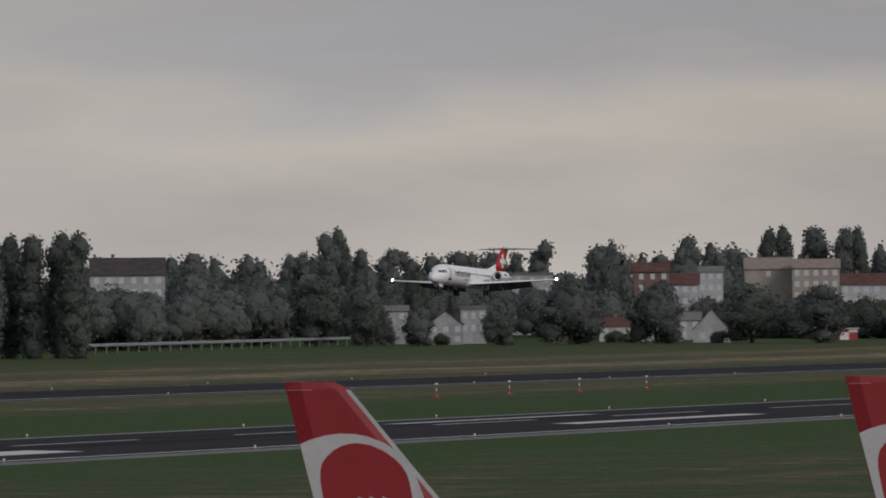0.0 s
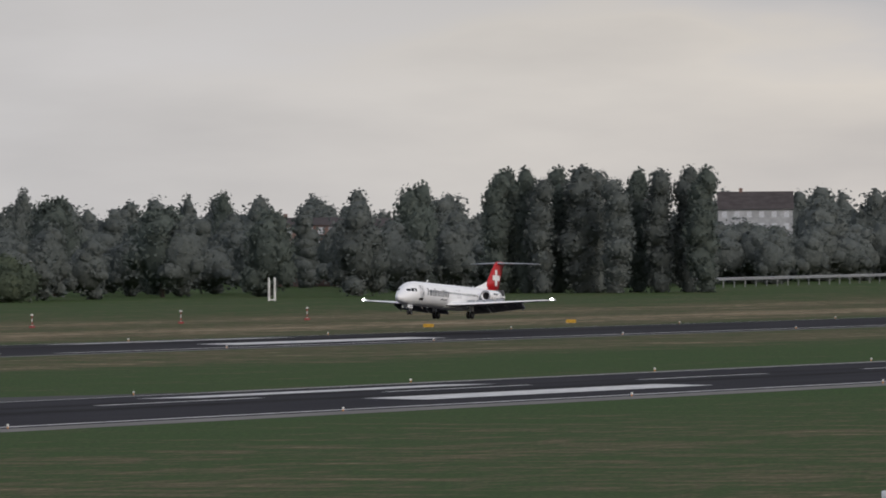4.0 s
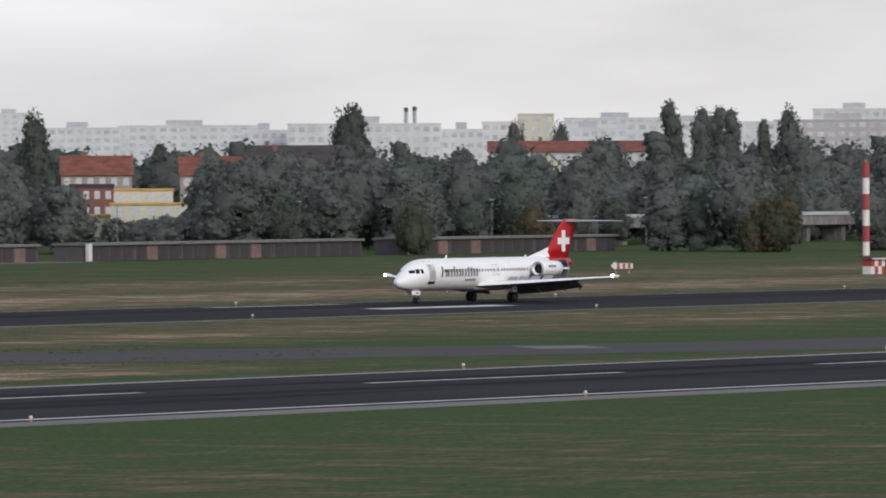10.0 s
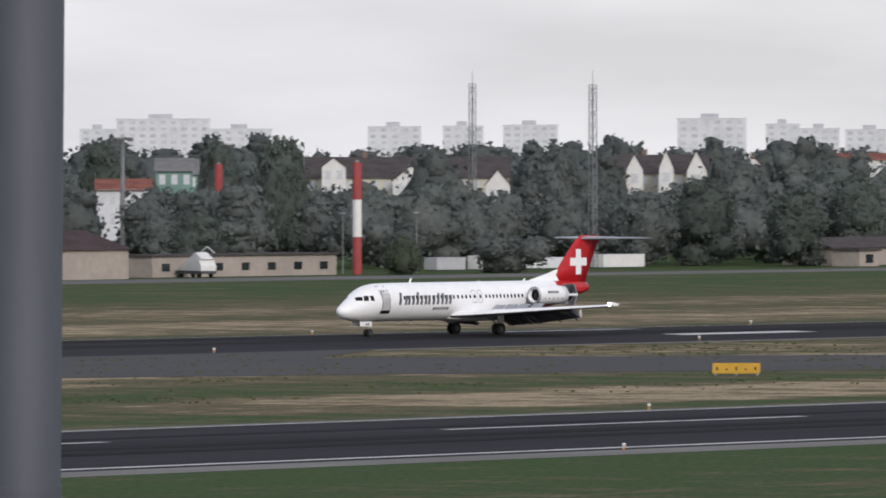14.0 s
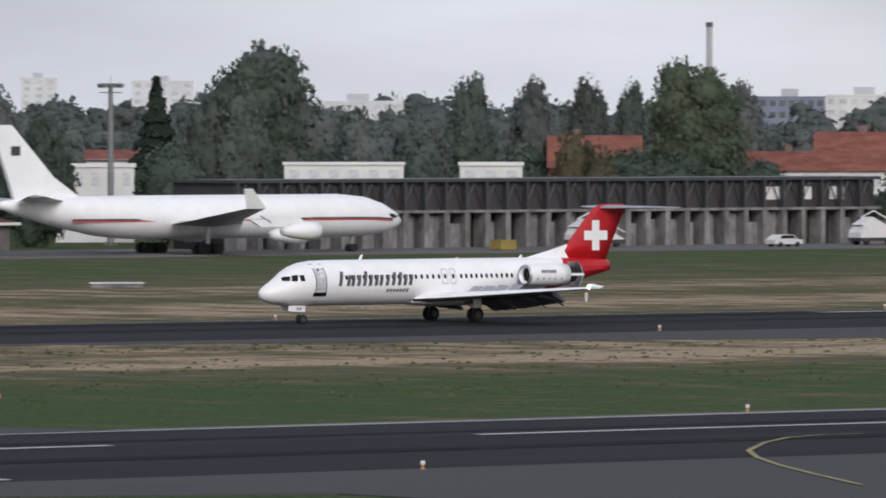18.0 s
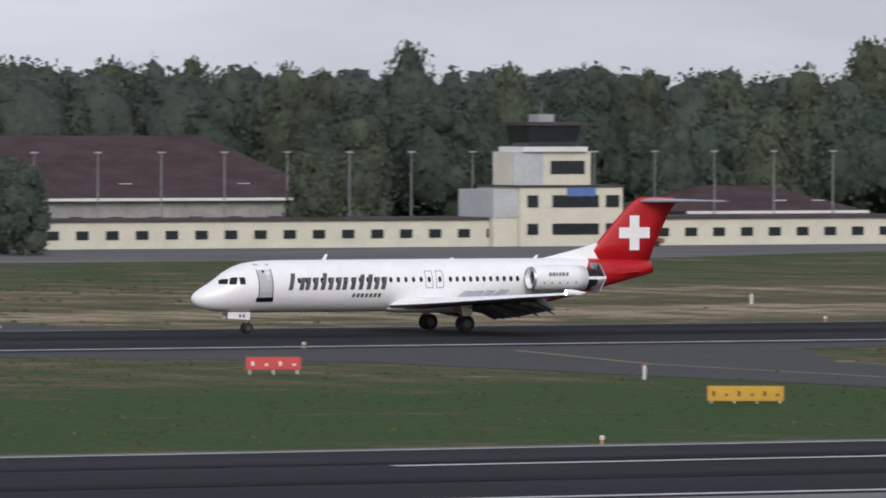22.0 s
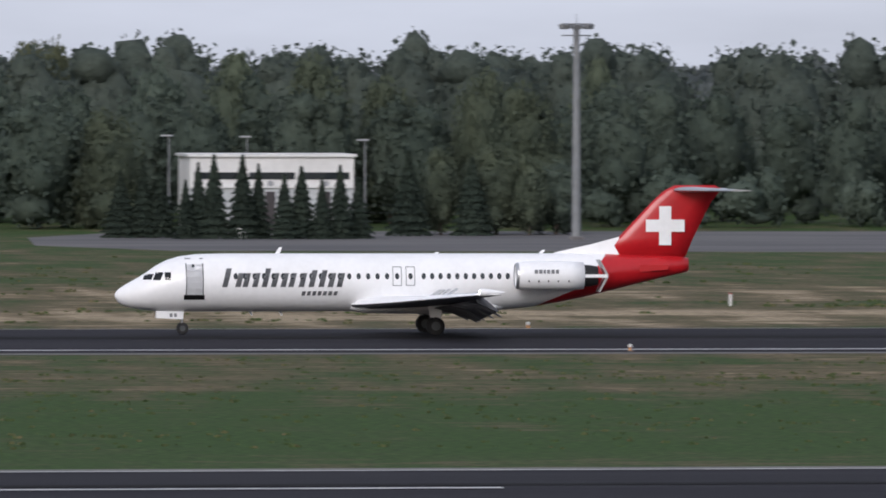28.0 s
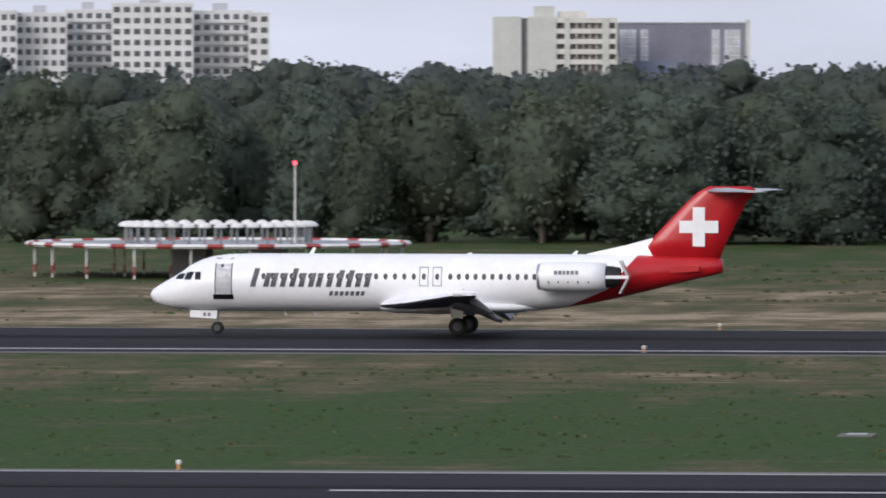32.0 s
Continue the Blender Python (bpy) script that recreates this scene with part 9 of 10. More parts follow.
drain_cover(-31.2, 395.8)
crate("container", 673.3, 811, 2.2, 2.0, 1.1, DULL_YELLOW, "yellow equipment cabin on the apron", "container")
crate("container", 981, 850, 6.0, 2.4, 1.7, GREY_WALL, "grey steel storage container", "container")
crate("container", 990, 849, 8.0, 2.4, 1.9, WHITE_WALL, "white steel storage container", "container")
crate("container", 1002, 851, 8.5, 2.4, 1.5, PALE_WALL, "pale steel storage container", "container")
crate("container", 1018, 850, 9.0, 2.4, 1.8, WHITE_WALL, "white steel storage container at the fence", "container")
crate("container", 357.5, 846, 4.2, 2.4, 2.5, GREY_WALL, "grey site cabin on the apron's edge", "container")
crate("container", 362.4, 845, 5.2, 2.4, 2.6, WHITE_WALL, "white site cabin on the apron's edge", "container")
crate("cabinet", 48.8, 880, 1.1, 0.8, 1.2, WHITE_WALL, "white electrical cabinet in the grass", "cabinet")
crate("cabinet", 60.5, 900, 2.4, 1.8, 1.6, TAN_WALL, "small tan equipment cabin", "cabinet")
crate("cabinet", 80.5, 833, 0.8, 0.6, 0.9, WHITE_WALL, "white electrical cabinet by spruces", "cabinet")
crate("cabinet", 246.4, 851, 0.9, 0.7, 0.9, WHITE_WALL, "white cabinet at the foot of a mast", "cabinet")


def goal_frame(x, y, w, h, label):
    t = thing("gate_frame", label, "frame", (x, y, 0))
    part("upright", box(-w / 2 - 0.15, -w / 2 + 0.15, 0, 0.3, 0, h), WHITE_PAINT, t)
    part("upright", box(w / 2 - 0.15, w / 2 + 0.15, 0, 0.3, 0, h), WHITE_PAINT, t)
    part("bar", box(-w / 2 + 0.15, w / 2 - 0.15, 0.08, 0.22, 0.15, 0.35), WHITE_PAINT, t)


goal_frame(56.2, 893, 3.3, 1.5, "low white barrier frame in the grass")
goal_frame(2.5, 925, 0.6, 2.1, "pair of white marker uprights")
goal_frame(1665.6, 800, 2.6, 4.6, "tall sign frame on two posts")


def wind_sock():
    t = thing("wind_sock", "faded windsock on a slim pole", "windsock", (154, 838, 0))
    part("pole", tube((0, 0, 0), (0, 0, 9.3), 0.07, 0.05, 8), STEEL, t)
    part("sock", loft([[(q, r * math.cos(a), 9.2 - 0.22 * q + r * math.sin(a)) for a in np.arange(0, 6.28, 0.7)] for q, r in ((0.1, 0.3), (1.0, 0.24), (2.0, 0.14))]), mat("faded_cloth", (0.5, 0.35, 0.3), 0.9, 0, 0.15, 2), t, "faded red and white cloth")


wind_sock()

# ---- on the airfield: markings, lights, signs ----
for k in range(-4, 6):
    x = 64 + 54.6 * k
    stripe("centre_dash", x, x + 32.5, -0.45, 0.45, NEAR, SLANT, near_lines)
for x in [398, 461] + [521 + 60 * k for k in range(18)]:
    stripe("centre_dash", x, x + 33, -0.45, 0.45, NEAR, SLANT, near_lines)
for a, b in ((614, 640), (955, 1023)):
    for s in (-1, 1):
        stripe("touchdown_bar", a, b, s * 10 - 1.5, s * 10 + 1.5, NEAR, SLANT, near_lines)
for s in (-1, 1):
    stripe("aiming_bar", 738, 805, s * 11 - 3, s * 11 + 3, NEAR, SLANT, near_lines)
    stripe("aiming_bar", 1062, 1125, s * 11 - 3, s * 11 + 3, FAR, 0, far_lines)
    for a, b in ((478, 500), (628, 646), (777, 801), (928, 961)):
        stripe("touchdown_bar", a, b, s * 10 - 1.5, s * 10 + 1.5, FAR, 0, far_lines)
for x0, x1, o in ((180, 620, 6.5), (300, 900, -5.2), (-260, 240, 4.4), (520, 1150, 3.1), (60, 520, -9.5)):
    tagged(sheet_strip(x0, x1, o, 2.6, NEAR, SLANT), "faint rubber streak on the runway", "marking", kind="structure")
    tagged(sheet_strip(x0 + 60, x1 + 110, -o, 3.0, FAR, 0), "faint rubber streak on the runway", "marking", kind="structure")

LENS = mat("clear_lamp_lens", (0.75, 0.75, 0.72), 0.15, 0, 0.05, 2, spec=0.8)
ORANGE = mat("orange_lamp_cap", (0.65, 0.27, 0.05), 0.5, 0, 0.08, 2)


def edge_light():
    t = thing("runway_light", "small white runway edge light on a short stem", "light", (0, 0, -50), 0, "runway edge lights")
    part("base_plate", tube((0, 0, 0), (0, 0, 0.06), 0.17, 0.14, 10), CONCRETE, t)
    part("stem", tube((0, 0, 0.06), (0, 0, 0.24), 0.06, 0.05, 8), ORANGE, t)
    part("lamp_body", tube((0, 0, 0.24), (0, 0, 0.31), 0.08, 0.11, 10), WHITE_PAINT, t)
    part("lens", loft([[(r * math.cos(a), r * math.sin(a), z) for a in np.arange(0, 6.28, 0.63)] for r, z in ((0.105, 0.31), (0.10, 0.38), (0.05, 0.43))]), LENS, t, "clear glass lens", True)
    return t


LIGHT = edge_light()
spots = [(-51.5 + 60.8 * k, y) for k in range(-2, 26) for y in (507.2, 551.0)]
spots += [(x, NEAR + SLANT * x + o) for x in [-54.3 + 62.6 * k for k in range(-2, 25)] for o in (24.3, -24.4)]
for x, y in spots[1:]:
    copy_thing(LIGHT, pose(x, y, 0.02))
LIGHT.matrix_basis = pose(*spots[0], 0.02)


def board(x, y, w, h, material, label, bars=4, foot=0.12, ink=None):
    """A taxi sign on short legs that faces the terrace; its text is bars."""
    t = thing("taxi_sign", label, "sign", (x, y, 0.02), -math.degrees(math.atan2(x, y)), "taxiway signs")
    p = part("panel", box(-w / 2, w / 2, -0.09, 0.09, foot, foot + h, 0.03), material, t)
    part("rim", box(-w / 2 - 0.02, w / 2 + 0.02, -0.06, 0.06, foot + h, foot + h + 0.03), DARK_GREY, p)
    for i in range(max(2, int(w / 1.2) + 1)):
        a = -w / 2 + 0.2 + (w - 0.4) * i / max(1, int(w / 1.2))
        part("leg", box(a - 0.05, a + 0.05, -0.05, 0.05, 0, foot), METAL, t)
    for i in range(bars):
        a = -w / 2 + w * (i + 0.5) / bars
        part("bar", box(a - w / bars * 0.09, a + w / bars * 0.09, -0.102, -0.086, foot + h * 0.32, foot + h * (0.66 if i % 2 == 0 else 0.5)), ink or BLACK, p)
    return t


for x, y, w, h, bars in ((284.7, 401.7, 2.6, 0.65, 5), (228.6, 410, 3.8, 0.75, 6), (521.4, 425, 3.4, 0.75, 5), (215.8, 598, 3.6, 0.8, 5), (211.5, 640, 2.6, 0.7, 4),
                         (265, 645, 2.6, 0.7, 4), (260, 692, 2.8, 0.7, 4), (206.2, 695, 1.1, 0.6, 2), (209, 695, 1.1, 0.6, 2), 
                         (1240.7, 571, 1.5, 0.5, 2), (1291.6, 571, 1.5, 0.5, 2)):
    board(x, y, w, h, YELLOW, "low yellow taxiway sign with dark text bars", bars)
for x, y, w, h in ((24.4, 747, 0.4, 0.35), (231.0, 374.0, 0.5, 0.45), (300.0, 493.0, 0.8, 0.55)):
    board(x, y, w, h, DULL_YELLOW, "small dull yellow marker box in the grass", 0)
board(284, 454, 3.3, 0.75, SIGN_RED, "low red holding sign with white text bars", 4, 0.25, WHITE_PAINT)
board(228.5, 462.7, 3.0, 0.7, SIGN_RED, "low red holding sign beside the taxiway", 4, 0.25, WHITE_PAINT)
board(287.0, 453.6, 0.7, 0.65, DARK_GREY, "black sign block beside a red sign", 1, 0.25, YELLOW)


def guard_lamp(x, y, label):
    t = thing("guard_light", label, "light", (x, y, 0.02), -math.degrees(math.atan2(x, y)), "amber guard lamps")
    part("post", tube((0, 0, 0), (0, 0, 0.3), 0.08, 0.08, 8), METAL, t)
    part("housing", box(-0.34, 0.34, -0.12, 0.12, 0.25, 0.5, 0.03), ORANGE, t, "orange lamp housing")
    for s in (-0.16, 0.16):
        part("lens", tube((s, -0.17, 0.375), (s, -0.115, 0.375), 0.09, 0.09, 10), AMBER_LIGHT, t, "lit amber lens")


for x, y in ((274.6, 406), (216, 553.5), (248.5, 417.0), (272.5, 460.5), (300.2, 404.5)):
    guard_lamp(x, y, "low orange guard lamp at the taxiway")


def signal_post(x, y, turn):
    """A frangible red and white post with a canted top and red lamp."""
    t = thing("signal_post", "red and white banded post with red lamp", "post", (x, y, 0), turn, "banded signal posts")
    t.scale = (0.84, 0.84, 0.84)
    part("pad", box(-0.6, 0.6, -0.5, 0.5, 0, 0.06), CONCRETE, t)
    for i, (a, b) in enumerate(((0.06, 0.25), (0.25, 0.42), (1.55, 1.72), (1.72, 2.0), (2.0, 2.2), (2.2, 2.38))):
        part("pole_band", tube((0, 0, a), (0, 0, b), 0.055, None, 8), (RED_PAINT, WHITE_PAINT)[i % 2], t)
    for i in range(3):
        part("drum_band", tube((0, 0, 0.42 + 0.377 * i), (0, 0, 0.42 + 0.377 * (i + 1)), 0.2, None, 14), (RED_PAINT, WHITE_PAINT, RED_PAINT)[i], t, "banded drum")
    part("canted_arm", tube((0, 0, 2.38), (-0.38, 0, 2.86), 0.055, None, 8), WHITE_PAINT, t, "white canted arm")
    part("lamp", tube((-0.40, 0, 2.88), (-0.36, 0, 3.06), 0.12, 0.1, 10), RED_LIGHT, t, "lit red lamp")
    part("junction_box", box(0.12, 0.4, -0.12, 0.12, 0.06, 0.42), GREY_WALL, t)


signal_post(130.0, 423, -17)
signal_post(130.5, 445.5, -17)


def cabinet(x, y):
    t = thing("cabinet", "white electrical cabinet on a concrete base", "cabinet", (x, y, 0), -17)
    part("base", box(-0.5, 0.5, -0.3, 0.35, 0, 0.14), CONCRETE, t)
    part("body", box(-0.44, 0.44, -0.22, 0.26, 0.14, 1.16, 0.02), WHITE_TRIM, t)
    d = part("door", box(-0.4, 0.4, -0.25, -0.222, 0.18, 1.1, 0.008), WHITE_TRIM, t)
    part("handle", box(-0.27, -0.2, -0.28, -0.251, 0.55, 0.72), DARK_GREY, d, "dark handle")
    part("roof", box(-0.47, 0.47, -0.27, 0.29, 1.16, 1.21), WHITE_TRIM, t)


cabinet(129.7, 431.5)


def approach_post(x, y):
    t = thing("approach_light", "slim approach light post with banded stem", "light", (x, y, 0), 0, "approach light posts")
    for i in range(4):
        part("pole_band", tube((0, 0, 0.45 * i), (0, 0, 0.45 * (i + 1)), 0.06, None, 8), (WHITE_PAINT, RED_PAINT)[i % 2], t)
    part("base", box(-0.35, 0.35, -0.3, 0.3, 0, 0.3), RED_PAINT, t)
    part("lamp", box(-0.2, 0.2, -0.14, 0.14, 1.8, 2.05, 0.03), WHITE_PAINT, t)


for x, y in ((1214, 452), (1242, 452), (1186, 452), (1270, 452), (1205, 640), (1160, 640), (1250, 640), (1300, 640), (1345, 640)):
    approach_post(x, y)


def arrow_marker(x, y):
    t = thing("arrow_marker", "red and white arrow marker board", "sign", (x, y, 0), -57)
    part("leg", box(-0.9, -0.8, -0.04, 0.04, 0, 0.5), METAL, t)
    part("leg", box(0.8, 0.9, -0.04, 0.04, 0, 0.5), METAL, t)
    part("panel", prism([(-1.5, 1.1), (-0.9, 1.7), (-0.9, 1.4), (1.3, 1.4), (1.3, 0.7), (-0.9, 0.7), (-0.9, 0.5)], 1, -0.06, 0.06), WHITE_PAINT, t)
    for i in range(3):
        part("stripe", box(-0.7 + 0.7 * i, -0.35 + 0.7 * i, -0.075, -0.062, 0.72, 1.38), RED_PAINT, t)


arrow_marker(1028, 648)


def grass_post(x, y):
    t = thing("marker_post", "short white marker post in the grass", "post", (x, y, 0), 0, "white marker posts")
    part("stake", box(-0.07, 0.07, -0.05, 0.05, 0, 0.75), WHITE_PAINT, t)
    part("cap", box(-0.08, 0.08, -0.06, 0.06, 0.75, 0.85), RED_PAINT, t)


for x, y in ((243, 447), (402, 585), (498, 590), (590, 592), (700, 590), (335, 600), (150, 600), (90, 604), (40, 610), (-40, 600)):
    grass_post(x, y)

slab = thing("concrete_block", "low pale concrete block lying in the grass", "block", (504, 661, 0), -37)
part("body", box(-2.3, 2.3, -0.6, 0.6, 0, 0.42, 0.05), CONCRETE, slab)
part("cap", box(-2.4, 2.4, -0.7, 0.7, 0.42, 0.52, 0.02), WHITE_TRIM, slab)

# low tufts and weeds on the mown grass
TUFT = bpy.data.materials.new("grass_tufts")
TUFT.use_nodes = True
tn, tk = TUFT.node_tree.nodes, TUFT.node_tree.links
tgeo, tramp = tn.new("ShaderNodeNewGeometry"), tn.new("ShaderNodeValToRGB")
tramp.color_ramp.elements[0].color, tramp.color_ramp.elements[1].color = (0.056, 0.086, 0.034, 1), (0.15, 0.125, 0.07, 1)
tmid = tramp.color_ramp.elements.new(0.7)
tmid.color = (0.074, 0.098, 0.040, 1)
tk.new(tgeo.outputs["Random Per Island"], tramp.inputs[0])
tk.new(tramp.outputs[0], tn["Principled BSDF"].inputs["Base Color"])
tn["Principled BSDF"].inputs["Roughness"].default_value = 0.9
tn["Principled BSDF"].inputs["Specular IOR Level"].default_value = 0.1


def tufts(seed, count, x0, x1, y0, y1, high):
    """Clumps of short blades, thicker in drifts."""
    rng = random.Random(seed)
    verts, faces = [], []
    drifts = [(rng.uniform(x0, x1), rng.uniform(y0, y1), rng.uniform(1.5, 9)) for _ in range(count // 14)]
    for i in range(count):
        cx, cy, r = drifts[rng.randrange(len(drifts))]
        x, y = cx + rng.gauss(0, r * 1.6), cy + rng.gauss(0, r * 0.5)
        if not (y0 < y < y1):
            continue
        s = high * rng.uniform(0.4, 1.15)
        for _ in range(5):
            a, w = rng.uniform(0, 6.28), s * rng.uniform(0.5, 1.1)
            px, py = x + rng.gauss(0, s * 0.9), y + rng.gauss(0, s * 0.5)
            n = len(verts)
            c, q = math.cos(a) * w, math.sin(a) * w
            verts += [(px - c, py - q, -0.02), (px + c, py + q, -0.02), (px + c * 0.5 + rng.gauss(0, s * .2), py + q * 0.5, s), (px - c * 0.6, py - q * 0.6 + rng.gauss(0, s * .2), s * 0.8)]
            faces.append((n, n + 1, n + 2, n + 3))
    tagged(new("grass_tufts", mesh_from("grass_tufts", verts, faces, TUFT)), "low tufts and weeds in the mown grass", "grass", kind="stuff")


tufts(3, 5200, -110, 245, 372, 500, 0.11)
tufts(4, 2200, 285, 620, 400, 500, 0.12)
tufts(5, 2000, -110, 330, 556, 760, 0.16)

# ---- on the near apron ----
# white and red of the swirl fins are darkened in colour for shade
FIN_WHITE = mat("shade_white_fin_paint", (0.43, 0.43, 0.45), 0.5, 0, 0.05, 0.8)
CARRIER_RED = mat("shade_red_fin_paint", (0.24, 0.010, 0.017), 0.45, 0, 0.06, 0.5)
BRIGHT_RED = mat("bright_red_fin_paint", (0.62, 0.022, 0.022), 0.32, 0, 0.08, 0.8)


def airliner_body(t, nose, tail_z):
    """What stands under a fin: fuselage, wings, engines and gear, nose along +x."""
    def ring(s, c, r):
        return [(s, r * math.sin(2 * math.pi * i / 20), c + r * math.cos(2 * math.pi * i / 20)) for i in range(20)]
    body = part("fuselage", loft([ring(*v) for v in ((-1.2, tail_z - 0.5, 0.25), (2.5, tail_z - 0.8, 0.85), (7, 3.7, 1.5), (11, 3.4, 1.88), (nose - 5, 3.4, 1.88), (nose - 2, 3.2, 1.45), (nose - 0.5, 2.9, 0.6))]), WHITE, t, "white fuselage", True)
    for s in (-1, 1):
        part("cockpit_window", box(nose - 3.4, nose - 2.6, s * 1.2 - 0.3, s * 1.2 + 0.3, 3.9, 4.3), PANE, body)
        part("wing", loft([[(a, s * y, z), (a + c * 0.6, s * y, z + q), (a + c, s * y, z), (a + c * 0.6, s * y, z - q)] for a, y, z, c, q in ((14.5, 1.6, 2.6, 7, 0.5), (12.0, 16.5, 3.6, 1.8, 0.15))]), METAL, t)
        part("tailplane", loft([[(a, s * y, z), (a + c * 0.6, s * y, z + q), (a + c, s * y, z), (a + c * 0.6, s * y, z - q)] for a, y, z, c, q in ((0.9, 0.7, 4.6, 3.6, 0.2), (-0.6, 6.4, 5.2, 1.4, 0.08))]), METAL, t)
        e = part("engine", tube((18.5, s * 5.2, 1.5), (22.5, s * 5.2, 1.5), 0.75, 1.0, 18), WHITE, t)
        part("pylon", box(18.8, 21.6, s * 5.2 - 0.15, s * 5.2 + 0.15, 2.4, 2.7), WHITE, e)
        leg = part("main_gear", tube((16.5, s * 2.8, 2.4), (16.5, s * 2.8, 0.5), 0.16, 0.13), METAL, t)
        for d in (-0.4, 0.4):
            part("wheel", tube((16.5, s * 2.8 + d - 0.17, 0.55), (16.5, s * 2.8 + d + 0.17, 0.55), 0.55, None, 16), RUBBER, leg)
    leg = part("nose_gear", tube((nose - 5, 0, 2.0), (nose - 5, 0, 0.4), 0.1, 0.08), METAL, t)
    for d in (-0.25, 0.25):
        part("wheel", tube((nose - 5, d - 0.1, 0.35), (nose - 5, d + 0.1, 0.35), 0.35, None, 14), RUBBER, leg)


def swirl_airliner(x, y, z_top, turn):
    t = thing("parked_airliner", "parked airliner with red fin and white swirl", "airplane", (x, y, 0), turn, "airliners on the near apron")
    airliner_body(t, 32, 5.4)
    lift = z_top - 11.81

    def te(z):
        return 1.06 * (11.81 - z) / 4.44

    def le(z):
        return 2.25 + 3.6 * (11.81 - z) / 4.44
    secs = []
    for z in (5.0, 7.0, 9.0, 10.6, 11.55, 11.81):
        a, b = te(z), le(z) - (0.35 if z > 11.7 else 0.0)
        h = 0.17 if z < 11.7 else 0.12
        secs.append([(a, 0, z + lift), (a + 0.6, -h, z + lift), (b - 0.5, -h, z + lift), (b - 0.12, -h * 0.6, z + lift), (b, 0, z + lift), (b - 0.12, h * 0.6, z + lift), (b - 0.5, h, z + lift), (a + 0.6, h, z + lift)])
    fin = part("fin", loft(secs), CARRIER_RED, t, "swept red tail fin")
    for s in (-1, 1):
        bm = bmesh.new()
        add_prism(bm, [(le(11.5) - 0.16, 11.5 + lift), (le(11.5) + 0.02, 11.5 + lift), (le(5.4) + 0.02, 5.4 + lift), (le(5.4) - 0.2, 5.4 + lift)], 1, -0.12, 0.12)
        if s == 1:
            part("leading_edge", bm, FIN_WHITE, fin, "white leading edge strip")
        else:
            bm.free()
        lo, hi = sorted((s * 0.166, s * 0.182))
        outer = [(te(9.44) + 0.02, 9.44), (1.0, 9.62), (1.55, 9.77), (2.14, 9.84), (2.7, 9.81), (3.2, 9.71), (3.86, 9.44), (4.4, 9.05), (4.8, 8.6), (5.05, 8.1), (5.3, 7.4), (5.4, 6.4), (5.3, 5.05), (te(5.05) + 0.05, 5.05)]
        part("swirl", prism([(u, v + lift) for u, v in outer], 1, lo, hi), FIN_WHITE, fin, "white painted arc band")
        lo, hi = sorted((s * 0.176, s * 0.192))
        mid = [(1.36, 8.4), (1.42, 8.7), (1.63, 8.98), (1.9, 9.22), (2.2, 9.37), (2.5, 9.45), (2.8, 9.47), (3.3, 9.38), (3.78, 9.16), (4.2, 8.87), (4.5, 8.55), (4.7, 8.2), (4.79, 7.83), (4.9, 7.2), (4.95, 6.2), (4.9, 5.12), (1.95, 5.12), (1.7, 6.3), (1.48, 7.3), (1.36, 8.0)]
        part("disc", prism([(u, v + lift) for u, v in mid], 1, lo, hi), CARRIER_RED, fin, "red disc")
        lo, hi = sorted((s * 0.190, s * 0.2))
        for u in (0.0, 0.62, 1.24):
            part("streak", prism([(2.85 + u, 5.15 + lift), (2.95 + u, 6.1 + lift), (3.2 + u * 0.8, 6.9 + lift), (2.75 + u * 0.75, 7.45 + lift), (3.3 + u * 0.8, 7.2 + lift), (3.45 + u * 0.9, 6.5 + lift), (3.3 + u, 5.15 + lift)], 1, lo, hi), FIN_WHITE, fin, "white curved streak")
    part("rudder_seam", box(te(11.5) + 0.1, te(11.5) + 1.0, -0.186, -0.171, 11.5 + lift, 11.515 + lift), FIN_WHITE, fin)
    return t


swirl_airliner(336.15, 134.35, 11.81, -69.2)
swirl_airliner(374.80, 124.62, 11.55, -69.2)


def red_airliner():
    t = thing("parked_airliner", "parked airliner with plain bright red fin", "airplane", (28.72, 93, 0), -141.8, "airliners on the near apron")
    airliner_body(t, 32, 5.2)
    rows = [(11.76, 0.0, 0.45, 0.06), (11.73, 0.0, 1.02, 0.10), (11.68, 0.0, 1.36, 0.14), (11.60, 0.0, 1.56, 0.17), (11.46, 0.01, 1.70, 0.20), (11.30, 0.02, 1.82, 0.22), (11.1, 0.03, 1.94, 0.24), (9.0, 0.2, 3.4, 0.3), (5.0, 0.5, 6.3, 0.34)]
    secs = []
    for z, a, b, h in rows[::-1]:
        q = b - a
        secs.append([(a, -0.03, z), (a + 0.3 * q, -h, z), (b - 0.3 * q, -h, z), (b - 0.12, -h * 0.75, z), (b - 0.04, -h * 0.4, z), (b, 0, z), (b - 0.04, h * 0.4, z), (b - 0.12, h * 0.75, z), (b - 0.3 * q, h, z), (a + 0.3 * q, h, z), (a, 0.03, z)])
    fin = part("fin", loft(secs), BRIGHT_RED, t, "bright red rounded fin tip", True)
    for s in (-1, 1):
        part("hinge_line", tube((0.36, s * 0.205, 11.5), (0.62, s * 0.318, 9.0), 0.012, None, 6), CARRIER_RED, fin)
    part("leading_edge", loft([[(b - 0.16, -0.2, z), (b + 0.015, -0.03, z), (b + 0.015, 0.03, z), (b - 0.16, 0.2, z)] for z, b in ((11.22, 1.87), (9.0, 3.4))]), METAL, fin, "bare metal leading edge")


red_airliner()


MAST_PAINT = mat("slate_mast_paint", (0.078, 0.084, 0.110), 0.6, 0.0, 0.08, 1.2, (1, 1, 0.15))


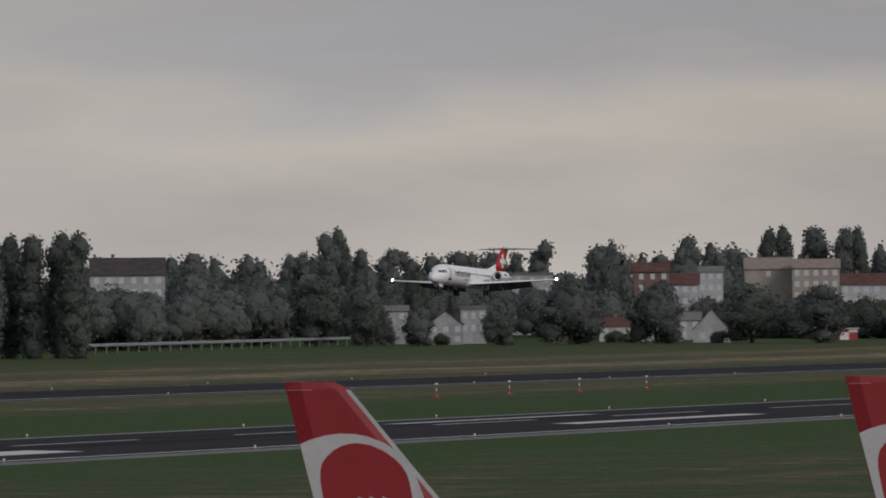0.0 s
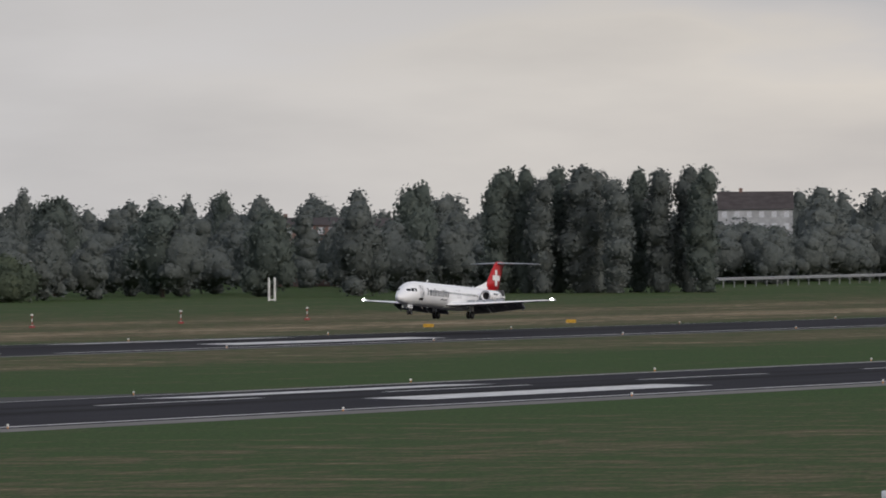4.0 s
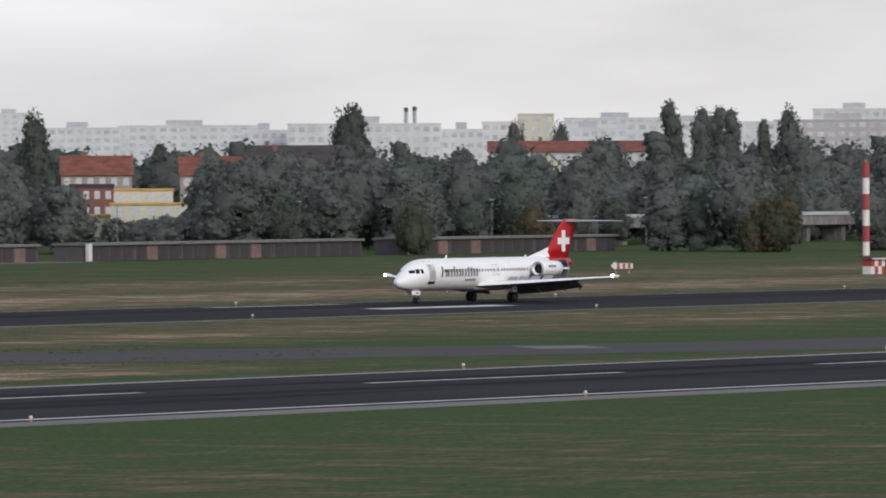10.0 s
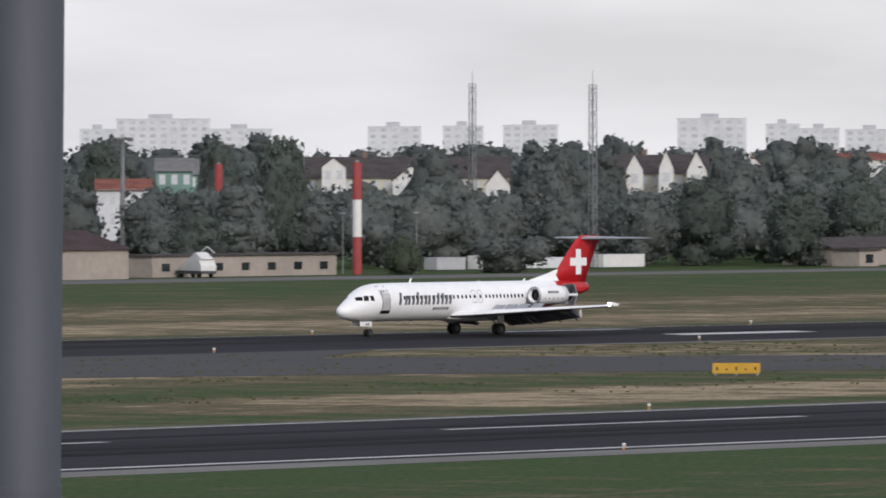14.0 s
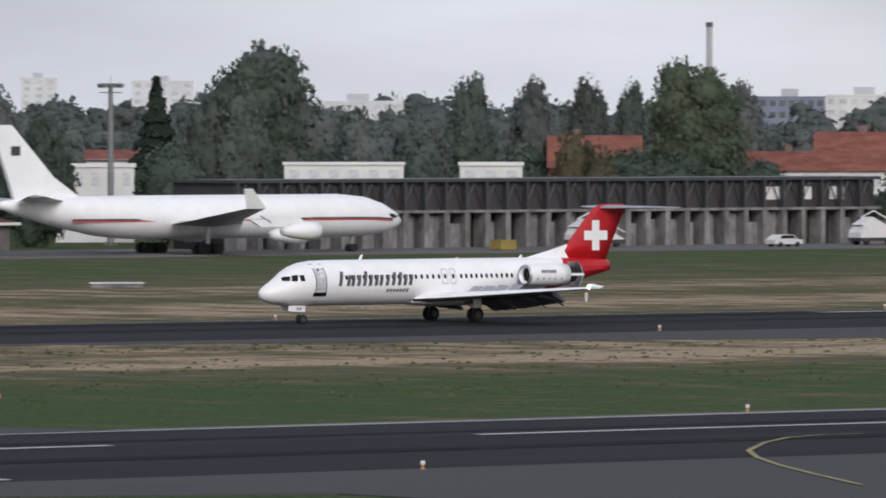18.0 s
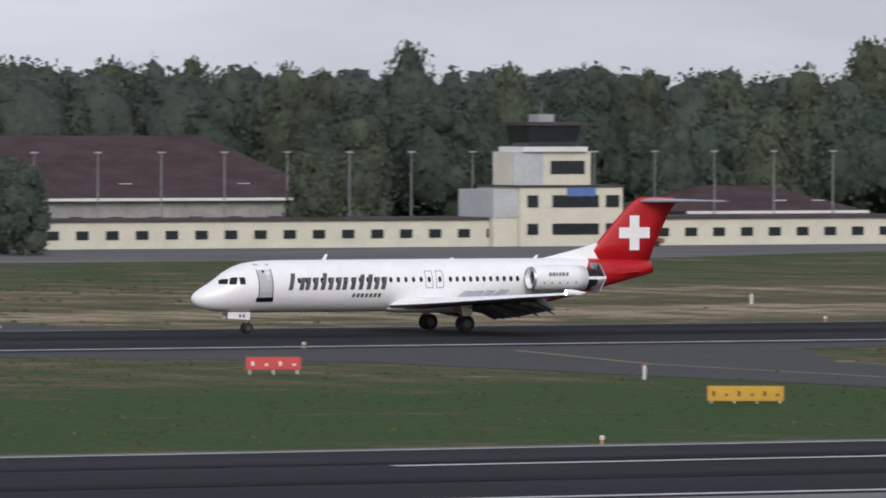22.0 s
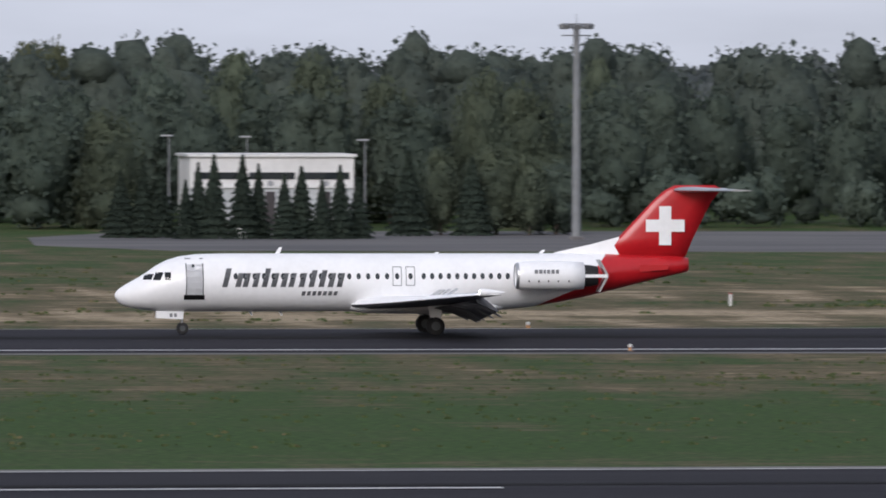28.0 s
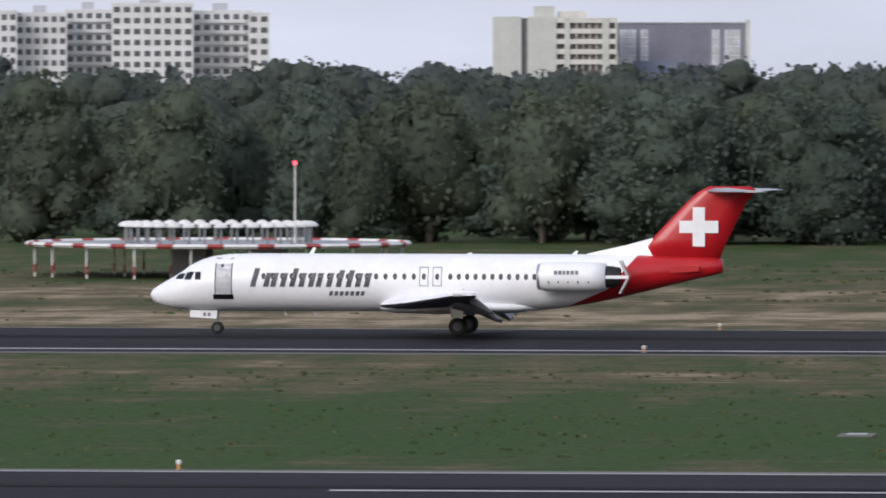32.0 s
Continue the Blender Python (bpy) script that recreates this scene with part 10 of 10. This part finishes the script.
def near_mast():
    t = thing("lamp_mast", "thick slate-grey steel lamp mast close by", "light mast", (43.384, 41.406, 0))
    part("foot", tube((0, 0, 0), (0, 0, 0.5), 0.42, 0.4, 20), CONCRETE, t)
    bm = bmesh.new()
    add_tube(bm, (0, 0, 0.5), (0.09, -0.09, 13.5), 0.34, 0.283, 36, False)
    part("shaft", bm, MAST_PAINT, t, "slate-grey tapered steel shaft", True)
    part("joint_ring", tube((0.09, -0.09, 13.49), (0.09, -0.09, 13.53), 0.288, 0.288, 36), MAST_PAINT, t)
    bm = bmesh.new()
    add_tube(bm, (0.09, -0.09, 13.52), (0.14, -0.14, 18.4), 0.279, 0.258, 36, False)
    part("upper_shaft", bm, MAST_PAINT, t, "", True)
    part("cap", tube((0.14, -0.14, 18.4), (0.14, -0.14, 18.5), 0.28, 0.22, 24), MAST_PAINT, t)


near_mast()


def tyre_smoke():
    """The thin puff where the tyres first touched: faint uneven billows side by side."""
    m = bpy.data.materials.new("thin_tyre_smoke")
    m.use_nodes = True
    n, k = m.node_tree.nodes, m.node_tree.links
    p, clear, mix, nz, rg = n["Principled BSDF"], n.new("ShaderNodeBsdfTransparent"), n.new("ShaderNodeMixShader"), n.new("ShaderNodeTexNoise"), n.new("ShaderNodeMapRange")
    p.inputs["Base Color"].default_value, p.inputs["Roughness"].default_value, p.inputs["Specular IOR Level"].default_value = (0.55, 0.60, 0.66, 1), 1.0, 0.0
    nz.inputs["Scale"].default_value, nz.inputs["Detail"].default_value = 0.35, 4
    rg.inputs["From Min"].default_value, rg.inputs["From Max"].default_value, rg.inputs["To Min"].default_value, rg.inputs["To Max"].default_value = 0.35, 0.75, 0.0, 0.12
    co = n.new("ShaderNodeTexCoord")
    k.new(co.outputs["Object"], nz.inputs["Vector"])
    k.new(nz.outputs["Fac"], rg.inputs["Value"])
    k.new(rg.outputs[0], mix.inputs[0])
    k.new(clear.outputs[0], mix.inputs[1])
    k.new(p.outputs[0], mix.inputs[2])
    k.new(mix.outputs[0], n["Material Output"].inputs["Surface"])
    t = thing("smoke_puff", "thin bluish puff of tyre smoke over the runway", "smoke", (1000, 531, -12))
    for x, z, wide, high, count in ((-7.0, 1.6, 2.6, 0.8, 22), (-1.0, 2.6, 2.8, 1.3, 30), (5.5, 2.2, 3.0, 1.0, 24)):
        p = rng.normal(0, 1, (count, 3)) * np.array([wide, 1.2, high]) + np.array([x, 0.3 * x, z])
        p[:, 2] = np.abs(p[:, 2]) + 0.2
        q = leaves(p, np.array([[-0.86, -0.5, 0.0]]), 1.5, 0.5)
        part("wisp", foliage_mesh("wisp", q, [], m), None, t)
    return t


SMOKE = tyre_smoke()

# ---- what moves ----
def motions():
    """The landing run: seconds, place along the runway, height of the wheels' foot, nose-up pitch."""
    rows = [(0, 1403.32, 13.33, 2.5), (1, 1341.16, 9.69, 2.7), (2, 1279.26, 6.38, 2.8), (3, 1217.87, 3.62, 3.0), (4, 1156.98, 2.29, 3.0),
            (5, 1096.96, 1.49, 3.0), (6, 1037.97, 1.06, 3.0), (7, 980.68, 0.41, 2.6), (7.5, 951.37, 0.39, 2.0), (8, 923.86, 0.39, 1.4),
            (9, 867.58, 0.39, 0.0), (10, 813.74, 0.39, 0.0), (11, 761.30, 0.39, 0.0), (12, 710.44, 0.39, 0.0), (13, 661.00, 0.39, 0.0),
            (13.5, 636.87, 0.39, 0.0), (14.5, 590.26, 0.39, 0.0), (15.5, 543.13, 0.39, 0.0), (16, 520.69, 0.39, 0.0), (17.5, 454.99, 0.39, 0.0),
            (18, 433.74, 0.39, 0.0), (19, 391.96, 0.39, 0.0), (20, 351.38, 0.39, 0.0), (21, 311.76, 0.39, 0.0), (22, 273.28, 0.39, 0.0),
            (23, 235.63, 0.39, 0.0), (24, 198.75, 0.39, 0.0), (24.5, 180.80, 0.39, 0.0), (25, 162.95, 0.39, 0.0), (26, 128.25, 0.39, 0.0), (26.5, 111.15, 0.39, 0.0),
            (27.5, 78.40, 0.39, 0.0), (28.5, 45.11, 0.39, 0.0), (29, 29.06, 0.39, 0.0), (30, -2.64, 0.39, 0.0), (31, -33.64, 0.39, 0.0),
            (32, -63.91, 0.39, 0.0)]
    # the puff wells up from the tarmac at touchdown and drifts a little
    puff = [(0, -12.0), (6.6, -12.0), (6.9, -2.5), (7.1, -0.6), (7.5, 0.2), (8.2, 0.8), (9.5, 1.4), (32, 1.8)]
    walk(SMOKE, [(t, pose(1000 + 0.12 * max(0, z) * 5, 531, z)) for t, z in puff])
    walk(AIRLINER, [(t, pose(x, FAR, z, 0, p, 0)) for t, x, z, p in rows])


motions()
